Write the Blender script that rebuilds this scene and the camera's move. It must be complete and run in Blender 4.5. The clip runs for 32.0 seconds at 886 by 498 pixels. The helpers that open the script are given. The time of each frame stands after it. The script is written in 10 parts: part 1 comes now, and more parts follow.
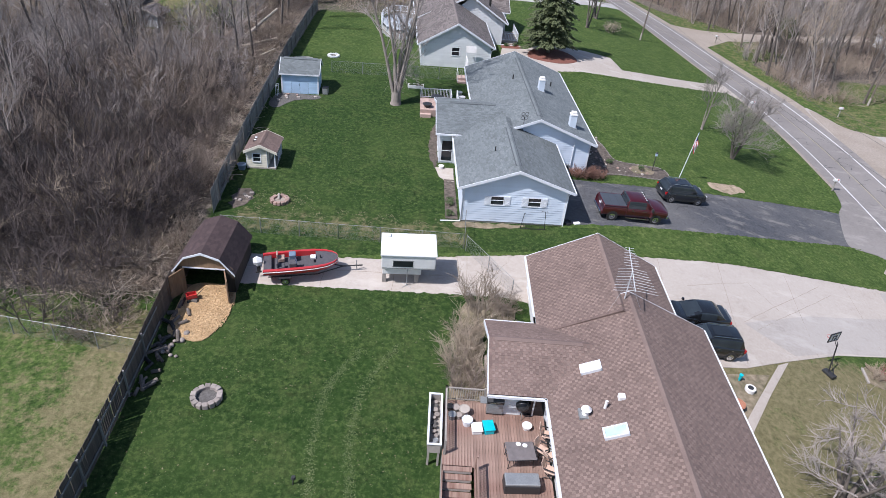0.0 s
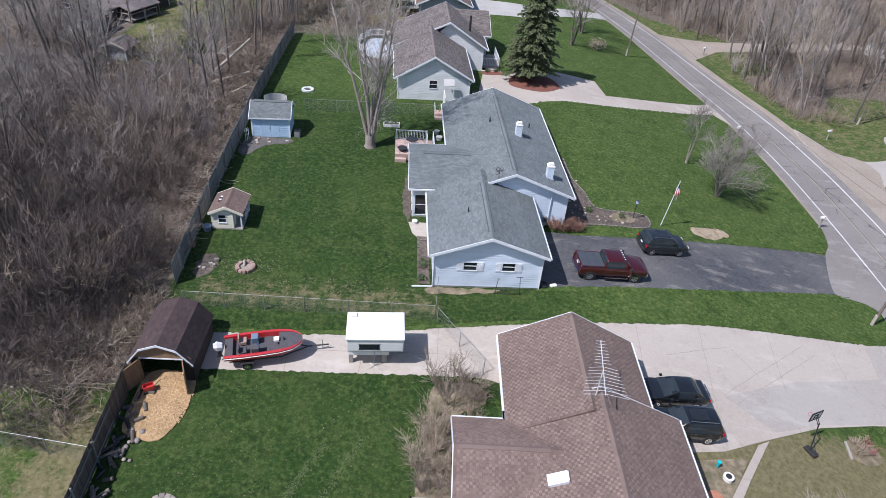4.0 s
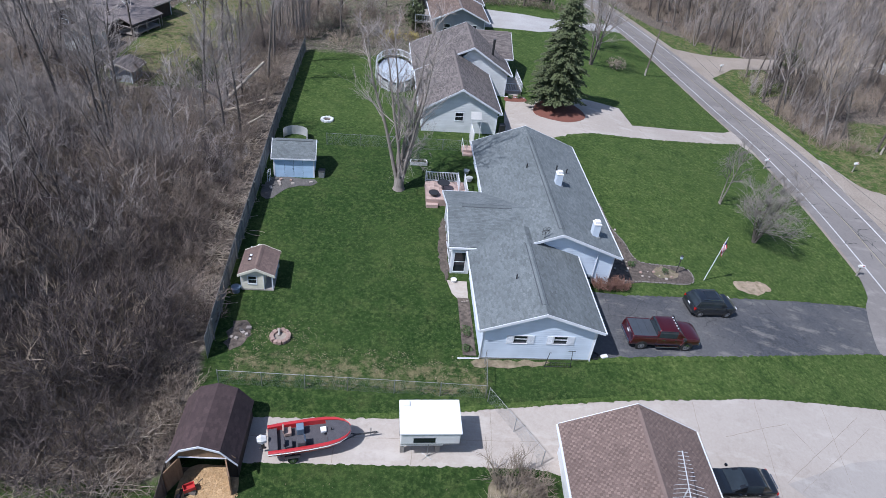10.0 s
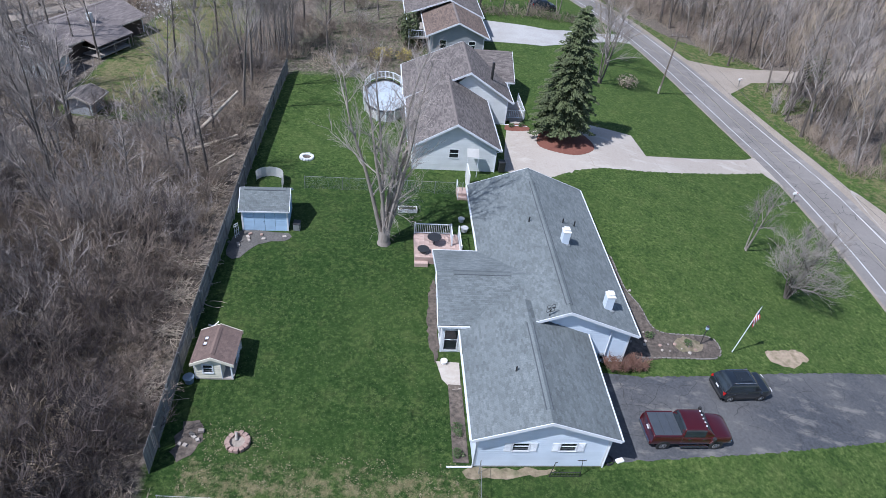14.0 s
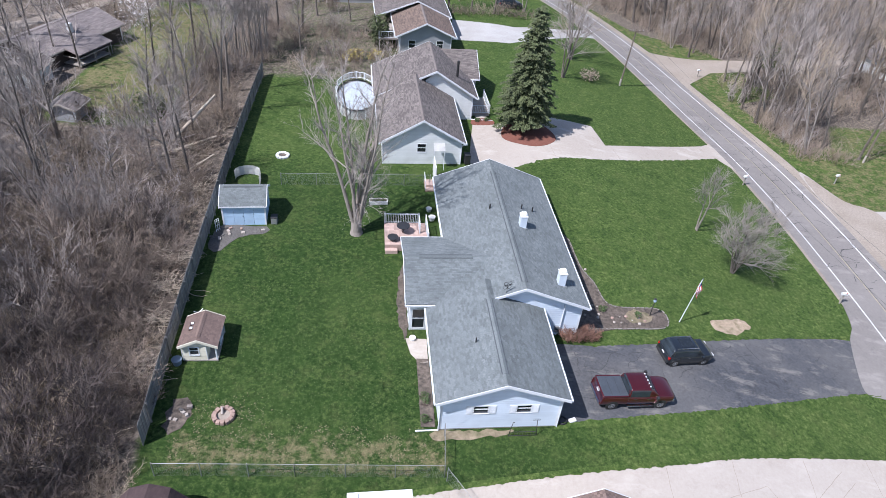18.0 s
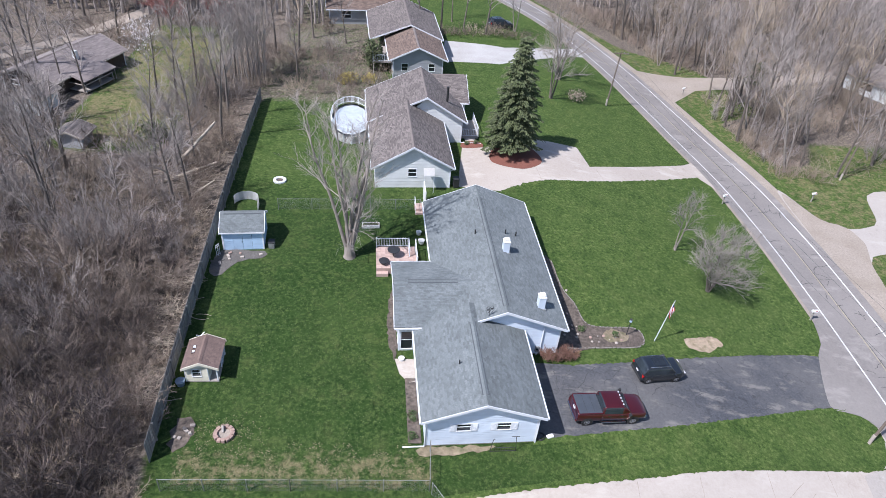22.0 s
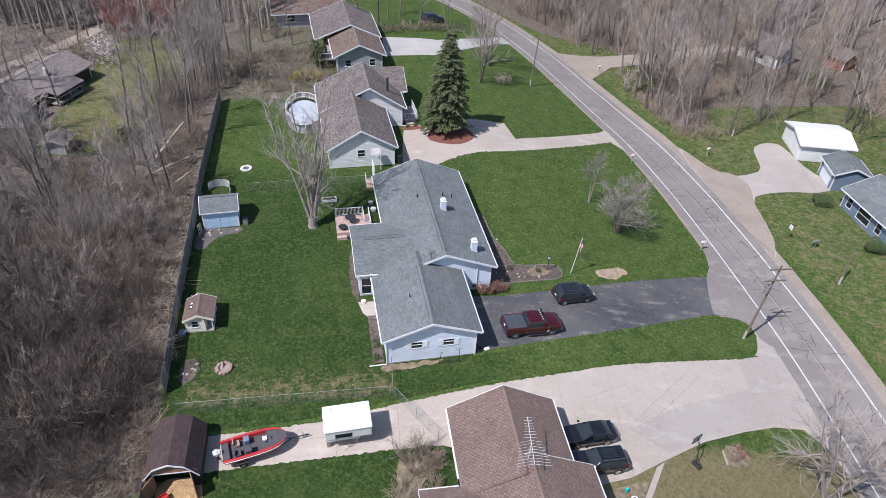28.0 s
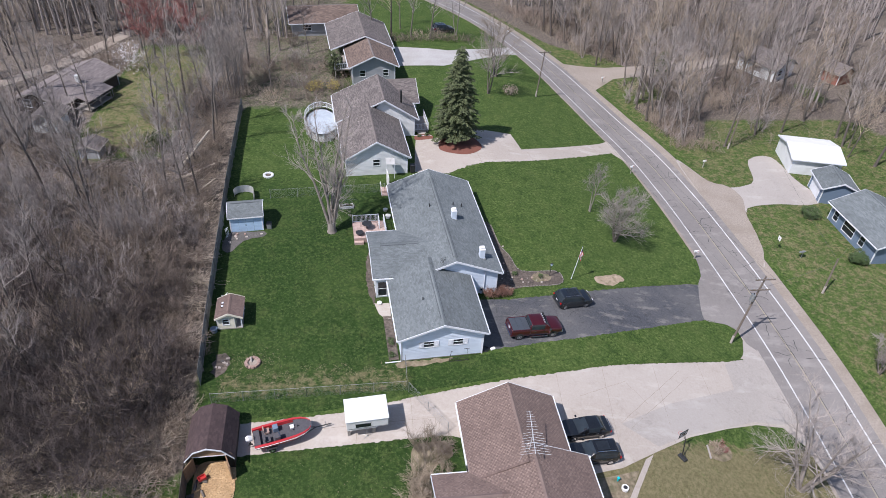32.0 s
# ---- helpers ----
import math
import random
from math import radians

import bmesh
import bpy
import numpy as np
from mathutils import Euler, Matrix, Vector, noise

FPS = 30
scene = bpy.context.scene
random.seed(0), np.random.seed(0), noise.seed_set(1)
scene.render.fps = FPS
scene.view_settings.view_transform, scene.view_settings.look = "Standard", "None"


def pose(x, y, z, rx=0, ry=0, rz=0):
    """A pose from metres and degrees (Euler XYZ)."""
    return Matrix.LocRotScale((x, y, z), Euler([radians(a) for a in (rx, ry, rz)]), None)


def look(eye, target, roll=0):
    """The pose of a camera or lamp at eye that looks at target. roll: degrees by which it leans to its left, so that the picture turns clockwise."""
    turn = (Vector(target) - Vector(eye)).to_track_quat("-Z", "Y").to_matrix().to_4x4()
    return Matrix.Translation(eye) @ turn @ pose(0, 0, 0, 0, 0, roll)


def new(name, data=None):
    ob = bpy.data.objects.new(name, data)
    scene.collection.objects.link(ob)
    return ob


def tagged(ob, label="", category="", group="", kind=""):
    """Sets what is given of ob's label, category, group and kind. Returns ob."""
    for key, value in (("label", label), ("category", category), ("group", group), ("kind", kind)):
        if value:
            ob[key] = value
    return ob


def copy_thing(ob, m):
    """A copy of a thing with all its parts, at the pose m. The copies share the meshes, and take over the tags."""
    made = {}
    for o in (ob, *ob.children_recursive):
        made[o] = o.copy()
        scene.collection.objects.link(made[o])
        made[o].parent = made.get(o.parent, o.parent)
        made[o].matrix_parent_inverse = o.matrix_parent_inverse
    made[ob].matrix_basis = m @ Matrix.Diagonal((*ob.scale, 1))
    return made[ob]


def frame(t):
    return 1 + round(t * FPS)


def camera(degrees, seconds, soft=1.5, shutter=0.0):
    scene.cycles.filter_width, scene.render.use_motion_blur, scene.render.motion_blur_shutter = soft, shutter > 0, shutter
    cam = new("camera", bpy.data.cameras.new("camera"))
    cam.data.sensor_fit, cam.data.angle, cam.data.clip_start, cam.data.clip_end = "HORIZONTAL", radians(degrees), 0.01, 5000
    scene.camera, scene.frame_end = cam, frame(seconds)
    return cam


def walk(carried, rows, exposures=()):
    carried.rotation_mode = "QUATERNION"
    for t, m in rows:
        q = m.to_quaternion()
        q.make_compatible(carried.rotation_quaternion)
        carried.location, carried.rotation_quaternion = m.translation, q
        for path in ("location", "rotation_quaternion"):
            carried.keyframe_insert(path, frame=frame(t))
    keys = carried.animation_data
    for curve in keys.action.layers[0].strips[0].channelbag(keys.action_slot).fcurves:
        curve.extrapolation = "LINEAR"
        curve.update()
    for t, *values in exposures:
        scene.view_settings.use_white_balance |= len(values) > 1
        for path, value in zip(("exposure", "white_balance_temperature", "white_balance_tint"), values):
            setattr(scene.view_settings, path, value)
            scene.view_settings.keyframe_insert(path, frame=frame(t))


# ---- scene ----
cam = camera(68.0, 32.0, 0.7)
PATH = [
    (0, (0.0, 0.004, 24.959), (0.024, 1.668, 23.849), 5.5),
    (0.5, (-0.139, 1.63, 25.194), (-0.108, 3.287, 24.073), 5.7),
    (1, (-0.098, 2.757, 25.398), (-0.064, 4.409, 24.271), 5.6),
    (1.5, (0.115, 3.494, 25.899), (0.153, 5.141, 24.766), 5.5),
    (2, (0.466, 3.87, 26.803), (0.5, 5.513, 25.663), 5.3),
    (2.5, (0.72, 4.174, 27.519), (0.754, 5.814, 26.375), 5.2),
    (3, (1.036, 4.456, 28.086), (1.071, 6.094, 26.938), 5.1),
    (3.5, (1.313, 4.667, 28.5), (1.35, 6.304, 27.351), 5.0),
    (5.5, (0.418, 4.407, 30.58), (0.473, 6.038, 29.424), 5.1),
    (6, (-0.54, 4.309, 30.815), (-0.467, 5.937, 29.655), 5.4),
    (6.5, (-1.026, 4.185, 30.813), (-0.951, 5.813, 29.654), 5.5),
    (7, (-1.542, 4.435, 30.81), (-1.458, 6.061, 29.648), 5.7),
    (7.5, (-1.984, 5.167, 30.918), (-1.89, 6.789, 29.751), 5.9),
    (8, (-2.326, 6.107, 31.165), (-2.225, 7.723, 29.99), 6.1),
    (8.5, (-2.717, 6.957, 31.448), (-2.617, 8.569, 30.269), 6.3),
    (9, (-3.123, 7.868, 31.766), (-3.022, 9.477, 30.581), 6.6),
    (9.5, (-3.384, 8.977, 31.76), (-3.283, 10.585, 30.575), 6.7),
    (10, (-3.604, 10.118, 31.897), (-3.502, 11.722, 30.708), 6.9),
    (10.5, (-3.676, 11.327, 31.896), (-3.575, 12.929, 30.703), 6.8),
    (11, (-3.717, 12.503, 32.061), (-3.616, 14.101, 30.863), 6.9),
    (11.5, (-3.679, 13.642, 32.149), (-3.576, 15.238, 30.948), 6.8),
    (12, (-3.607, 14.791, 32.282), (-3.504, 16.384, 31.077), 6.8),
    (12.5, (-3.509, 15.978, 32.319), (-3.407, 17.568, 31.11), 6.7),
    (13, (-3.258, 17.163, 32.347), (-3.157, 18.752, 31.138), 6.7),
    (13.5, (-2.886, 18.173, 32.315), (-2.793, 19.762, 31.104), 6.5),
    (14, (-2.603, 18.87, 32.306), (-2.515, 20.46, 31.096), 6.4),
    (14.5, (-2.344, 18.986, 32.196), (-2.256, 20.577, 30.987), 6.3),
    (16.5, (-1.484, 16.292, 32.451), (-1.352, 17.882, 31.244), 5.6),
    (17, (-1.379, 15.907, 32.954), (-1.247, 17.496, 31.748), 5.5),
    (17.5, (-1.369, 15.555, 33.564), (-1.235, 17.143, 32.356), 5.5),
    (18, (-1.187, 15.371, 34.024), (-1.06, 16.956, 32.811), 5.4),
    (18.5, (-1.09, 15.184, 34.398), (-0.965, 16.768, 33.185), 5.4),
    (19, (-1.037, 15.098, 34.88), (-0.913, 16.684, 33.668), 5.4),
    (19.5, (-0.961, 15.053, 35.467), (-0.839, 16.639, 34.255), 5.4),
    (20, (-0.888, 15.034, 35.956), (-0.767, 16.62, 34.744), 5.5),
    (20.5, (-0.918, 15.013, 36.321), (-0.798, 16.602, 35.112), 5.5),
    (21, (-0.817, 14.877, 36.734), (-0.7, 16.466, 35.526), 5.5),
    (21.5, (-0.635, 14.492, 37.068), (-0.517, 16.082, 35.86), 5.3),
    (22, (-0.433, 13.965, 37.271), (-0.307, 15.556, 36.066), 5.1),
    (22.5, (-0.219, 13.336, 37.445), (-0.086, 14.929, 36.242), 4.9),
    (23, (-0.029, 12.655, 37.98), (0.112, 14.243, 36.773), 4.9),
    (23.5, (0.12, 11.963, 38.296), (0.263, 13.553, 37.091), 4.7),
    (24, (0.149, 11.19, 39.038), (0.302, 12.778, 37.831), 4.7),
    (24.5, (0.356, 10.611, 39.792), (0.532, 12.196, 38.585), 4.2),
    (25, (0.632, 9.855, 40.35), (0.837, 11.435, 39.141), 3.5),
    (25.5, (0.768, 8.906, 40.746), (1.007, 10.478, 39.533), 2.9),
    (27.5, (0.086, 3.882, 41.19), (0.33, 5.452, 39.974), 3.1),
    (28, (0.007, 3.082, 41.377), (0.25, 4.653, 40.164), 3.0),
    (28.5, (-0.421, 2.528, 41.991), (-0.173, 4.095, 40.773), 3.5),
    (29, (-0.552, 2.105, 42.489), (-0.307, 3.672, 41.27), 3.5),
    (29.5, (-0.716, 1.73, 42.982), (-0.473, 3.296, 41.762), 3.6),
    (30, (-0.921, 1.545, 43.537), (-0.679, 3.11, 42.316), 3.7),
    (30.5, (-1.134, 1.424, 43.934), (-0.893, 2.99, 42.713), 3.8),
    (31, (-1.223, 0.951, 44.465), (-0.988, 2.516, 43.243), 3.9),
    (31.5, (-1.32, 0.431, 44.809), (-1.084, 1.996, 43.587), 3.9),
    (32, (-1.424, -0.132, 45.186), (-1.187, 1.433, 43.964), 3.8),
]
EXPOSURES = [(0.0, 0.34, 6140, 14.5), (3.0, 0.28, 6090, 14.5), (7.0, 0.13, 5990, 13.5), (10.0, 0.15, 5790, 12.5), (12.0, 0.1, 5715, 11.5), (13.0, 0.21, 5640, 10.5), (14.5, 0.33, 5790, 11.5), (17.0, 0.51, 5990, 13.5), (21.0, 0.58, 6040, 14.5), (25.0, 0.33, 6140, 14.5), (28.0, 0.25, 6240, 15.5), (32.0, 0.25, 6240, 15.5)]
walk(cam, [(t, look(eye, target, roll)) for t, eye, target, roll in PATH], EXPOSURES)

# ---- daylight ----
SUN_AZ, SUN_EL = radians(33.0), radians(54.0)      # shadows fall along +x, turned 33 degrees towards +y
to_sun = Vector((-math.cos(SUN_AZ) * math.cos(SUN_EL), -math.sin(SUN_AZ) * math.cos(SUN_EL), math.sin(SUN_EL)))
world = bpy.data.worlds.new("sky")
scene.world = world
world.use_nodes = True
wn = world.node_tree.nodes
sky = wn.new("ShaderNodeTexSky")
sky.sky_type, sky.sun_disc = "NISHITA", False
sky.sun_elevation, sky.sun_rotation = SUN_EL, math.atan2(to_sun.x, to_sun.y)
wn["Background"].inputs["Strength"].default_value = 0.112
world.node_tree.links.new(sky.outputs[0], wn["Background"].inputs["Color"])
sun_data = bpy.data.lights.new("sun", "SUN")
sun_data.energy, sun_data.angle, sun_data.color = 4.85, radians(0.55), (1.0, 0.965, 0.93)
sun = new("sun", sun_data)
sun.matrix_world = look((0, 0, 60), Vector((0, 0, 60)) - to_sun)

# ---- materials ----
def nodes_of(name):
    m = bpy.data.materials.new(name)
    m.use_nodes = True
    nt = m.node_tree
    return m, nt, nt.nodes["Principled BSDF"]


def noise_node(nt, scale, detail=4.0, rough=0.55, coords="Object", stretch=None):
    tc = nt.nodes.new("ShaderNodeTexCoord")
    n = nt.nodes.new("ShaderNodeTexNoise")
    n.inputs["Scale"].default_value = scale
    n.inputs["Detail"].default_value = detail
    n.inputs["Roughness"].default_value = rough
    if stretch:
        mp = nt.nodes.new("ShaderNodeMapping")
        mp.inputs["Scale"].default_value = stretch
        nt.links.new(tc.outputs[coords], mp.inputs["Vector"])
        nt.links.new(mp.outputs[0], n.inputs["Vector"])
    else:
        nt.links.new(tc.outputs[coords], n.inputs["Vector"])
    return n


def ramp(nt, source, stops):
    r = nt.nodes.new("ShaderNodeValToRGB")
    els = r.color_ramp.elements
    while len(els) < len(stops):
        els.new(0.5)
    for e, (p, c) in zip(els, stops):
        e.position, e.color = p, (*c, 1)
    nt.links.new(source, r.inputs[0])
    return r


def mix(nt, fac, a, b, mode="MIX"):
    m = nt.nodes.new("ShaderNodeMix")
    m.data_type, m.blend_type = "RGBA", mode
    for i, v in ((0, fac), (6, a), (7, b)):
        if hasattr(v, "is_linked"):
            nt.links.new(v, m.inputs[i])
        else:
            m.inputs[i].default_value = v if i == 0 else (*v, 1)
    return m.outputs[2]


def bumped(nt, bsdf, height, strength=0.3, distance=0.02):
    b = nt.nodes.new("ShaderNodeBump")
    b.inputs["Strength"].default_value, b.inputs["Distance"].default_value = strength, distance
    nt.links.new(height, b.inputs["Height"])
    nt.links.new(b.outputs[0], bsdf.inputs["Normal"])


def grained(name, a, b, rough=0.8, fine=30.0, coarse=2.0, metal=0.0, bump=0.2, dist=0.01, vary=0.0, island=0.0, dirt=None, stretch=None, coat=0.0, coords="Object"):
    """Two tones mixed by a fine and a coarse grain, with relief, and a shift of tone from piece to piece."""
    m, nt, bs = nodes_of(name)
    n1 = noise_node(nt, fine, 5, 0.6, coords, stretch)
    n2 = noise_node(nt, coarse, 3, 0.5, coords)
    c = mix(nt, ramp(nt, n1.outputs["Fac"], [(0.3, (0, 0, 0)), (0.7, (1, 1, 1))]).outputs[0], a, b)
    low = tuple(v * 0.78 for v in a) if dirt is None else dirt
    c = mix(nt, ramp(nt, n2.outputs["Fac"], [(0.42, (0, 0, 0)), (0.75, (0.55, 0.55, 0.55))]).outputs[0], c, low)
    for amount, kind in ((vary, "ShaderNodeObjectInfo"), (island, "ShaderNodeNewGeometry")):
        if amount:
            o = nt.nodes.new(kind)
            src = o.outputs["Random"] if kind == "ShaderNodeObjectInfo" else o.outputs["Random Per Island"]
            g = ramp(nt, src, [(0.0, (1 - amount,) * 3), (1.0, (1 + 0.0,) * 3)])
            c = mix(nt, 1.0, c, g.outputs[0], "MULTIPLY")
    nt.links.new(c, bs.inputs["Base Color"])
    bs.inputs["Roughness"].default_value, bs.inputs["Metallic"].default_value = rough, metal
    if coat:
        bs.inputs["Coat Weight"].default_value, bs.inputs["Coat Roughness"].default_value = coat, 0.06
    if bump:
        bumped(nt, bs, n1.outputs["Fac"], bump, dist)
    return m


def glassy(name, colour, rough=0.04):
    m, nt, bs = nodes_of(name)
    n = noise_node(nt, 1.5, 2)
    nt.links.new(ramp(nt, n.outputs["Fac"], [(0.3, colour), (0.8, tuple(v * 1.6 for v in colour))]).outputs[0], bs.inputs["Base Color"])
    bs.inputs["Roughness"].default_value = rough
    bs.inputs["IOR"].default_value = 1.5
    return m


def weathered(name, dark, light, pale, stain, wearing=1.0):
    """Paving: fine grit, pale worn patches and dark stains of two sizes."""
    m, nt, bs = nodes_of(name)
    grit = noise_node(nt, 5, 6, 0.75)
    wear = noise_node(nt, 0.42 * wearing, 6, 0.66, stretch=(0.6, 1.6, 1))
    blot = noise_node(nt, 1.3, 5, 0.7)
    wide = noise_node(nt, 0.12, 3, 0.5)
    c = mix(nt, ramp(nt, grit.outputs["Fac"], [(0.3, (0, 0, 0)), (0.7, (1, 1, 1))]).outputs[0], dark, light)
    c = mix(nt, ramp(nt, wear.outputs["Fac"], [(0.53, (0, 0, 0)), (0.66, (0.8, 0.8, 0.8))]).outputs[0], c, pale)
    c = mix(nt, ramp(nt, blot.outputs["Fac"], [(0.55, (0, 0, 0)), (0.72, (0.65, 0.65, 0.65))]).outputs[0], c, stain)
    c = mix(nt, ramp(nt, wide.outputs["Fac"], [(0.42, (0, 0, 0)), (0.62, (0.35, 0.35, 0.35))]).outputs[0], c, pale)
    nt.links.new(c, bs.inputs["Base Color"])
    bs.inputs["Roughness"].default_value = 0.88
    bumped(nt, bs, grit.outputs["Fac"], 0.3, 0.01)
    return m


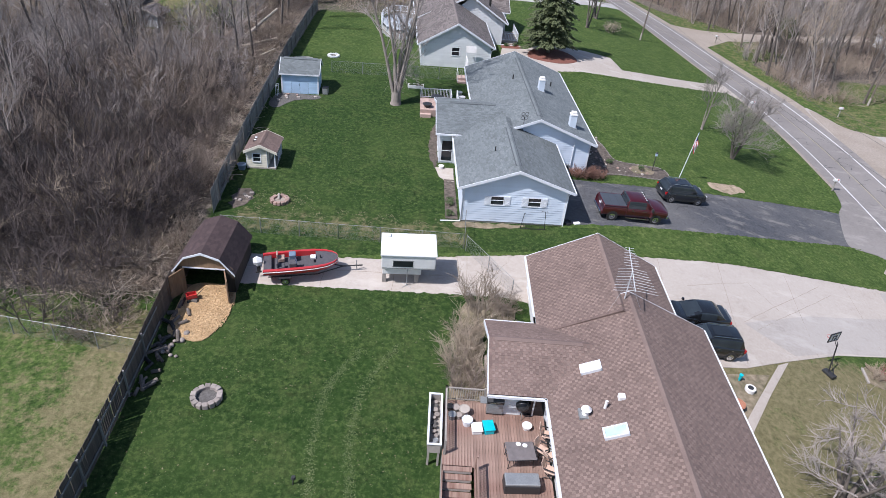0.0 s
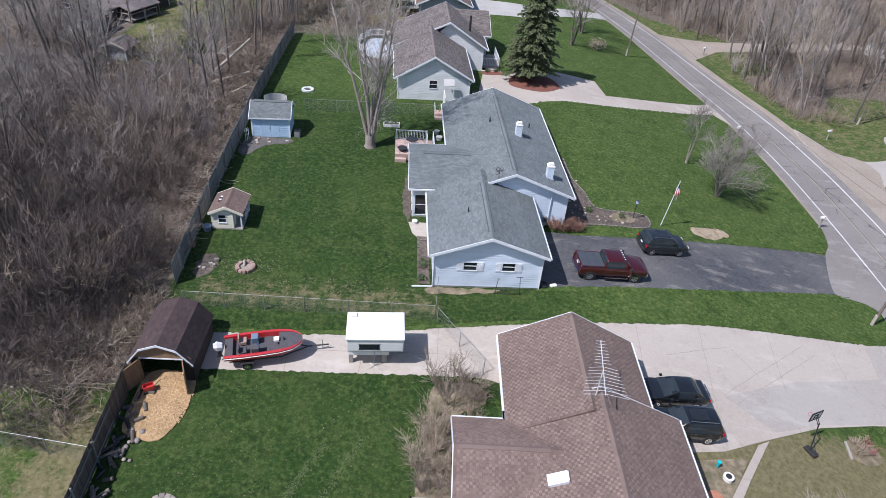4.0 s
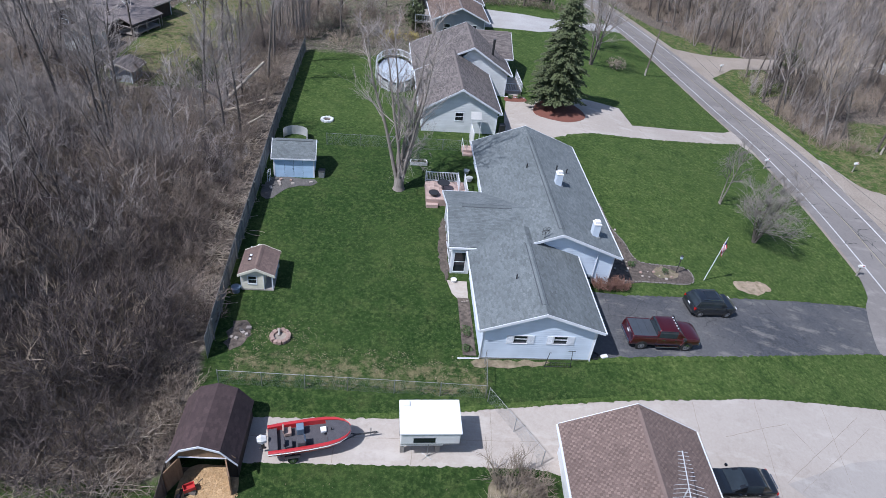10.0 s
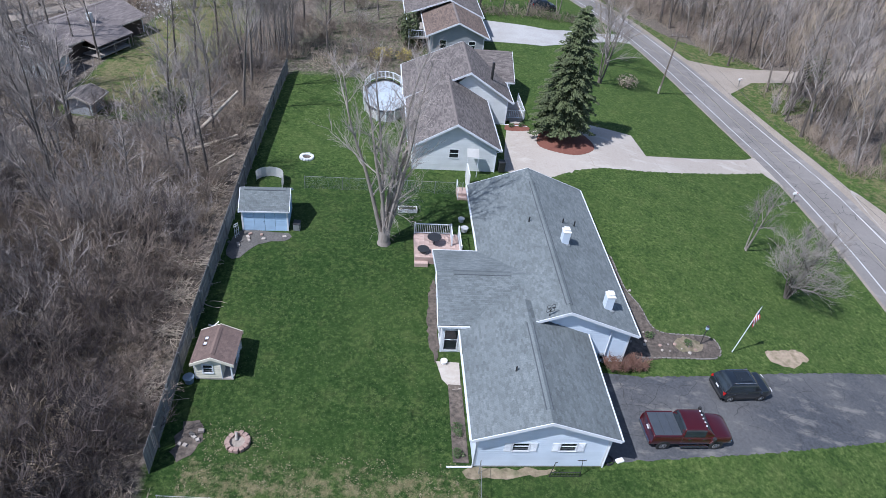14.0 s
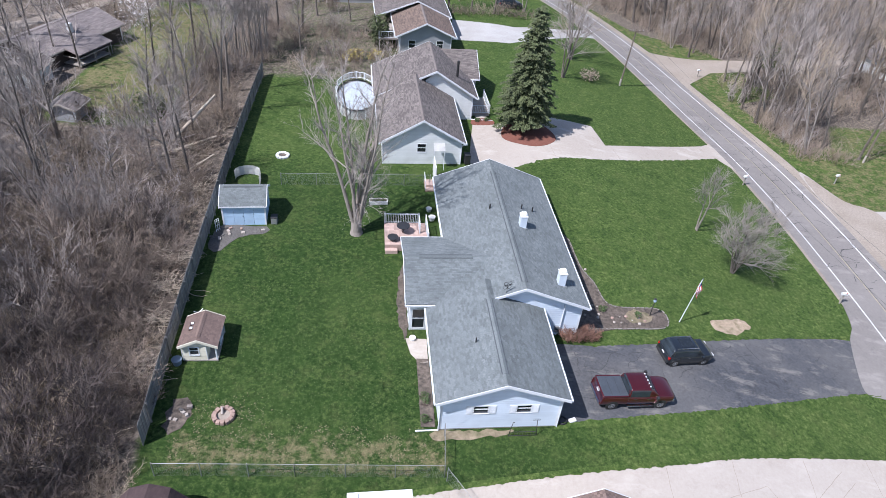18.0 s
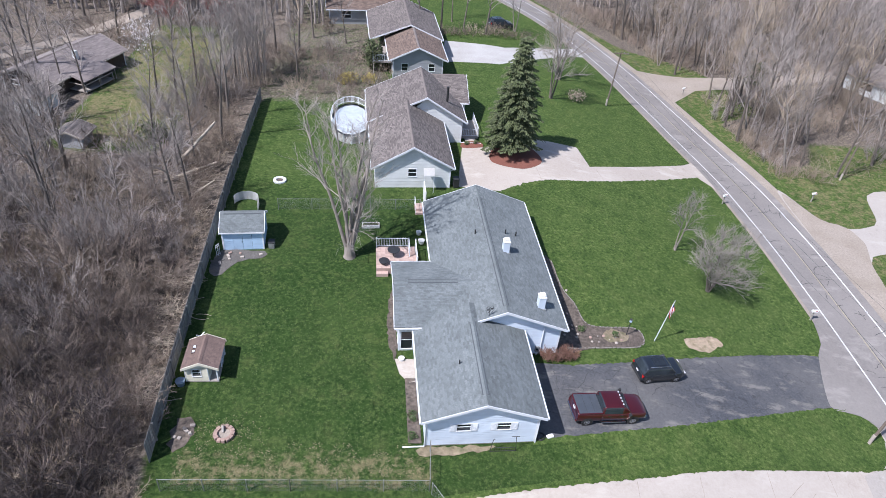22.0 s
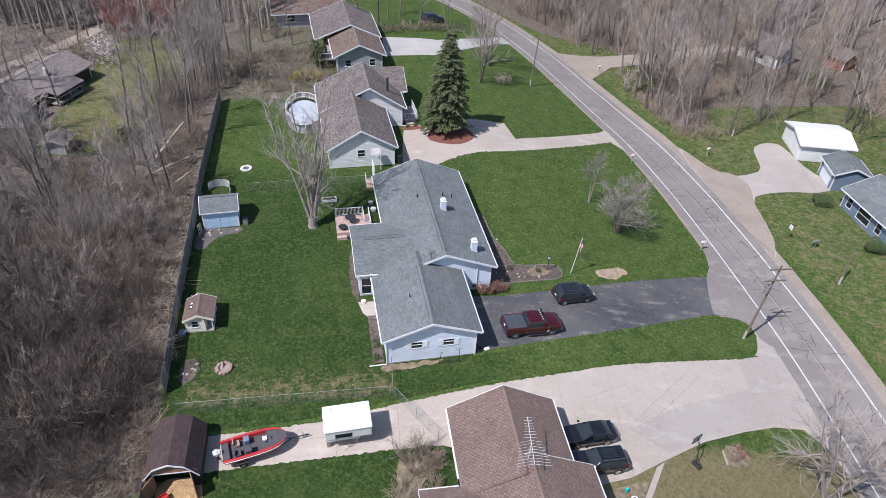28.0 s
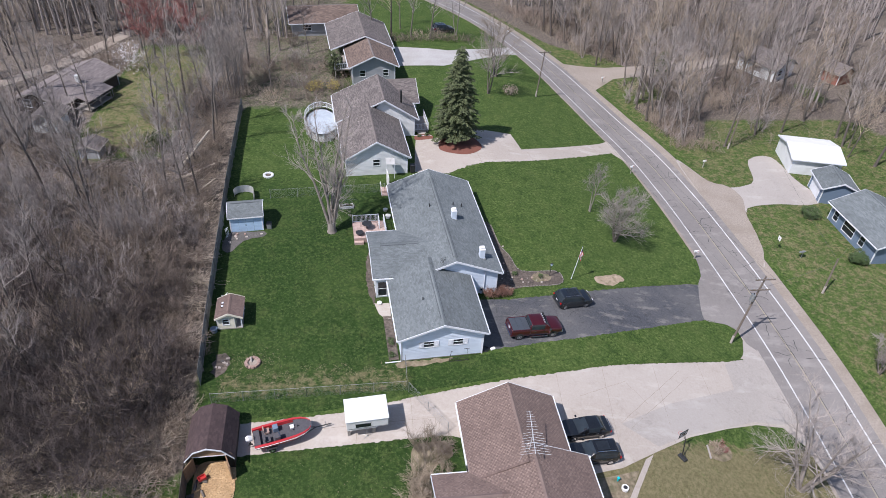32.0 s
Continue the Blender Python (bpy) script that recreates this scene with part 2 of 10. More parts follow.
M = {
    "white_trim": grained("white_trim", (0.70, 0.72, 0.75), (0.63, 0.65, 0.69), 0.45, 20, 1.2, bump=0.05),
    "blue_siding": grained("blue_siding", (0.60, 0.67, 0.76), (0.63, 0.70, 0.79), 0.5, 14, 0.7, bump=0.05, vary=0.06),
    "white_siding": grained("white_siding", (0.62, 0.64, 0.64), (0.68, 0.69, 0.69), 0.55, 14, 0.7, bump=0.05, vary=0.06),
    "grey_siding": grained("grey_siding", (0.30, 0.31, 0.33), (0.34, 0.35, 0.37), 0.6, 14, 0.7, bump=0.05, vary=0.06),
    "slate_siding": grained("slate_siding", (0.12, 0.17, 0.24), (0.15, 0.20, 0.27), 0.6, 14, 0.7, bump=0.05),
    "cream_siding": grained("cream_siding", (0.66, 0.62, 0.50), (0.72, 0.68, 0.57), 0.65, 20, 2, bump=0.05, vary=0.08),
    "shed_blue": grained("shed_blue", (0.38, 0.53, 0.70), (0.43, 0.58, 0.74), 0.55, 20, 1.5, bump=0.05, vary=0.05),
    "grey_shingle": grained("grey_shingle", (0.136, 0.156, 0.163), (0.222, 0.246, 0.254), 0.9, 12, 0.5, bump=0.5, dist=0.006, island=0.30, vary=0.25),
    "brown_shingle": grained("brown_shingle", (0.165, 0.112, 0.096), (0.235, 0.165, 0.142), 0.9, 14, 0.6, bump=0.5, dist=0.006, island=0.26, vary=0.22),
    "brown_tab": grained("brown_tab", (0.185, 0.132, 0.113), (0.258, 0.190, 0.164), 0.9, 14, 0.6, bump=0.5, dist=0.006, island=0.34),
    "taupe_shingle": grained("taupe_shingle", (0.135, 0.116, 0.110), (0.225, 0.194, 0.183), 0.9, 9, 0.4, bump=0.5, dist=0.006, island=0.5),
    "pale_taupe": grained("pale_taupe", (0.215, 0.182, 0.176), (0.295, 0.256, 0.248), 0.9, 9, 0.4, bump=0.5, dist=0.006, island=0.35),
    "rust_shingle": grained("rust_shingle", (0.150, 0.108, 0.088), (0.225, 0.164, 0.136), 0.9, 9, 0.4, bump=0.4, dist=0.006, island=0.5),
    "plum_shingle": grained("plum_shingle", (0.055, 0.035, 0.037), (0.09, 0.058, 0.056), 0.9, 40, 1.0, bump=0.5, dist=0.006, island=0.35),
    "brown_cap": grained("brown_cap", (0.140, 0.100, 0.088), (0.195, 0.142, 0.124), 0.9, 40, 1.0, bump=0.3, dist=0.005),
    "cap_shingle": grained("cap_shingle", (0.135, 0.115, 0.108), (0.185, 0.158, 0.148), 0.9, 40, 1.0, bump=0.3, dist=0.005),
    "dark_cap": grained("dark_cap", (0.06, 0.07, 0.08), (0.10, 0.11, 0.12), 0.9, 40, 1.0, bump=0.3, dist=0.005),
    "glass": glassy("glass", (0.015, 0.018, 0.022)),
    "car_glass": glassy("car_glass", (0.020, 0.026, 0.032), 0.03),
    "pale_glass": glassy("pale_glass", (0.32, 0.40, 0.48), 0.08),
    "asphalt": weathered("asphalt", (0.034, 0.037, 0.045), (0.088, 0.091, 0.101), (0.185, 0.174, 0.163), (0.022, 0.023, 0.027), 1.6),
    "road_asphalt": weathered("road_asphalt", (0.165, 0.150, 0.143), (0.215, 0.198, 0.188), (0.265, 0.245, 0.231), (0.120, 0.112, 0.108)),
    "apron": weathered("apron", (0.165, 0.150, 0.141), (0.218, 0.200, 0.189), (0.28, 0.258, 0.242), (0.12, 0.111, 0.105)),
    "aerial_metal": grained("aerial_metal", (0.55, 0.56, 0.57), (0.66, 0.67, 0.68), 0.45, 20, 2, metal=0.3, bump=0),
    "tar": grained("tar", (0.03, 0.03, 0.033), (0.05, 0.05, 0.052), 0.7, 20, 2, bump=0.1),
    "concrete": weathered("concrete", (0.335, 0.290, 0.252), (0.405, 0.360, 0.318), (0.46, 0.418, 0.378), (0.27, 0.232, 0.195)),
    "gravel": grained("gravel", (0.235, 0.198, 0.165), (0.335, 0.290, 0.248), 0.95, 5, 0.4, bump=0.6, dist=0.02, dirt=(0.20, 0.165, 0.13)),
    "pale_gravel": grained("pale_gravel", (0.335, 0.325, 0.318), (0.43, 0.42, 0.41), 0.95, 5, 0.4, bump=0.4, dist=0.02, dirt=(0.27, 0.25, 0.23)),
    "soil": grained("soil", (0.045, 0.037, 0.032), (0.165, 0.132, 0.108), 0.95, 4, 1.1, bump=0.7, dist=0.03),
    "mulch_red": grained("mulch_red", (0.14, 0.05, 0.035), (0.21, 0.085, 0.06), 0.95, 14, 1.1, bump=0.7, dist=0.03),
    "chips": grained("chips", (0.46, 0.29, 0.14), (0.66, 0.47, 0.27), 0.9, 8, 1.0, bump=0.8, dist=0.04, island=0.35),
    "line_white": grained("line_white", (0.62, 0.62, 0.62), (0.46, 0.45, 0.45), 0.8, 6, 0.6, bump=0.1),
    "line_yellow": grained("line_yellow", (0.36, 0.31, 0.21), (0.24, 0.215, 0.18), 0.8, 6, 0.6, bump=0.1),
    "sand": grained("sand", (0.26, 0.195, 0.135), (0.42, 0.33, 0.245), 0.95, 3, 2.2, bump=0.5, dist=0.02, dirt=(0.09, 0.095, 0.036)),
    "fence_wood": grained("fence_wood", (0.21, 0.205, 0.20), (0.31, 0.305, 0.30), 0.85, 22, 1.2, bump=0.3, vary=0.35, island=0.35, stretch=(1, 1, 0.12)),
    "dark_fence": grained("dark_fence", (0.075, 0.060, 0.052), (0.150, 0.124, 0.108), 0.85, 22, 1.2, bump=0.3, vary=0.35, stretch=(1, 1, 0.12)),
    "raw_wood": grained("raw_wood", (0.20, 0.125, 0.075), (0.31, 0.205, 0.125), 0.8, 9, 1.0, bump=0.25, vary=0.2, stretch=(1, 1, 0.15)),
    "dark_boards": grained("dark_boards", (0.045, 0.033, 0.028), (0.085, 0.063, 0.052), 0.85, 9, 1.0, bump=0.25, vary=0.2, stretch=(1, 1, 0.15)),
    "deck_wood": grained("deck_wood", (0.175, 0.088, 0.066), (0.40, 0.285, 0.232), 0.65, 5, 0.7, bump=0.2, vary=0.30, stretch=(1, 0.10, 1), dirt=(0.20, 0.135, 0.10)),
    "grey_wood": grained("grey_wood", (0.30, 0.27, 0.24), (0.40, 0.365, 0.33), 0.85, 18, 1.2, bump=0.2, vary=0.25),
    "bark": grained("bark", (0.110, 0.092, 0.080), (0.215, 0.184, 0.160), 0.95, 6, 1.5, bump=0.6, dist=0.02, vary=0.45, stretch=(1, 1, 0.25)),
    "pale_bark": grained("pale_bark", (0.20, 0.172, 0.150), (0.30, 0.262, 0.234), 0.95, 5, 1.2, bump=0.5, dist=0.02, stretch=(1, 1, 0.3)),
    "twig": grained("twig", (0.290, 0.252, 0.234), (0.435, 0.384, 0.356), 0.9, 3, 0.4, bump=0, vary=0.45),
    "red_twig": grained("red_twig", (0.26, 0.10, 0.09), (0.34, 0.16, 0.14), 0.9, 3, 0.4, bump=0, vary=0.3),
    "tan_twig": grained("tan_twig", (0.31, 0.245, 0.182), (0.46, 0.378, 0.295), 0.9, 3, 0.4, bump=0, vary=0.45),
    "brown_twig": grained("brown_twig", (0.182, 0.141, 0.116), (0.310, 0.247, 0.204), 0.9, 3, 0.4, bump=0, vary=0.40),
    "plum_twig": grained("plum_twig", (0.084, 0.065, 0.060), (0.168, 0.135, 0.125), 0.9, 3, 0.4, bump=0, vary=0.40),
    "needles": grained("needles", (0.055, 0.076, 0.028), (0.130, 0.152, 0.064), 0.8, 3, 0.6, bump=0, island=0.5),
    "leaf": grained("leaf", (0.05, 0.09, 0.025), (0.085, 0.135, 0.04), 0.7, 4, 0.6, bump=0, island=0.4),
    "grass_blade": grained("grass_blade", (0.060, 0.100, 0.022), (0.130, 0.180, 0.055), 0.8, 2.5, 0.25, bump=0, island=0.5),
    "yellow_bloom": grained("yellow_bloom", (0.36, 0.29, 0.07), (0.46, 0.37, 0.12), 0.7, 4, 0.6, bump=0, island=0.5),
    "white_bloom": grained("white_bloom", (0.66, 0.62, 0.62), (0.76, 0.72, 0.72), 0.7, 4, 0.6, bump=0, island=0.3),
    "stone": grained("stone", (0.29, 0.25, 0.225), (0.40, 0.35, 0.315), 0.9, 9, 1.5, bump=0.5, dist=0.02, vary=0.35),
    "pink_stone": grained("pink_stone", (0.30, 0.205, 0.17), (0.40, 0.285, 0.24), 0.9, 9, 1.5, bump=0.4, dist=0.015, vary=0.2),
    "edging": grained("edging", (0.19, 0.172, 0.155), (0.27, 0.245, 0.222), 0.9, 9, 1.5, bump=0.3, vary=0.3),
    "grey_twig": grained("grey_twig", (0.215, 0.190, 0.172), (0.335, 0.300, 0.274), 0.9, 3, 0.4, bump=0, vary=0.3),
    "russet_twig": grained("russet_twig", (0.20, 0.105, 0.078), (0.30, 0.17, 0.13), 0.9, 3, 0.4, bump=0, vary=0.3),
    "ash": grained("ash", (0.07, 0.065, 0.06), (0.14, 0.13, 0.125), 0.95, 9, 1.5, bump=0.5),
    "galvanised": grained("galvanised", (0.26, 0.27, 0.275), (0.36, 0.37, 0.375), 0.5, 20, 2, metal=0.5, bump=0.05),
    "slate_vinyl": grained("slate_vinyl", (0.045, 0.053, 0.066), (0.06, 0.07, 0.085), 0.6, 12, 1.5, bump=0.1),
    "leaf_mulch": grained("leaf_mulch", (0.115, 0.092, 0.058), (0.29, 0.235, 0.165), 0.95, 2.6, 1.6, bump=0.6, dist=0.03, dirt=(0.055, 0.072, 0.024)),
    "grey_concrete": weathered("grey_concrete", (0.295, 0.265, 0.240), (0.36, 0.33, 0.303), (0.40, 0.37, 0.342), (0.23, 0.205, 0.182)),
    "chrome": grained("chrome", (0.65, 0.66, 0.67), (0.75, 0.76, 0.77), 0.15, 20, 2, metal=1.0, bump=0),
    "black_metal": grained("black_metal", (0.018, 0.018, 0.02), (0.035, 0.035, 0.037), 0.5, 20, 2, bump=0.05),
    "table_glass": grained("table_glass", (0.135, 0.118, 0.115), (0.19, 0.168, 0.163), 0.25, 3, 0.5, bump=0),
    "chair_fabric": grained("chair_fabric", (0.46, 0.32, 0.25), (0.56, 0.41, 0.33), 0.8, 25, 3, bump=0.1),
    "rubber": grained("rubber", (0.014, 0.014, 0.014), (0.025, 0.025, 0.025), 0.8, 20, 2, bump=0.1),
    "plastic_black": grained("plastic_black", (0.022, 0.022, 0.024), (0.035, 0.035, 0.036), 0.55, 20, 2, bump=0.05),
    "maroon_paint": grained("maroon_paint", (0.062, 0.006, 0.010), (0.072, 0.007, 0.011), 0.3, 2, 0.5, metal=0.3, bump=0, coat=0.8),
    "charcoal_paint": grained("charcoal_paint", (0.016, 0.020, 0.027), (0.02, 0.024, 0.031), 0.3, 2, 0.5, metal=0.3, bump=0, coat=0.8),
    "black_paint": grained("black_paint", (0.008, 0.009, 0.011), (0.011, 0.012, 0.014), 0.25, 2, 0.5, bump=0, coat=0.8),
    "red_gelcoat": grained("red_gelcoat", (0.40, 0.022, 0.026), (0.46, 0.03, 0.034), 0.3, 3, 0.5, bump=0, coat=0.7),
    "boat_carpet": grained("boat_carpet", (0.055, 0.052, 0.06), (0.095, 0.09, 0.10), 0.95, 30, 3, bump=0.3),
    "white_shell": grained("white_shell", (0.70, 0.69, 0.68), (0.76, 0.75, 0.74), 0.4, 5, 0.5, bump=0.02),
    "lens_red": grained("lens_red", (0.35, 0.01, 0.01), (0.4, 0.015, 0.015), 0.2, 5, 1, bump=0),
    "lens_clear": grained("lens_clear", (0.55, 0.55, 0.57), (0.65, 0.65, 0.67), 0.15, 5, 1, bump=0),
    "teal_plastic": grained("teal_plastic", (0.0, 0.42, 0.50), (0.01, 0.48, 0.56), 0.4, 5, 1, bump=0),
    "red_plastic": grained("red_plastic", (0.42, 0.03, 0.03), (0.48, 0.04, 0.04), 0.45, 5, 1, bump=0),
    "terracotta": grained("terracotta", (0.36, 0.15, 0.09), (0.42, 0.2, 0.13), 0.85, 12, 2, bump=0.1),
    "brick_pink": grained("brick_pink", (0.44, 0.31, 0.27), (0.54, 0.41, 0.36), 0.9, 10, 1.0, bump=0.2, vary=0.25),
    "white_metal_roof": grained("white_metal_roof", (0.70, 0.70, 0.70), (0.76, 0.76, 0.76), 0.4, 8, 0.5, bump=0.02),
    "flag_red": grained("flag_red", (0.42, 0.03, 0.05), (0.48, 0.04, 0.06), 0.8, 30, 3, bump=0.05),
    "flag_blue": grained("flag_blue", (0.02, 0.03, 0.16), (0.03, 0.04, 0.20), 0.8, 30, 3, bump=0.05),
    "wire": grained("wire", (0.05, 0.05, 0.05), (0.08, 0.08, 0.08), 0.6, 20, 2, bump=0),
    "pole_wood": grained("pole_wood", (0.12, 0.095, 0.078), (0.19, 0.155, 0.13), 0.9, 14, 1.2, bump=0.3, stretch=(1, 1, 0.1)),
    "brick": grained("brick", (0.26, 0.10, 0.07), (0.33, 0.15, 0.11), 0.9, 9, 1.0, bump=0.2, vary=0.2),
}

# ---- the lie of the land ----
LAND_Y = [-400, 0, 20, 35, 42, 50, 58, 68, 80, 100, 150, 400]
LAND_Z = [-3.0, -1.8, -1.2, -0.3, 0.25, 0.7, 1.1, 1.4, 1.3, 1.0, 0.8, 0.5]
_ys = np.arange(-420.0, 420.0, 0.5)
_az = np.interp(_ys, LAND_Y, LAND_Z)
_k = np.exp(-0.5 * (np.arange(-16, 17) * 0.5 / 2.5) ** 2)
_az = np.convolve(np.pad(_az, 16, mode="edge"), _k / _k.sum(), mode="valid")


def land(x, y):
    """Height of the ground: it rises to the north and falls to the road in the east."""
    a = np.interp(y, _ys, _az)
    t = np.clip((np.asarray(x) - 10.0) / 34.0, 0, 1)
    return a - 4.6 * t * t * (3 - 2 * t)


def land1(x, y):
    return float(land(x, y))


FENCE = [(-14.3, 8.0), (-14.7, 20.0), (-15.2, 28.0), (-15.6, 35.0), (-15.9, 41.0), (-16.4, 49.0), (-16.9, 59.0), (-17.5, 69.0), (-18.0, 79.0), (-18.6, 91.0)]
ROAD = [(42.0, -60.0), (42.2, 0.0), (42.5, 20.0), (43.0, 31.0), (43.3, 38.0), (43.3, 46.0), (42.9, 56.0), (42.5, 64.0), (41.9, 74.0), (40.9, 84.0), (38.7, 95.0), (36.8, 104.0), (33.2, 118.0), (27.0, 132.5), (17.0, 145.5), (2.0, 161.0), (-30.0, 191.0)]


def fence_x(y):
    return np.interp(y, [p[1] for p in FENCE], [p[0] for p in FENCE])


def road_x(y):
    return np.interp(y, [p[1] for p in ROAD], [p[0] for p in ROAD])


def smooth_line(points, step):
    """A Catmull-Rom line through the points, sampled about every step metres."""
    P = [Vector(p) for p in points]
    P = [2 * P[0] - P[1]] + P + [2 * P[-1] - P[-2]]
    out = []
    for i in range(1, len(P) - 2):
        n = max(1, int((P[i + 1] - P[i]).length / step))
        for j in range(n):
            t = j / n
            a, b, c, d = P[i - 1:i + 3]
            out.append(0.5 * ((2 * b) + (c - a) * t + (2 * a - 5 * b + 4 * c - d) * t * t + (3 * b - 3 * c + d - a) * t ** 3))
    out.append(P[-2])
    return out


# ---- building helpers ----
def mesh_of(name, verts, faces, material=None, smooth=False):
    me = bpy.data.meshes.new(name)
    me.from_pydata([tuple(v) for v in verts], [], faces)
    if material:
        me.materials.append(M[material] if isinstance(material, str) else material)
    if smooth:
        me.shade_smooth()
    me.update()
    return me


def part(name, bm, material, parent, label="", smooth=False):
    me = bpy.data.meshes.new(name)
    bm.to_mesh(me)
    bm.free()
    me.materials.append(M[material])
    if smooth:
        me.shade_smooth()
    ob = new(name, me)
    ob.parent = parent
    if label:
        tagged(ob, label)
    return ob


def piece(name, me, parent, m=None):
    ob = new(name, me)
    ob.parent = parent
    if m is not None:
        ob.matrix_local = m
    return ob


def thing(name, x, y, turn=0.0, label="", category="", group="", z=None, kind=""):
    ob = new(name)
    ob.empty_display_size = 0.2
    ob.matrix_world = pose(x, y, land1(x, y) if z is None else z, 0, 0, turn)
    return tagged(ob, label, category, group, kind)


def box(bm, x0, x1, y0, y1, z0, z1, m=None, bevel=0.0):
    r = bmesh.ops.create_cube(bm, size=1.0)
    vs = r["verts"]
    t = Matrix.Translation(((x0 + x1) / 2, (y0 + y1) / 2, (z0 + z1) / 2)) @ Matrix.Diagonal((abs(x1 - x0), abs(y1 - y0), abs(z1 - z0), 1))
    bmesh.ops.transform(bm, matrix=(m @ t) if m else t, verts=vs)
    if bevel:
        es = list({e for v in vs for e in v.link_edges})
        bmesh.ops.bevel(bm, geom=es, offset=bevel, segments=2, profile=0.6, affect="EDGES")
    return vs


def boxes(*dims, m=None, bevel=0.0):
    bm = bmesh.new()
    for d in dims:
        box(bm, *d, m=m, bevel=bevel)
    return bm


def rod(bm, a, b, r0, r1=None, n=8, caps=True):
    a, b = Vector(a), Vector(b)
    d = b - a
    q = d.to_track_quat("Z", "Y").to_matrix().to_4x4()
    r = bmesh.ops.create_cone(bm, cap_ends=caps, segments=n, radius1=r0, radius2=r0 if r1 is None else r1, depth=d.length)
    bmesh.ops.transform(bm, matrix=Matrix.Translation((a + b) / 2) @ q, verts=r["verts"])
    return r["verts"]


def rods(*spec, n=8):
    bm = bmesh.new()
    for a, b, *r in spec:
        rod(bm, a, b, *r, n=n)
    return bm


def prism(bm, outline, axis, lo, hi):
    """Extrudes a closed outline of pairs along an axis: 'x' takes pairs as (y, z), 'y' as (x, z), 'z' as (x, y)."""
    def at(p, w):
        return {"x": (w, p[0], p[1]), "y": (p[0], w, p[1]), "z": (p[0], p[1], w)}[axis]
    a = [bm.verts.new(at(p, lo)) for p in outline]
    b = [bm.verts.new(at(p, hi)) for p in outline]
    bm.faces.new(a)
    bm.faces.new(b[::-1])
    for i in range(len(a)):
        j = (i + 1) % len(a)
        bm.faces.new((a[i], b[i], b[j], a[j]))
    bmesh.ops.recalc_face_normals(bm, faces=bm.faces[:])
    return bm


def prism_part(name, outline, axis, lo, hi, material, parent, label="", bevel=0.0):
    bm = prism(bmesh.new(), outline, axis, lo, hi)
    if bevel:
        bmesh.ops.bevel(bm, geom=bm.edges[:], offset=bevel, segments=2, profile=0.6, affect="EDGES")
    return part(name, bm, material, parent, label)


def draped(name, outline, material, lift=0.03, step=1.0, smooth=0.0, wobble=0.0, seed=0):
    """A thin sheet of any outline that follows the ground, with a turned-down edge."""
    from mathutils import geometry
    rng = random.Random(seed)
    if smooth:
        ring = [Vector(p) for p in outline]
        pts = []
        n = len(ring)
        for i in range(n):
            a, b, c, d = ring[i - 1], ring[i], ring[(i + 1) % n], ring[(i + 2) % n]
            m_ = max(2, int((c - b).length / smooth))
            for j in range(m_):
                t = j / m_
                pts.append(0.5 * ((2 * b) + (c - a) * t + (2 * a - 5 * b + 4 * c - d) * t * t + (3 * b - 3 * c + d - a) * t ** 3))
    else:
        ring = [Vector(p) for p in outline]
        pts = []
        for a, b in zip(ring, ring[1:] + ring[:1]):
            m_ = max(1, int((b - a).length / step))
            pts += [a.lerp(b, j / m_) for j in range(m_)]
    if wobble:
        pts = [p + Vector((rng.uniform(-wobble, wobble), rng.uniform(-wobble, wobble))) for p in pts]
    n = len(pts)
    arr = np.array([tuple(p) for p in pts])
    gx, gy = np.meshgrid(np.arange(arr[:, 0].min(), arr[:, 0].max(), step), np.arange(arr[:, 1].min(), arr[:, 1].max(), step))
    inner = []
    for x, y in zip(gx.ravel(), gy.ravel()):
        ins, j = False, n - 1
        for i in range(n):
            (xi, yi), (xj, yj) = arr[i], arr[j]
            if (yi > y) != (yj > y) and x < (xj - xi) * (y - yi) / (yj - yi) + xi:
                ins = not ins
            j = i
        if ins and np.min(np.hypot(arr[:, 0] - x, arr[:, 1] - y)) > step * 0.35:
            inner.append(Vector((x, y)))
    vs, es, fs, *_ = geometry.delaunay_2d_cdt(pts + inner, [(i, (i + 1) % n) for i in range(n)], [], 1, 1e-4)
    verts = [(v.x, v.y, land1(v.x, v.y) + lift) for v in vs]
    faces = [tuple(f) for f in fs]
    count = {}
    for f in faces:
        for a, b in zip(f, f[1:] + f[:1]):
            count[(a, b)] = count.get((a, b), 0) + 1
    rim = [(a, b) for a, b in count if (b, a) not in count]
    low = {}
    for a, b in rim:
        for v in (a, b):
            if v not in low:
                low[v] = len(verts)
                x, y, z = verts[v]
                verts.append((x, y, z - lift - 0.06))
        faces.append((b, a, low[a], low[b]))
    return new(name, mesh_of(name, verts, faces, material))


def ribbon(name, line, lo, hi, material, lift, step=1.5, gaps=None):
    """A strip beside a line on the ground, from lo to hi metres to its right."""
    pts = smooth_line(line, step)
    verts, faces = [], []
    rows = max(1, int((hi - lo) / 0.6))
    for i, p in enumerate(pts):
        d = (pts[min(i + 1, len(pts) - 1)] - pts[max(i - 1, 0)]).normalized()
        side = Vector((d.y, -d.x))
        for r in range(rows + 1):
            q = p + side * (lo + (hi - lo) * r / rows)
            verts.append((q.x, q.y, land1(q.x, q.y) + lift))
    w = rows + 1
    for i in range(len(pts) - 1):
        if gaps and (i % gaps[0]) >= gaps[1]:
            continue
        for r in range(rows):
            a = i * w + r
            faces.append((a, a + 1, a + w + 1, a + w))
    return new(name, mesh_of(name, verts, faces, material))

# ---- ground ----
def soft(a, b, v):
    t = np.clip((v - a) / (b - a), 0, 1)
    return t * t * (3 - 2 * t)


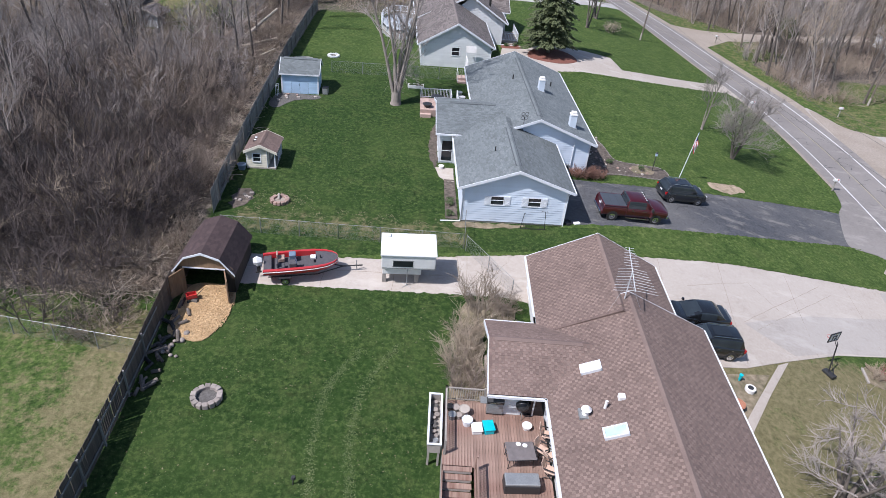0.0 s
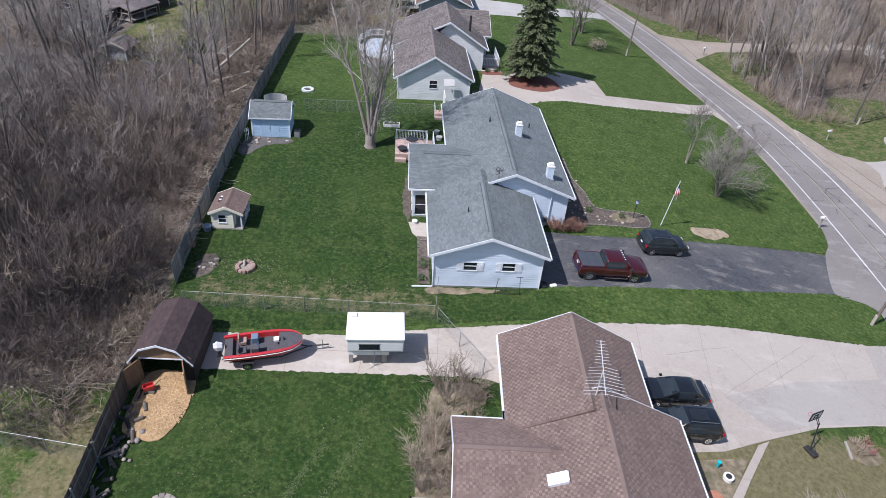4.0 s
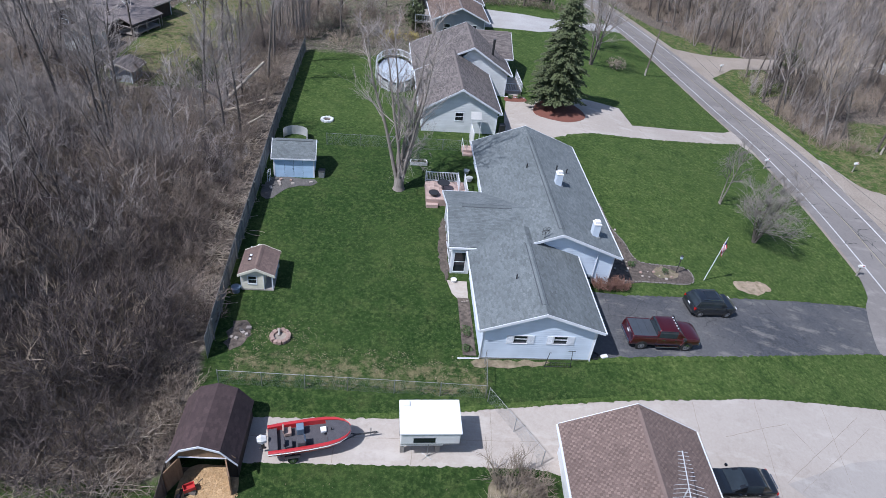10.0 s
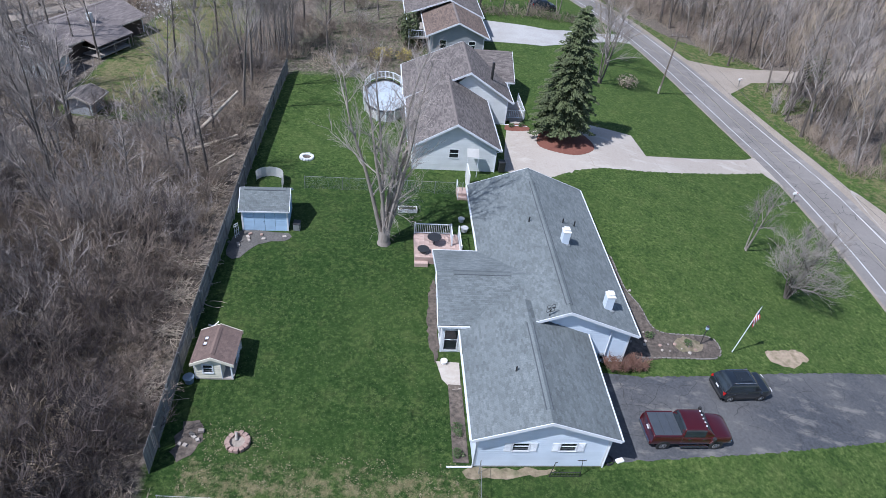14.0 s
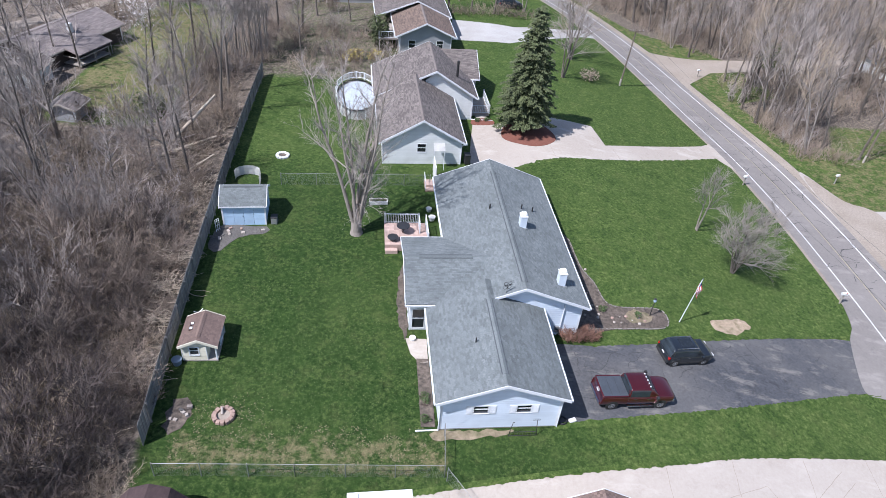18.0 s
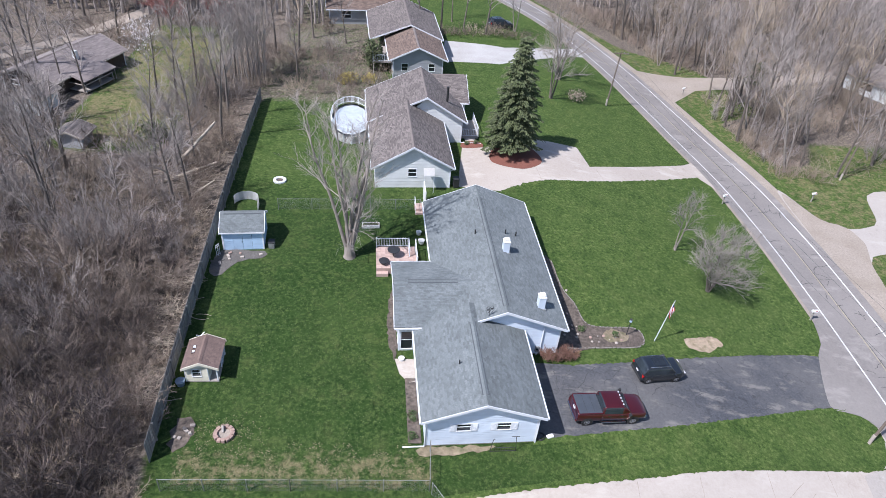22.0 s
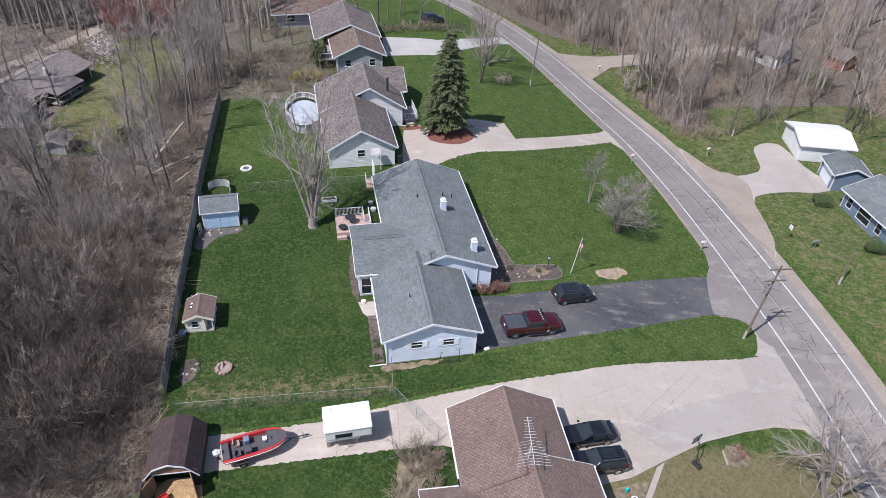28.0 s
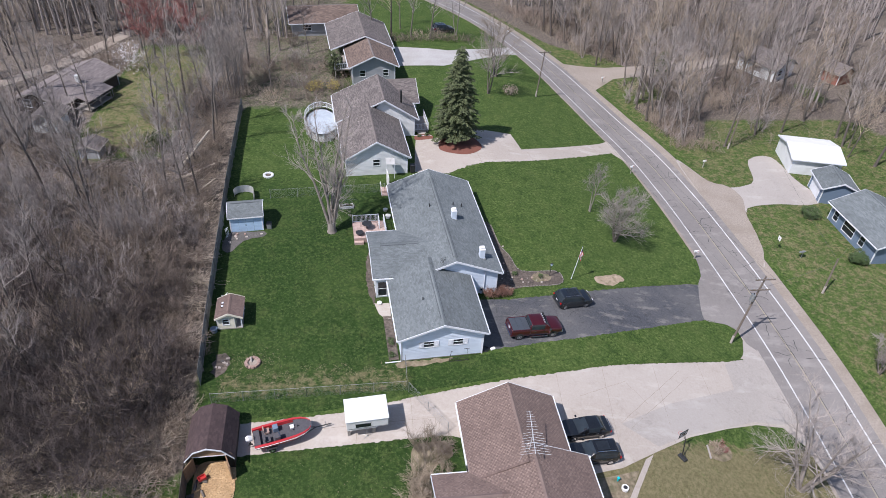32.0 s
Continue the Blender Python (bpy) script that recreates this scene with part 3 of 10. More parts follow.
def build_ground():
    xs = np.unique(np.concatenate([np.linspace(-2500, -120, 14), np.arange(-120, -62, 6.0), np.arange(-62, 82, 1.0), np.arange(82, 150, 5.0), np.linspace(150, 2500, 14)]))
    ys = np.unique(np.concatenate([np.linspace(-2500, -60, 12), np.arange(-60, 6, 5.0), np.arange(6, 152, 1.0), np.arange(152, 260, 6.0), np.linspace(260, 3000, 14)]))
    X, Y = np.meshgrid(xs, ys)
    Z = land(X, Y)
    nx, ny = len(xs), len(ys)
    verts = np.stack([X.ravel(), Y.ravel(), Z.ravel()], 1)
    i = np.arange(nx * ny).reshape(ny, nx)
    faces = np.stack([i[:-1, :-1].ravel(), i[:-1, 1:].ravel(), i[1:, 1:].ravel(), i[1:, :-1].ravel()], 1)
    me = mesh_of("ground", verts.tolist(), faces.tolist(), None, True)
    # where leaf litter lies instead of lawn
    west = soft(0.5, -1.0, X - fence_x(Y)) * soft(29.0, 32.5, Y - 0.05 * (X + 15))
    west = np.maximum(west * (Y < 92), soft(3.0, -3.0, X + 2.5) * soft(88.5, 92.0, Y) * (1 - 0.45 * soft(-22, -19, X)))
    clear = soft(7.4, 5.0, np.abs(X + 32.6)) * soft(72, 80, Y) * soft(120, 112, Y)
    west = west * (1 - 0.95 * clear)
    rx = road_x(Y)
    east = soft(7.0, 10.0, X - rx - 9.0 * soft(101, 106, Y) * soft(132, 122, Y)) * soft(86, 92, Y - 7.0 * soft(53, 57, X))
    east = east * (1 - 0.9 * soft(1.0, 0.6, np.hypot((X - 87.0) / 8.5, (Y - 107.0) / 9.0)))
    litter = np.clip(west + east + soft(80, 90, X) * soft(86, 92, Y) + soft(-60, -75, X) * soft(30, 40, Y) + soft(150, 165, Y), 0, 1)
    dry = soft(0.5, -1.0, X - fence_x(Y)) * soft(32, 28, Y) * (0.44 + 0.3 * soft(-4.5, -2.0, X - fence_x(Y)))
    dry = np.maximum(dry, soft(37.2, 38.4, Y) * soft(41.5, 39.5, Y) * (X > -15) * (X < 3) * 0.52)
    dry = np.maximum(dry, 0.46 * soft(4.5, 6.5, X - rx))
    dry = np.maximum(dry, 0.85 * (X > 14) * soft(34, 31, Y) * (X < rx + 4))
    dry = np.maximum(dry, 0.62 * clear)
    dry = np.maximum(dry, 0.5 * soft(-21, -19, X) * soft(-1, -4, X) * soft(90, 93, Y))
    # the front lawn and the verges are yellower and lighter than the back lawn
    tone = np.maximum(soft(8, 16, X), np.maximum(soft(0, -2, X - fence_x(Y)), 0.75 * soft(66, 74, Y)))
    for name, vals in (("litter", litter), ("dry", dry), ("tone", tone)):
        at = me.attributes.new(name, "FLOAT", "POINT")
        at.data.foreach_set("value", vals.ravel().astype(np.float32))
    m, nt, bs = nodes_of("turf_and_litter")
    n_fine = noise_node(nt, 3.4, 8, 0.78)
    n_mid = noise_node(nt, 0.8, 4, 0.6)
    n_big = noise_node(nt, 0.13, 4, 0.55)
    n_bare = noise_node(nt, 1.3, 8, 0.82)
    n_fleck = noise_node(nt, 5.5, 3, 0.6)
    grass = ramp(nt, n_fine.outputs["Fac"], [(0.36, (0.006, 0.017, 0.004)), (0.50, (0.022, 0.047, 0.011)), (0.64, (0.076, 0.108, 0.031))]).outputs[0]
    yellow_grass = ramp(nt, n_fine.outputs["Fac"], [(0.36, (0.018, 0.038, 0.009)), (0.50, (0.056, 0.094, 0.022)), (0.64, (0.136, 0.172, 0.054))]).outputs[0]
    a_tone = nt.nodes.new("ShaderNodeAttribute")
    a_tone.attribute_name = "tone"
    grass = mix(nt, a_tone.outputs["Fac"], grass, yellow_grass)
    grass = mix(nt, ramp(nt, n_mid.outputs["Fac"], [(0.42, (0, 0, 0)), (0.72, (0.5, 0.5, 0.5))]).outputs[0], grass, (0.028, 0.060, 0.013))
    grass = mix(nt, ramp(nt, n_big.outputs["Fac"], [(0.45, (0, 0, 0)), (0.68, (0.30, 0.30, 0.30))]).outputs[0], grass, (0.062, 0.094, 0.026))
    grass = mix(nt, ramp(nt, n_fleck.outputs["Fac"], [(0.60, (0, 0, 0)), (0.72, (0.34, 0.34, 0.34))]).outputs[0], grass, (0.150, 0.175, 0.075))
    n_patch = noise_node(nt, 0.55, 8, 0.78)
    grass = mix(nt, ramp(nt, n_patch.outputs["Fac"], [(0.50, (0, 0, 0)), (0.70, (0.42, 0.42, 0.42))]).outputs[0], grass, (0.095, 0.112, 0.038))
    grass = mix(nt, ramp(nt, n_patch.outputs["Fac"], [(0.34, (0.6, 0.6, 0.6)), (0.48, (0, 0, 0))]).outputs[0], grass, (0.020, 0.042, 0.010))
    dead = ramp(nt, n_fine.outputs["Fac"], [(0.3, (0.10, 0.09, 0.042)), (0.7, (0.25, 0.205, 0.125))]).outputs[0]
    a_dry = nt.nodes.new("ShaderNodeAttribute")
    a_dry.attribute_name = "dry"
    a_lit = nt.nodes.new("ShaderNodeAttribute")
    a_lit.attribute_name = "litter"
    patch = nt.nodes.new("ShaderNodeMath")
    patch.operation = "MULTIPLY_ADD"
    nt.links.new(a_dry.outputs["Fac"], patch.inputs[0])
    patch.inputs[1].default_value = 0.42
    nt.links.new(n_bare.outputs["Fac"], patch.inputs[2])
    bare = ramp(nt, patch.outputs[0], [(0.66, (0, 0, 0)), (0.80, (0.85, 0.85, 0.85))]).outputs[0]
    c = mix(nt, bare, grass, dead)
    leaves = ramp(nt, n_fine.outputs["Fac"], [(0.32, (0.034, 0.027, 0.022)), (0.5, (0.124, 0.103, 0.087)), (0.68, (0.305, 0.258, 0.218))]).outputs[0]
    leaves = mix(nt, ramp(nt, n_bare.outputs["Fac"], [(0.52, (0, 0, 0)), (0.75, (0.5, 0.5, 0.5))]).outputs[0], leaves, (0.075, 0.085, 0.035))
    edge = nt.nodes.new("ShaderNodeMath")
    edge.operation = "ADD"
    nt.links.new(a_lit.outputs["Fac"], edge.inputs[0])
    off = nt.nodes.new("ShaderNodeMath")
    off.operation = "MULTIPLY_ADD"
    nt.links.new(n_bare.outputs["Fac"], off.inputs[0])
    off.inputs[1].default_value, off.inputs[2].default_value = 0.9, -0.45
    nt.links.new(off.outputs[0], edge.inputs[1])
    c = mix(nt, ramp(nt, edge.outputs[0], [(0.4, (0, 0, 0)), (0.6, (1, 1, 1))]).outputs[0], c, leaves)
    nt.links.new(c, bs.inputs["Base Color"])
    bs.inputs["Roughness"].default_value = 0.95
    bs.inputs["Specular IOR Level"].default_value = 0.15
    bumped(nt, bs, n_fine.outputs["Fac"], 0.9, 0.08)
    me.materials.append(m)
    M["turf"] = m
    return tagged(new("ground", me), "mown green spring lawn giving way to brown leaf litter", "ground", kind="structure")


build_ground()

# road with gravel shoulders and worn markings
tagged(ribbon("shoulder_gravel", ROAD, -4.1, 4.9, "gravel", 0.02, 1.5), "pale sandy gravel shoulder along the road", "road shoulder", kind="structure")
tagged(ribbon("road", ROAD, -3.75, 3.5, "road_asphalt", 0.05), "worn grey asphalt two-lane road with cracks", "road", kind="structure")
for off in (-2.45, 2.45):
    tagged(ribbon("road_marking", ROAD, off - 0.08, off + 0.08, "line_white", 0.058), "worn white edge line on the road", "road marking", kind="structure")
tagged(ribbon("road_marking", ROAD, -0.15, -0.04, "line_yellow", 0.058, 1.5), "faded yellow centre line on the road", "road marking", kind="structure")
tagged(ribbon("road_seam", ROAD, 0.02, 0.07, "tar", 0.057), "dark tarred seam down the middle of the road", "road seam", kind="structure")


def road_cracks():
    rng = random.Random(4)
    pts = smooth_line(ROAD, 1.0)
    verts, faces = [], []
    for _ in range(190):
        i = rng.randrange(70, len(pts) - 40)
        p = pts[i]
        d = (pts[i + 1] - pts[i - 1]).normalized()
        s = Vector((d.y, -d.x))
        off, ang = rng.uniform(-2.9, 2.0), rng.choice((0.0, 0.0, 1.3)) + rng.uniform(-0.4, 0.4)
        at = p + s * off
        w = rng.uniform(0.015, 0.034)
        base = len(verts)
        n = rng.randrange(3, 6)
        for j in range(n):
            way = s * math.cos(ang) + d * math.sin(ang)
            nrm = Vector((-way.y, way.x)) * w
            for q in (at + nrm, at - nrm):
                verts.append((q.x, q.y, land1(q.x, q.y) + 0.06))
            at = at + way * rng.uniform(0.3, 0.6)
            ang += rng.uniform(-0.6, 0.6)
        for j in range(n - 1):
            a = base + 2 * j
            faces.append((a, a + 1, a + 3, a + 2))
    return new("crack_filler", mesh_of("crack_filler", verts, faces, "tar"))


tagged(road_cracks(), "black tar filling the cracks in the road", "crack filler", kind="stuff")

# driveways and paths
tagged(draped("driveway", [(8.8, 41.6), (14, 42.4), (20, 43.7), (28, 46.0), (33.5, 47.6), (35.6, 48.2), (37.2, 53.8), (35.2, 53.7), (29.9, 52.6), (23.9, 51.0), (18.6, 49.5), (13.0, 48.4), (9.0, 48.4)], "asphalt", 0.04),
       "dark weathered asphalt driveway with pale worn patches", "driveway", kind="structure")
tagged(draped("driveway", [(-12.2, 32.2), (2, 32.9), (5.4, 33.0), (14.0, 30.0), (15.6, 28.8), (19.3, 29.6), (22.4, 31.0), (27, 33.0), (31.4, 34.2), (34.7, 34.8), (37.4, 34.6), (38.7, 32.6), (39.2, 27.0), (40.2, 26.0), (40.3, 47.4), (38.6, 47.0), (38.5, 45.2), (37.9, 43.6), (36.8, 42.7), (34.4, 42.3), (30, 41.7), (22, 40.5), (15.5, 39.1), (7, 37.8), (1.6, 36.9), (-3.8, 35.9), (-12.0, 35.3)], "concrete", 0.035),
       "pale cracked concrete driveway running back to a wooden shed", "driveway", kind="structure")
tagged(draped("driveway", [(5.2, 72.2), (9.7, 71.7), (14.4, 74.5), (22, 76.8), (36.0, 83.4), (38.0, 80.5), (37.4, 88.2), (35.0, 86.3), (26, 82.0), (20.9, 79.8), (20.2, 84.2), (15.5, 84.5), (11, 83.8), (9, 81.2), (6, 80.8), (5.6, 77.2)], "concrete", 0.035),
       "pale concrete driveway curving to the neighbouring garage", "driveway", kind="structure")
tagged(draped("driveway", [(4.5, 107.6), (13.0, 108.0), (17.0, 110.8), (26, 118.6), (31.0, 121.0), (29.4, 124.4), (22.5, 119.4), (14.5, 115.4), (5, 116.4)], "pale_gravel", 0.04), "pale gravelly parking area behind the houses", "driveway", kind="structure")
tagged(draped("driveway", [(45.8, 82.0), (48.4, 76.0), (50.8, 74.4), (53.6, 75.0), (55.4, 76.4), (57.6, 82.3), (61.7, 83.0), (62, 76.0), (63, 71.0), (60, 69.6), (56.2, 70.0), (52.0, 69.6), (49.9, 67.8), (48.4, 60.0), (45.9, 58.0)], "grey_concrete", 0.04, 1.0, 1.2), "pale concrete driveway across the road", "driveway", kind="structure")
tagged(draped("side_lane", [(-66, 93.0), (-56, 100.5), (-51.5, 106.0), (-47.5, 113.5), (-43.0, 124.0), (-40.5, 123.5), (-45.0, 112.0), (-49.5, 104.5), (-54.5, 98.3), (-65, 90.5)], "gravel", 0.03), "pale gravel lane behind the house in the wood", "lane", kind="structure")
tagged(draped("side_lane", [(34.5, 113.0), (37.5, 119.5), (46, 118.6), (60, 120.5), (75, 126.0), (75, 122.0), (60, 116.5), (46, 113.2), (41, 108.0), (40, 102.0)], "gravel", 0.03), "gravel side lane leaving the road into the wood", "lane", kind="structure")


tagged(draped("driveway_apron", [(40.1, 45.0), (39.9, 60.0), (39.0, 59.6), (38.5, 57.2), (38.0, 55.4), (37.1, 54.1), (35.9, 51.0), (35.2, 48.2), (36.3, 47.8), (37.6, 47.6), (38.6, 46.6), (38.7, 45.0)], "apron", 0.052, 0.7, 0.7), "pale worn apron where the driveway meets the road", "driveway", kind="structure")


tagged(draped("shoulder_gravel", [(45.9, 81.0), (48.3, 76.3), (50.6, 74.7), (51.3, 72.0), (50.6, 69.6), (49.9, 67.6), (48.4, 60.2), (45.9, 58.2)], "gravel", 0.048, 0.8, 0.8, 0.05, 15), "tan gravel strip before the driveway across the road", "road shoulder", kind="structure")


def turf_edge(line, side, seed, reach=0.10, tone=1.0):
    """Ragged turf creeping over the edge of a drive."""
    rng = random.Random(seed)
    pts = smooth_line(line, 0.16)
    verts, faces = [], []
    for i, p in enumerate(pts):
        d = (pts[min(i + 1, len(pts) - 1)] - pts[max(i - 1, 0)]).normalized()
        s = Vector((d.y, -d.x)) * side
        w = reach * (0.45 + 0.9 * noise.noise(Vector((i * 0.27, seed, 0)))) + rng.uniform(-0.05, 0.07)
        for q, h in ((p - s * 0.35, 0.02), (p + s * w, 0.058)):
            verts.append((q.x, q.y, land1(q.x, q.y) + h))
        if i:
            b = 2 * i
            faces.append((b - 2, b - 1, b + 1, b))
    me = mesh_of("turf_edge", verts, faces, "turf")
    at = me.attributes.new("tone", "FLOAT", "POINT")
    at.data.foreach_set("value", np.full(len(verts), tone, np.float32))
    return tagged(new("turf_edge", me), "ragged turf overgrowing the edge of the drive", "turf", kind="structure")


turf_edge([(12.8, 48.4), (18.6, 49.5), (23.9, 51.0), (29.9, 52.6), (35.2, 53.7), (37.2, 54.2)], 1, 1)
turf_edge([(9.0, 41.6), (14, 42.4), (20, 43.7), (28, 46.0), (33.5, 47.6), (36.5, 48.0)], -1, 2)
turf_edge([(-12.0, 35.3), (-3.8, 35.9), (1.6, 36.9), (7, 37.8), (15.5, 39.1), (22, 40.5), (30, 41.7), (34.8, 42.3), (37.2, 42.7)], 1, 3)
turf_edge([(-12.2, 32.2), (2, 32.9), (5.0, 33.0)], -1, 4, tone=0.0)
turf_edge([(9.7, 71.7), (14.4, 74.5), (22, 76.8), (36.0, 83.4)], -1, 6, 0.25)


def drive_cracks():
    """Tar-filled cracks wandering over the asphalt drive."""
    rng = random.Random(14)
    verts, faces = [], []
    MID_X, MID_Y = (9, 13, 20, 28, 33), (45.0, 45.35, 46.8, 49.2, 50.8)
    for _ in range(60):
        x = rng.uniform(9.5, 33)
        mid = float(np.interp(x, MID_X, MID_Y))
        at, ang = Vector((x, mid + rng.uniform(-2.4, 2.4))), rng.choice((0.25, 0.25, 1.8)) + rng.uniform(-0.5, 0.5)
        w, base, n = rng.uniform(0.007, 0.020), len(verts), rng.randrange(4, 12)
        for j in range(n):
            way = Vector((math.cos(ang), math.sin(ang)))
            for q in (at + Vector((-way.y, way.x)) * w, at - Vector((-way.y, way.x)) * w):
                verts.append((q.x, q.y, land1(q.x, q.y) + 0.05))
            at = at + way * rng.uniform(0.2, 0.5)
            if not (8.9 < at.x < 34 and abs(at.y - float(np.interp(at.x, MID_X, MID_Y))) < 2.7):
                at = at - way * 0.4
                ang += 2.5
            ang += rng.uniform(-0.7, 0.7)
        faces += [(base + 2 * j, base + 2 * j + 1, base + 2 * j + 3, base + 2 * j + 2) for j in range(n - 1)]
    return new("crack_filler", mesh_of("crack_filler", verts, faces, "tar"))


tagged(drive_cracks(), "black tar lines in the cracks of the driveway", "crack filler", kind="stuff")


def slab_joints():
    """Sawn joints and cracks of the concrete drive."""
    rng = random.Random(8)
    verts, faces = [], []
    lines = [((-7.0, 32.6), (-7.0, 35.6)), ((-2.5, 32.8), (-2.5, 36.0)), ((2.2, 33.0), (2.2, 37.0)), ((-12, 34.0), (5.0, 34.9)), ((15.2, 31.0), (15.8, 39.0)), ((19.5, 30.0), (20.6, 40.0)),
             ((25.2, 32.2), (26.2, 41.0)), ((31.0, 34.0), (31.5, 42.0)), ((17.4, 36.6), (22.5, 38.6)), ((22.5, 38.6), (24.0, 36.2)), ((20.6, 34.0), (29.0, 40.6)), ((21.4, 33.5), (29.6, 39.8)), ((22, 77.1), (21.6, 79.6)), ((28, 80.0), (27.5, 82.4)), ((14.4, 74.7), (13.5, 83.5))]
    for a, b in lines:
        a, b = Vector(a), Vector(b)
        n = max(3, int((b - a).length / 0.6))
        d = (b - a).normalized()
        s = Vector((-d.y, d.x)) * 0.014
        base = len(verts)
        for j in range(n + 1):
            p = a.lerp(b, j / n) + s * rng.uniform(-2, 2)
            for q in (p + s, p - s):
                verts.append((q.x, q.y, land1(q.x, q.y) + 0.043))
        for j in range(n):
            k = base + 2 * j
            faces.append((k, k + 1, k + 3, k + 2))
    return new("concrete_joint", mesh_of("concrete_joint", verts, faces, "gravel"))


tagged(slab_joints(), "dark joints and cracks in the concrete drive", "joint", kind="stuff")
tagged(draped("garden_bed", [(11.6, 50.0), (12.2, 60.5), (13.2, 60.5), (13.6, 57.1), (14.4, 55.2), (14.9, 53.2), (16.1, 52.8), (19.2, 53.2), (19.8, 52.3), (19.2, 51.2), (14.8, 50.3)], "soil", 0.05, 0.6, 0.5, 0.06, 2), "brown mulched flower bed curving along the house wall", "garden bed", kind="structure")
tagged(draped("garden_bed", [(0.55, 41.2), (1.45, 41.2), (1.05, 46.6), (0.2, 46.6)], "soil", 0.05, 0.5), "narrow soil bed along the garage wall", "garden bed", kind="structure")
tagged(draped("garden_bed", [(-0.45, 48.8), (-0.85, 55.6), (-1.15, 55.6), (-1.35, 52.6), (-1.15, 50.4), (-0.8, 48.8)], "soil", 0.05, 0.5, 0.35, 0.10, 4), "brown soil bed along the sunroom wall", "garden bed", kind="structure")
tagged(draped("paving", [(-0.2, 47.0), (0.5, 46.2), (1.0, 46.3), (0.9, 48.4), (-0.6, 48.4)], "concrete", 0.05, 0.6), "small bare concrete pad beside the sunroom", "paving", kind="structure")
tagged(draped("garden_bed", [(9.2, 77.8), (12.5, 76.7), (15, 78.8), (14.2, 81.7), (11.6, 82.8), (9.5, 80.8)], "mulch_red", 0.06, 0.6, 0.6), "reddish mulch bed under the spruce", "garden bed", kind="structure")
tagged(draped("garden_bed", [(6, 80.8), (8.4, 81.2), (8, 82.5), (6.2, 82.2)], "mulch_red", 0.06, 0.5, 0.4), "reddish mulch bed by the front steps", "garden bed", kind="structure")
tagged(draped("wood_chips", [(-14.6, 27.6), (-12.6, 27.2), (-11.9, 29.0), (-11.8, 31.0), (-12.4, 31.9), (-14.6, 31.8), (-14.9, 29.5)], "chips", 0.06, 0.4, 0.4, 0.06, 3), "pale orange wood chips spread before the shed", "wood chips", kind="structure")
tagged(draped("garden_bed", [(15.4, 24.0), (15.6, 28.4), (17.6, 28.7), (20.7, 29.4), (19.2, 27.2), (16.9, 24.1), (16.0, 22.8), (15.4, 22.0)], "leaf_mulch", 0.05, 0.5), "brown planting bed with a hose by the front walk", "garden bed", kind="structure")
tagged(draped("driveway_patch", [(20.6, 33.9), (26.4, 36.5), (34.3, 38.8), (34.7, 41.9), (37.2, 42.9), (37.8, 43.8), (38.4, 45.2), (40.0, 45.4), (40.1, 35.2), (37.2, 34.9), (34.7, 35.1), (27, 33.2), (23.4, 31.8)], "grey_concrete", 0.043, 0.8), "greyer concrete section of the drive near the road", "driveway", kind="structure")
tagged(draped("garden_bed", [(2.2, 32.3), (4.8, 32.5), (5.2, 31.2), (3.4, 29.6), (3.2, 24.0), (1.5, 24.0), (1.7, 28.6), (1.9, 31.0)], "leaf_mulch", 0.045, 0.5, 0.5, 0.08, 9), "tan leaf-strewn bed under the shrubs by the house", "garden bed", kind="structure")
tagged(draped("bare_patch", [(1.5, 40.95), (3.0, 40.95), (6.4, 41.2), (5.9, 40.75), (4.4, 40.55), (2.8, 40.35), (1.2, 40.3)], "leaf_mulch", 0.03, 0.4, 0.35, 0.12, 11), "bare tan ground below the garage wall", "bare ground", kind="structure")
tagged(draped("front_walk", [(21.7, 30.5), (22.6, 31.0), (20.2, 27.8), (17.4, 23.8), (15.6, 21.2), (15.4, 22.1), (16.9, 24.1), (19.5, 27.6)], "concrete", 0.045, 0.6), "narrow concrete front walk", "path", kind="structure")
tagged(draped("bare_patch", [(23.8, 52.0), (25.2, 51.9), (26.5, 52.5), (27.4, 53.4), (26.8, 53.9), (25.6, 53.5), (24.6, 53.4), (23.8, 52.9)], "sand", 0.03, 0.3, 0.3, 0.13, 5), "bare sandy patch in the front lawn", "bare ground", kind="structure")

# ---- roofs and walls ----
TAB = mesh_of("shingle", [(0, 0, 0.004), (0.30, 0, 0.004), (0.30, 0.21, -0.004), (0, 0.21, -0.004), (0, 0, -0.010), (0.30, 0, -0.010)], [(0, 1, 2, 3), (4, 5, 1, 0), (4, 0, 3), (5, 2, 1)])


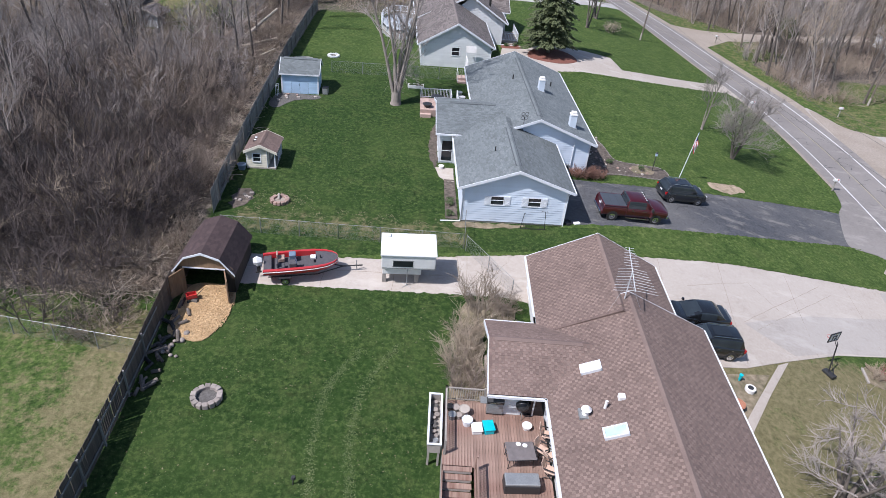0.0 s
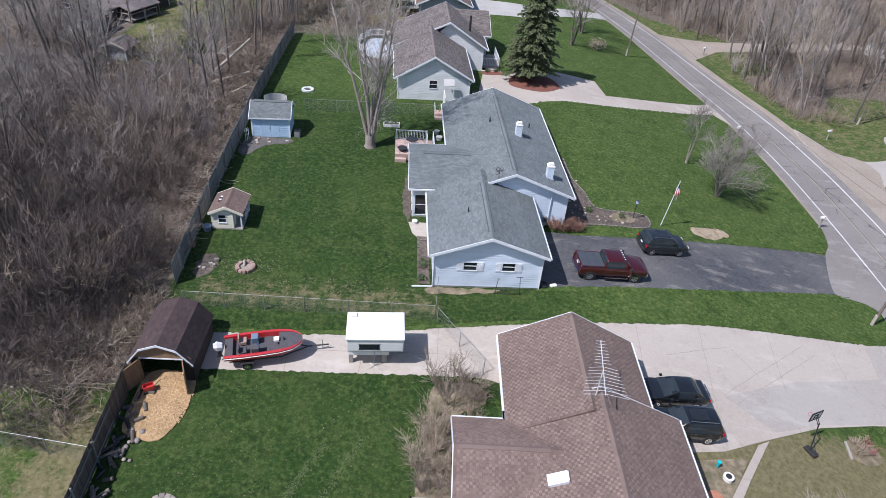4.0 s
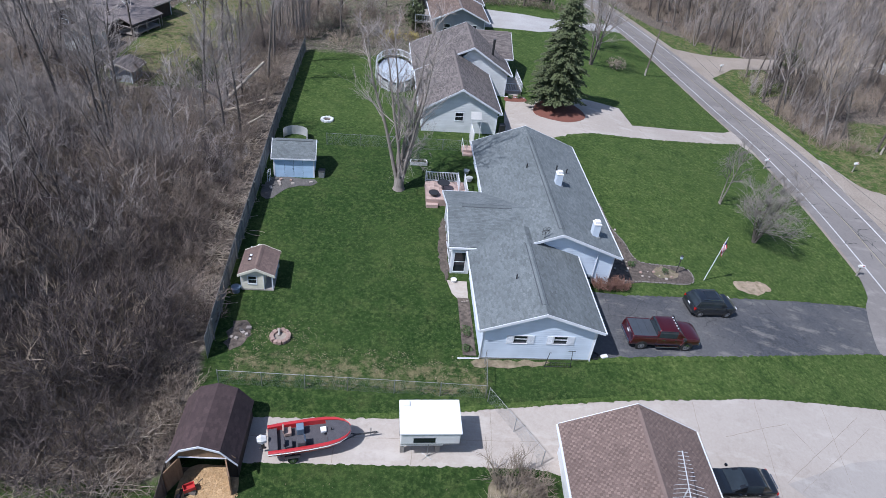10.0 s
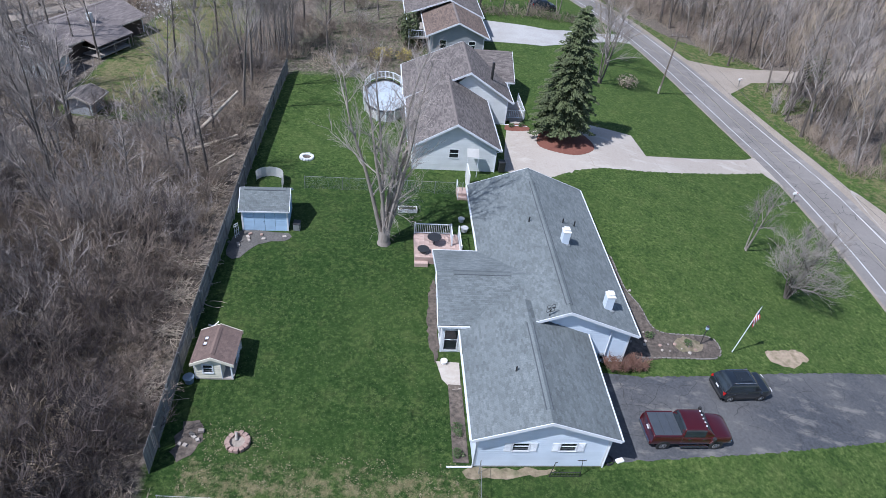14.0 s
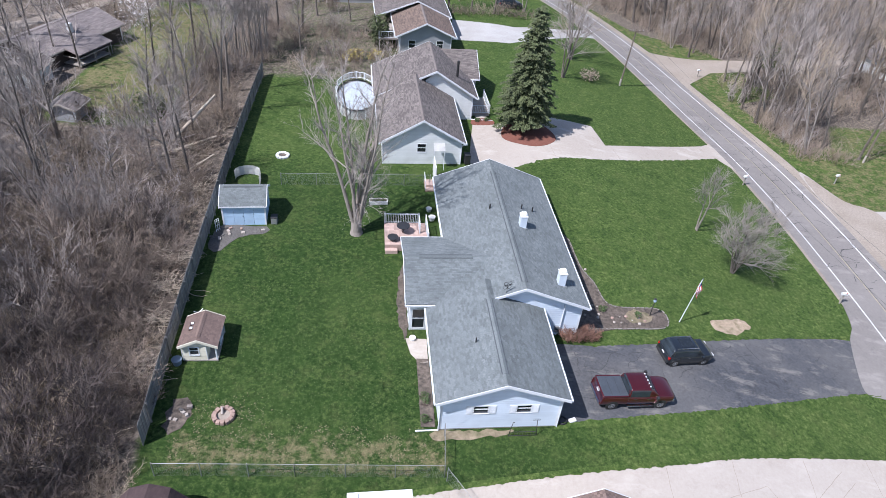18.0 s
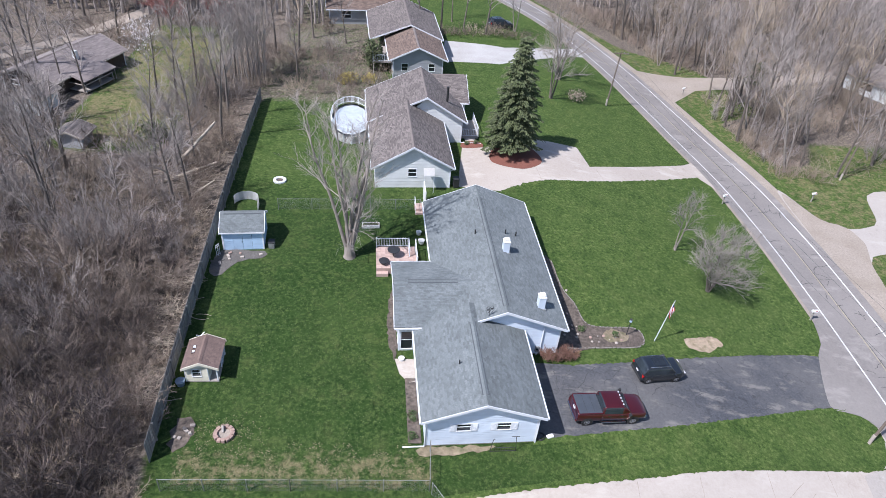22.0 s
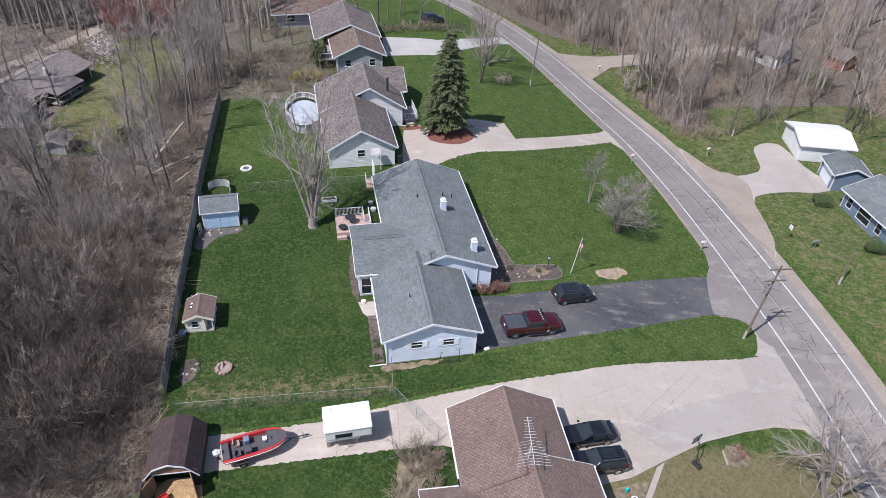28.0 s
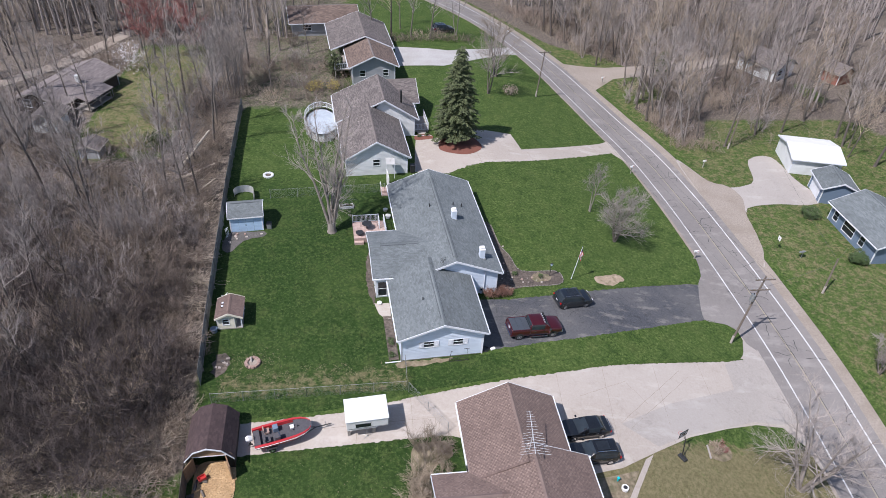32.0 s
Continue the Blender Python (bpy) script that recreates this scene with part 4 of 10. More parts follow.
def shingled(parent, origin, eu, es, length, slope, material, singles=0, seed=0, clip=None, course=0.145, tab=0.31):
    """Courses of separate shingle tabs on a slope: eu runs along the eave, es up the slope."""
    rng = random.Random(seed)
    second = "brown_tab" if material == "brown_shingle" else None
    o, eu, es = Vector(origin), Vector(eu).normalized(), Vector(es).normalized()
    n = eu.cross(es)
    if n.z < 0:
        n = -n
    verts, faces, light = [], [], []
    single = []
    rows = int(slope / course)
    for j in range(rows):
        s0 = j * course
        shift = (j % 2) * tab * 0.5 + rng.uniform(-0.02, 0.02)
        u = -shift
        while u < length:
            a, b = max(u, 0.0), min(u + tab - 0.012, length)
            u += tab
            if b - a < 0.04:
                continue
            if clip and not clip((a + b) / 2, s0):
                continue
            h = 0.011 + rng.uniform(-0.003, 0.004)
            if len(single) < singles and not second and b - a > 0.29 and j > rows * 0.3:
                single.append((a, s0, h))
                continue
            s1 = min(s0 + course * 1.35, slope)
            if second and b - a > 0.2:
                # a paler tooth over half of each tab
                c = a + (b - a) * 0.54
                base = len(verts)
                for (uu, ss, hh) in ((c, s0, h + 0.004), (b, s0, h + 0.004), (b, s1, 0.005), (c, s1, 0.005), (c, s0, 0.0), (b, s0, 0.0)):
                    verts.append(o + eu * uu + es * ss + n * hh)
                light += [len(faces), len(faces) + 1]
                faces += [(base, base + 1, base + 2, base + 3), (base + 4, base + 5, base + 1, base)]
            base = len(verts)
            for (uu, ss, hh) in ((a, s0, h), (b, s0, h), (b, s1, 0.001), (a, s1, 0.001), (a, s0, 0.0), (b, s0, 0.0)):
                verts.append(o + eu * uu + es * ss + n * hh)
            faces += [(base, base + 1, base + 2, base + 3), (base + 4, base + 5, base + 1, base)]
    me = mesh_of("shingles", verts, faces, material)
    if second:
        me.materials.append(M[second])
        for i in light:
            me.polygons[i].material_index = 1
    ob = piece("shingles", me, parent)
    tagged(ob, kind="stuff")
    if single:
        me2 = TAB.copy()
        me2.materials.append(M[material])
        f = Matrix((eu, es, n)).transposed().to_4x4()
        for a, s0, h in single:
            piece("shingle", me2, parent, Matrix.Translation(o + eu * a + es * s0 + n * 0.011) @ f)
    return ob


def slope_slab(name, parent, quad, thick, material):
    """A roof slope: a slab under four corners (eave start, eave end, ridge end, ridge start)."""
    q = [Vector(p) for p in quad]
    n = (q[1] - q[0]).cross(q[3] - q[0]).normalized()
    if n.z < 0:
        n = -n
    vs = q + [p - n * thick for p in q]
    faces = [(0, 1, 2, 3), (7, 6, 5, 4), (0, 4, 5, 1), (1, 5, 6, 2), (2, 6, 7, 3), (3, 7, 4, 0)]
    bm = bmesh.new()
    b = [bm.verts.new(v) for v in vs]
    for f in faces:
        bm.faces.new([b[i] for i in f])
    bmesh.ops.recalc_face_normals(bm, faces=bm.faces[:])
    return part(name, bm, material, parent)


def gable_roof(parent, a0, a1, b0, b1, ze, zr, along="y", ridge=None, material="grey_shingle", cap="dark_cap", singles=0, fascia="white_trim", cap_range=None, ends=(True, True), tabs=True, tab=0.31, gutters=True, rake=None):
    """A gable roof. Its eaves lie at a0 and a1 across, its gables at b0 and b1 along the ridge."""
    r = (a0 + a1) / 2 if ridge is None else ridge
    def at(a, b, z):
        return (a, b, z) if along == "y" else (b, a, z)
    for k, (ea, side) in enumerate(((a0, 1), (a1, -1))):
        slope_slab("roof_slope", parent, [at(ea, b0, ze), at(ea, b1, ze), at(r, b1, zr), at(r, b0, zr)], 0.14, material)
        if tabs:
            eu = Vector(at(0, 1, 0))
            es = Vector(at(r, 0, zr)) - Vector(at(ea, 0, ze))
            shingled(parent, Vector(at(ea, b0, ze)), eu, es, b1 - b0, es.length, material, singles // 2, seed=k + 3, tab=tab)
        # fascia and gutter along the eave
        o = 0.02 * side
        bm = bmesh.new()
        lo, hi = (min(ea - o, ea - o - 0.10 * side), max(ea - o, ea - o - 0.10 * side))
        if gutters:
            if along == "y":
                box(bm, lo, hi, b0, b1, ze - 0.16, ze - 0.03)
            else:
                box(bm, b0, b1, lo, hi, ze - 0.16, ze - 0.03)
            part("gutter", bm, fascia, parent)
        # rake boards on the gables
        for bb, on, sg in ((b0, ends[0], -1), (b1, ends[1], 1)):
            if not on:
                continue
            bm = bmesh.new()
            lo_, hi_ = sorted((bb + 0.005 * sg, bb + 0.05 * sg))
            pts = [(ea, ze - 0.20), (r, zr - 0.20), (r, zr + 0.012), (ea, ze + 0.012)]
            prism(bm, pts, "y" if along == "y" else "x", lo_, hi_)
            part("rake_board", bm, rake or fascia, parent)
    # ridge cap
    c0, c1 = cap_range or (b0 + 0.3, b1 - 0.3)
    bm = bmesh.new()
    d = 0.16
    k = (zr - ze) / abs(r - a0)
    pts = [(r - d, zr - d * k + 0.035), (r, zr + 0.045), (r + d, zr - d * k + 0.035), (r + d, zr - d * k + 0.01), (r, zr + 0.012), (r - d, zr - d * k + 0.01)]
    prism(bm, pts, "y" if along == "y" else "x", c0, c1)
    part("ridge_cap", bm, material if cap == "dark_cap" else cap, parent)
    if cap == "dark_cap":
        for sg in (-1, 1):
            e = r + sg * 0.19
            z = zr - 0.19 * k
            bm = prism(bmesh.new(), [(e - 0.03, z - 0.02), (e + 0.03, z - 0.02), (e + 0.03, z + 0.035), (e - 0.03, z + 0.035)], "y" if along == "y" else "x", c0, c1)
            part("ridge_vent", bm, cap, parent)


def wall(parent, p, q, z0, z1, material, openings=(), thick=0.16, boards=0.0, trim=True, gable=None, board_parts=True):
    """A wall from p to q (its outside on the right of the way from p to q) with openings (from, to, sill, head), lap boards, and a gable (at, height)."""
    p, q = Vector((*p, 0)), Vector((*q, 0))
    L = (q - p).length
    d = (q - p).normalized()
    out = Vector((d.y, -d.x, 0))
    f = Matrix.Translation(p) @ Matrix((d, -out, Vector((0, 0, 1)))).transposed().to_4x4()
    bm = bmesh.new()
    cuts = sorted({0.0, L, *[o[0] for o in openings], *[o[1] for o in openings]})
    for a, b in zip(cuts, cuts[1:]):
        here = [o for o in openings if o[0] <= a + 1e-4 and o[1] >= b - 1e-4]
        z = z0
        for o in sorted(here, key=lambda o: o[2]):
            if o[2] > z:
                box(bm, a, b, 0, thick, z, o[2], f)
            z = o[3]
        if z1 > z:
            box(bm, a, b, 0, thick, z, z1, f)
    if gable:
        g = prism(bmesh.new(), [(0, z1), (L, z1), (gable[0], gable[1])], "y", 0.0, thick)
        bmesh.ops.transform(g, matrix=f, verts=g.verts[:])
        me = bpy.data.meshes.new("tmp")
        g.to_mesh(me)
        g.free()
        bm.from_mesh(me)
        bpy.data.meshes.remove(me)
    w = part("wall", bm, material, parent)
    if boards:
        top = gable[1] if gable else z1
        z = z0 + 0.02
        joined = None if board_parts else bmesh.new()
        while z < top - boards * 0.5:
            lo, hi = 0.0, L
            if gable and z + boards > z1:
                fr = min(1.0, (z + boards - z1) / (gable[1] - z1))
                lo, hi = gable[0] * fr, L - (L - gable[0]) * fr
            spans = [(lo, hi)]
            for o in openings:
                if z + boards > o[2] - 0.03 and z < o[3] + 0.03:
                    nxt = []
                    for a, b in spans:
                        if o[0] > a:
                            nxt.append((a, min(b, o[0])))
                        if o[1] < b:
                            nxt.append((max(a, o[1]), b))
                    spans = nxt
            for a, b in spans:
                if b - a < 0.06:
                    continue
                bb = bmesh.new() if joined is None else joined
                vs = [bb.verts.new(f @ Vector(c)) for c in ((a, -0.022, z), (b, -0.022, z), (b, -0.003, z + boards), (a, -0.003, z + boards), (a, 0.0, z), (b, 0.0, z))]
                bb.faces.new((vs[0], vs[1], vs[2], vs[3]))
                bb.faces.new((vs[4], vs[5], vs[1], vs[0]))
                if joined is None:
                    part("siding_board", bb, material, w)
            z += boards
        if joined is not None:
            tagged(part("lap_siding", joined, material, w), kind="stuff")
    if trim:
        for a in (-0.03, L - 0.09):
            part("corner_trim", boxes((a, a + 0.12, -0.035, 0.0, z0, z1), m=f), "white_trim", parent)
    return f


def window(parent, f, a, b, z0, z1, bars=1, shutters=False, frame_mat="white_trim", thick=0.16):
    """A window in the wall with the frame f: casing, sash bar and pane set back in the opening."""
    w = piece("window", bpy.data.meshes.new("window_frame"), parent)
    bm = bmesh.new()
    t = 0.06
    for d in ((a - t, b + t, -0.04, 0.05, z1, z1 + t), (a - t, b + t, -0.06, 0.05, z0 - t, z0), (a - t, a, -0.04, 0.05, z0, z1), (b, b + t, -0.04, 0.05, z0, z1)):
        box(bm, *d, m=f)
    for k in range(bars):
        zz = z0 + (z1 - z0) * (k + 1) / (bars + 1)
        box(bm, a, b, 0.015, 0.05, zz - 0.022, zz + 0.022, m=f)
    bm.to_mesh(w.data)
    bm.free()
    w.data.materials.append(M[frame_mat])
    part("pane", boxes((a, b, 0.052, 0.062, z0, z1), m=f), "glass", w)
    if shutters:
        for s0, s1 in ((a - t - 0.42, a - t - 0.01), (b + t + 0.01, b + t + 0.42)):
            sh = part("shutter", boxes((s0, s1, -0.05, -0.024, z0 - 0.05, z1 + 0.05), m=f), "white_trim", parent)
            for k in range(7):
                zz = z0 + (z1 - z0) * (k + 0.3) / 7
                part("louvre", boxes((s0 + 0.05, s1 - 0.05, -0.06, -0.05, zz, zz + 0.05), m=f), "white_trim", sh)
    return w

# ---- blue house with its garage ----
def blue_house():
    h = thing("blue_house", 1.67, 41.0, 4.0, "low pale-blue ranch house with grey shingle roof and attached garage", "house", z=0.1)
    # garage
    part("foundation", boxes((0.02, 7.44, 0.02, 8, -0.6, 0.22)), "concrete", h, "bare concrete footing")
    wins = [(2.02, 2.92, 1.62, 2.28), (4.72, 5.62, 1.62, 2.28)]
    f = wall(h, (0, 0), (7.46, 0), 0.2, 3.02, "blue_siding", wins, boards=0.19, gable=(3.73, 4.42))
    for o in wins:
        window(h, f, *o, bars=1, shutters=True)
    wall(h, (7.46, 0), (7.46, 7.8), 0.2, 3.02, "blue_siding", [(0.7, 5.6, 0.2, 2.4)], boards=0.19)
    door = part("garage_door", boxes((7.40, 7.44, 0.7, 5.6, 0.1, 2.4)), "white_trim", h, "white sectional garage door")
    for k in range(4):
        part("door_panel", boxes(*[(7.44, 7.455, 0.8 + 1.2 * j, 1.85 + 1.2 * j, 0.2 + 0.55 * k, 0.65 + 0.55 * k) for j in range(4)]), "white_siding", door)
    wall(h, (0, 7.8), (0, 0), 0.2, 3.02, "blue_siding", [], boards=0.19)
    gable_roof(h, -0.42, 7.88, -0.42, 9.3, 3.1, 4.6, "y", material="grey_shingle", singles=300, cap_range=(0.5, 7.2), ends=(True, False))
    part("downspout", rods(((-0.30, -0.06, 3.0), (-0.06, -0.06, 2.7), 0.04), ((-0.06, -0.06, 2.7), (-0.06, -0.06, 0.15), 0.04), ((-0.06, -0.06, 0.15), (-1.5, 0.0, 0.06), 0.05)), "white_trim", h, "white downspout with a long ground pipe")
    part("downspout", rods(((7.78, -0.06, 3.0), (7.52, -0.06, 2.7), 0.04), ((7.52, -0.06, 2.7), (7.52, -0.06, 0.1), 0.04)), "white_trim", h)
    # main block
    mz = 3.32
    part("foundation", boxes((1.95, 10.7, 7.85, 24.3, -0.6, 0.5)), "concrete", h)
    f = wall(h, (1.9, 7.8), (10.74, 7.8), 0.3, mz, "blue_siding", [], boards=0.19, gable=(4.42, 5.1))
    part("drain_pipe", rods(((9.4, 7.72, 3.4), (9.4, 7.72, 1.0), 0.045), ((9.4, 7.72, 1.0), (9.1, 7.70, 0.4), 0.045)), "white_trim", h)
    meter = part("meter_box", boxes((9.0, 9.3, 7.62, 7.78, 0.9, 1.4), (9.35, 9.6, 7.64, 7.78, 0.6, 1.0), bevel=0.02), "galvanised", h, "grey utility meter box on the wall")
    part("meter_dial", rods(((9.15, 7.62, 1.2), (9.15, 7.56, 1.2), 0.09), n=14), "glass", meter)
    wins = [(1.2, 3.2, 0.95, 2.3), (5.5, 6.4, 0.3, 2.4), (8.6, 10.2, 1.2, 2.4), (12.6, 14.2, 1.2, 2.4)]
    f = wall(h, (10.74, 7.8), (10.74, 24.4), 0.3, mz, "blue_siding", wins, boards=0.19, board_parts=False)
    for o in wins:
        window(h, f, *o, bars=1)
    wall(h, (10.74, 24.4), (1.9, 24.4), 0.3, mz, "blue_siding", [], boards=0.19, gable=(4.42, 5.1), board_parts=False)
    wins = [(1.5, 3.3, 0.9, 2.8), (5.2, 6.6, 1.3, 2.5)]
    f = wall(h, (1.9, 24.4), (1.9, 15.2), 0.3, mz, "blue_siding", wins, boards=0.19, board_parts=False)
    for o in wins:
        window(h, f, *o, bars=1)
    gable_roof(h, 1.46, 11.14, 7.4, 24.8, 3.38, 5.28, "y", material="grey_shingle", singles=300, cap_range=(8.2, 22.8))
    # sunroom wing
    part("foundation", boxes((-1.5, 1.9, 8.35, 15.4, -0.5, 0.55)), "stone", h, "grey block base of the sunroom")
    wins = [(0.18, 1.02, 0.75, 2.55)]
    f = wall(h, (-1.45, 8.4), (-0.1, 8.4), 0.5, 3.3, "white_siding", wins, boards=0.19)
    for o in wins:
        window(h, f, *o, bars=1)
    wins = [(0.5, 1.3, 0.8, 2.6), (1.75, 2.55, 0.8, 2.6), (3.0, 3.8, 0.8, 2.6), (4.25, 5.05, 0.8, 2.6), (5.5, 6.3, 0.8, 2.6)]
    f = wall(h, (-1.45, 15.3), (-1.45, 8.4), 0.5, 3.3, "white_siding", wins, boards=0.19)
    for o in wins:
        window(h, f, *o, bars=1)
    wall(h, (1.9, 15.3), (-1.45, 15.3), 0.5, 3.3, "white_siding", [(0.8, 2.6, 0.6, 2.6)], boards=0.19)
    part("glass_door", boxes((-0.75, 1.15, 15.15, 15.19, 0.55, 2.6)), "glass", h)
    gable_roof(h, 8.0, 15.75, -1.82, 5.0, 3.36, 4.55, "x", material="grey_shingle", singles=0, cap_range=(-0.7, 3.2), ends=(True, False))
    # chimneys and vents on the roof
    for cu, cv, tall in ((7.55, 15.4, 1.15), (9.3, 9.3, 1.2)):
        zr = 5.28 - (cu - 6.3) * 0.39
        c = part("chimney", boxes((cu - 0.26, cu + 0.26, cv - 0.29, cv + 0.29, zr - 0.4, zr + tall - 0.2), bevel=0.01), "blue_siding", h, "boxed pale-blue chimney with metal cap")
        part("chimney_cap", boxes((cu - 0.29, cu + 0.29, cv - 0.32, cv + 0.32, zr + tall - 0.2, zr + tall - 0.12), (cu - 0.2, cu + 0.2, cv - 0.2, cv + 0.2, zr + tall - 0.12, zr + tall + 0.06), bevel=0.015), "white_shell", c)
        part("flashing", boxes((cu - 0.36, cu + 0.36, cv - 0.42, cv + 0.42, zr - 0.25, zr - 0.02)), "galvanised", c)
    for cu, cv in ((5.3, 17.6), (8.0, 18.0), (9.0, 18.2)):
        zr = 5.28 - abs(cu - 6.3) * 0.39
        part("roof_vent", rods(((cu, cv, zr - 0.1), (cu, cv, zr + 0.42), 0.06)), "black_metal", h)
    part("roof_vent", rods(((2.4, 3.6, 4.0), (2.4, 3.6, 4.5), 0.05)), "black_metal", h)
    # front stoop
    part("stoop", boxes((10.8, 12.2, 8.0, 9.6, -0.3, 0.28), (12.2, 12.6, 8.2, 9.4, -0.4, 0.1), bevel=0.02), "concrete", h, "concrete front stoop")
    return h


blue_house()


def roof_antenna_small():
    a = thing("tv_antenna", 6.1, 48.9, 20, "small loop television antenna on the roof ridge", "antenna", z=4.9)
    part("mast", rods(((0, 0, -0.6), (0, 0, 0.7), 0.02)), "black_metal", a)
    for dx, dz in ((-0.16, 0.55), (0.16, 0.55), (-0.16, 0.9), (0.16, 0.9)):
        bm = bmesh.new()
        for k in range(14):
            t0, t1 = 2 * math.pi * k / 14, 2 * math.pi * (k + 1) / 14
            rod(bm, (dx + 0.13 * math.cos(t0), 0, dz - 0.1 + 0.13 * math.sin(t0)), (dx + 0.13 * math.cos(t1), 0, dz - 0.1 + 0.13 * math.sin(t1)), 0.016, n=5)
        part("loop", bm, "black_metal", a)
    part("crossbar", rods(((-0.35, 0.02, 0.62), (0.35, 0.02, 0.62), 0.015)), "black_metal", a)


roof_antenna_small()


def rail_run(parent, a, b, z, material="white_trim", tall=0.95, gap=0.14, post=True):
    a, b = Vector(a), Vector(b)
    L = (b - a).length
    d = (b - a).normalized()
    ang = math.atan2(d.y, d.x)
    f = Matrix.Translation((a.x, a.y, z)) @ Matrix.Rotation(ang, 4, "Z")
    r = part("railing", boxes((0, L, -0.035, 0.035, tall - 0.05, tall), (0, L, -0.025, 0.025, 0.08, 0.13), m=f), material, parent)
    n = int(L / gap)
    me = mesh_of("baluster", *box_lists(0.032, 0.032, tall - 0.17), material)
    for k in range(1, n):
        piece("baluster", me, r, f @ Matrix.Translation((L * k / n, 0, 0.12)))
    if post:
        for x in (0, L):
            part("post", boxes((x - 0.05, x + 0.05, -0.05, 0.05, -0.02, tall + 0.08), m=f), material, r)
    return r


def box_lists(w, d, h):
    v = [(x, y, z) for x in (-w / 2, w / 2) for y in (-d / 2, d / 2) for z in (0, h)]
    return v, [(0, 1, 3, 2), (4, 6, 7, 5), (0, 4, 5, 1), (2, 3, 7, 6), (0, 2, 6, 4), (1, 5, 7, 3)]


def back_patio():
    p = thing("back_patio", -2.5, 57.8, 4.0, "raised brick patio with white railing behind the house", "patio")
    part("base", boxes((0, 3.6, 0, 3.1, -0.3, 0.62)), "brick_pink", p, "pink brick base")
    me = mesh_of("brick", *box_lists(0.38, 0.19, 0.03), "brick_pink")
    for i in range(9):
        for j in range(15):
            piece("brick", me, p, Matrix.Translation((0.2 + i * 0.4, 0.12 + j * 0.2, 0.62)))
    rail_run(p, (0.05, 3.05), (2.9, 3.05), 0.64)
    rail_run(p, (2.9, 3.05), (2.9, 1.6), 0.64)
    rail_run(p, (3.5, 2.8), (3.5, 0.3), 0.64)
    part("steps", boxes((0.0, 1.0, -0.35, 0.0, -0.3, 0.3)), "brick_pink", p)
    t = thing("patio_table", -1.1, 59.6, 0, "round dark patio table on the brick patio", "table", z=1.72)
    part("tabletop", rods(((0, 0, 0.68), (0, 0, 0.72), 0.55), n=24), "black_metal", t)
    part("leg", rods(((0, 0, 0), (0, 0, 0.68), 0.04)), "black_metal", t)
    q = thing("fire_bowl", -1.9, 58.5, 0, "round dark fire bowl on the brick patio", "fire bowl", z=1.72)
    part("bowl", rods(((0, 0, 0.05), (0, 0, 0.3), 0.25, 0.42), n=20), "black_metal", q)
    part("rim", rods(((0, 0, 0.3), (0, 0, 0.33), 0.45), n=20), "black_metal", q)


back_patio()

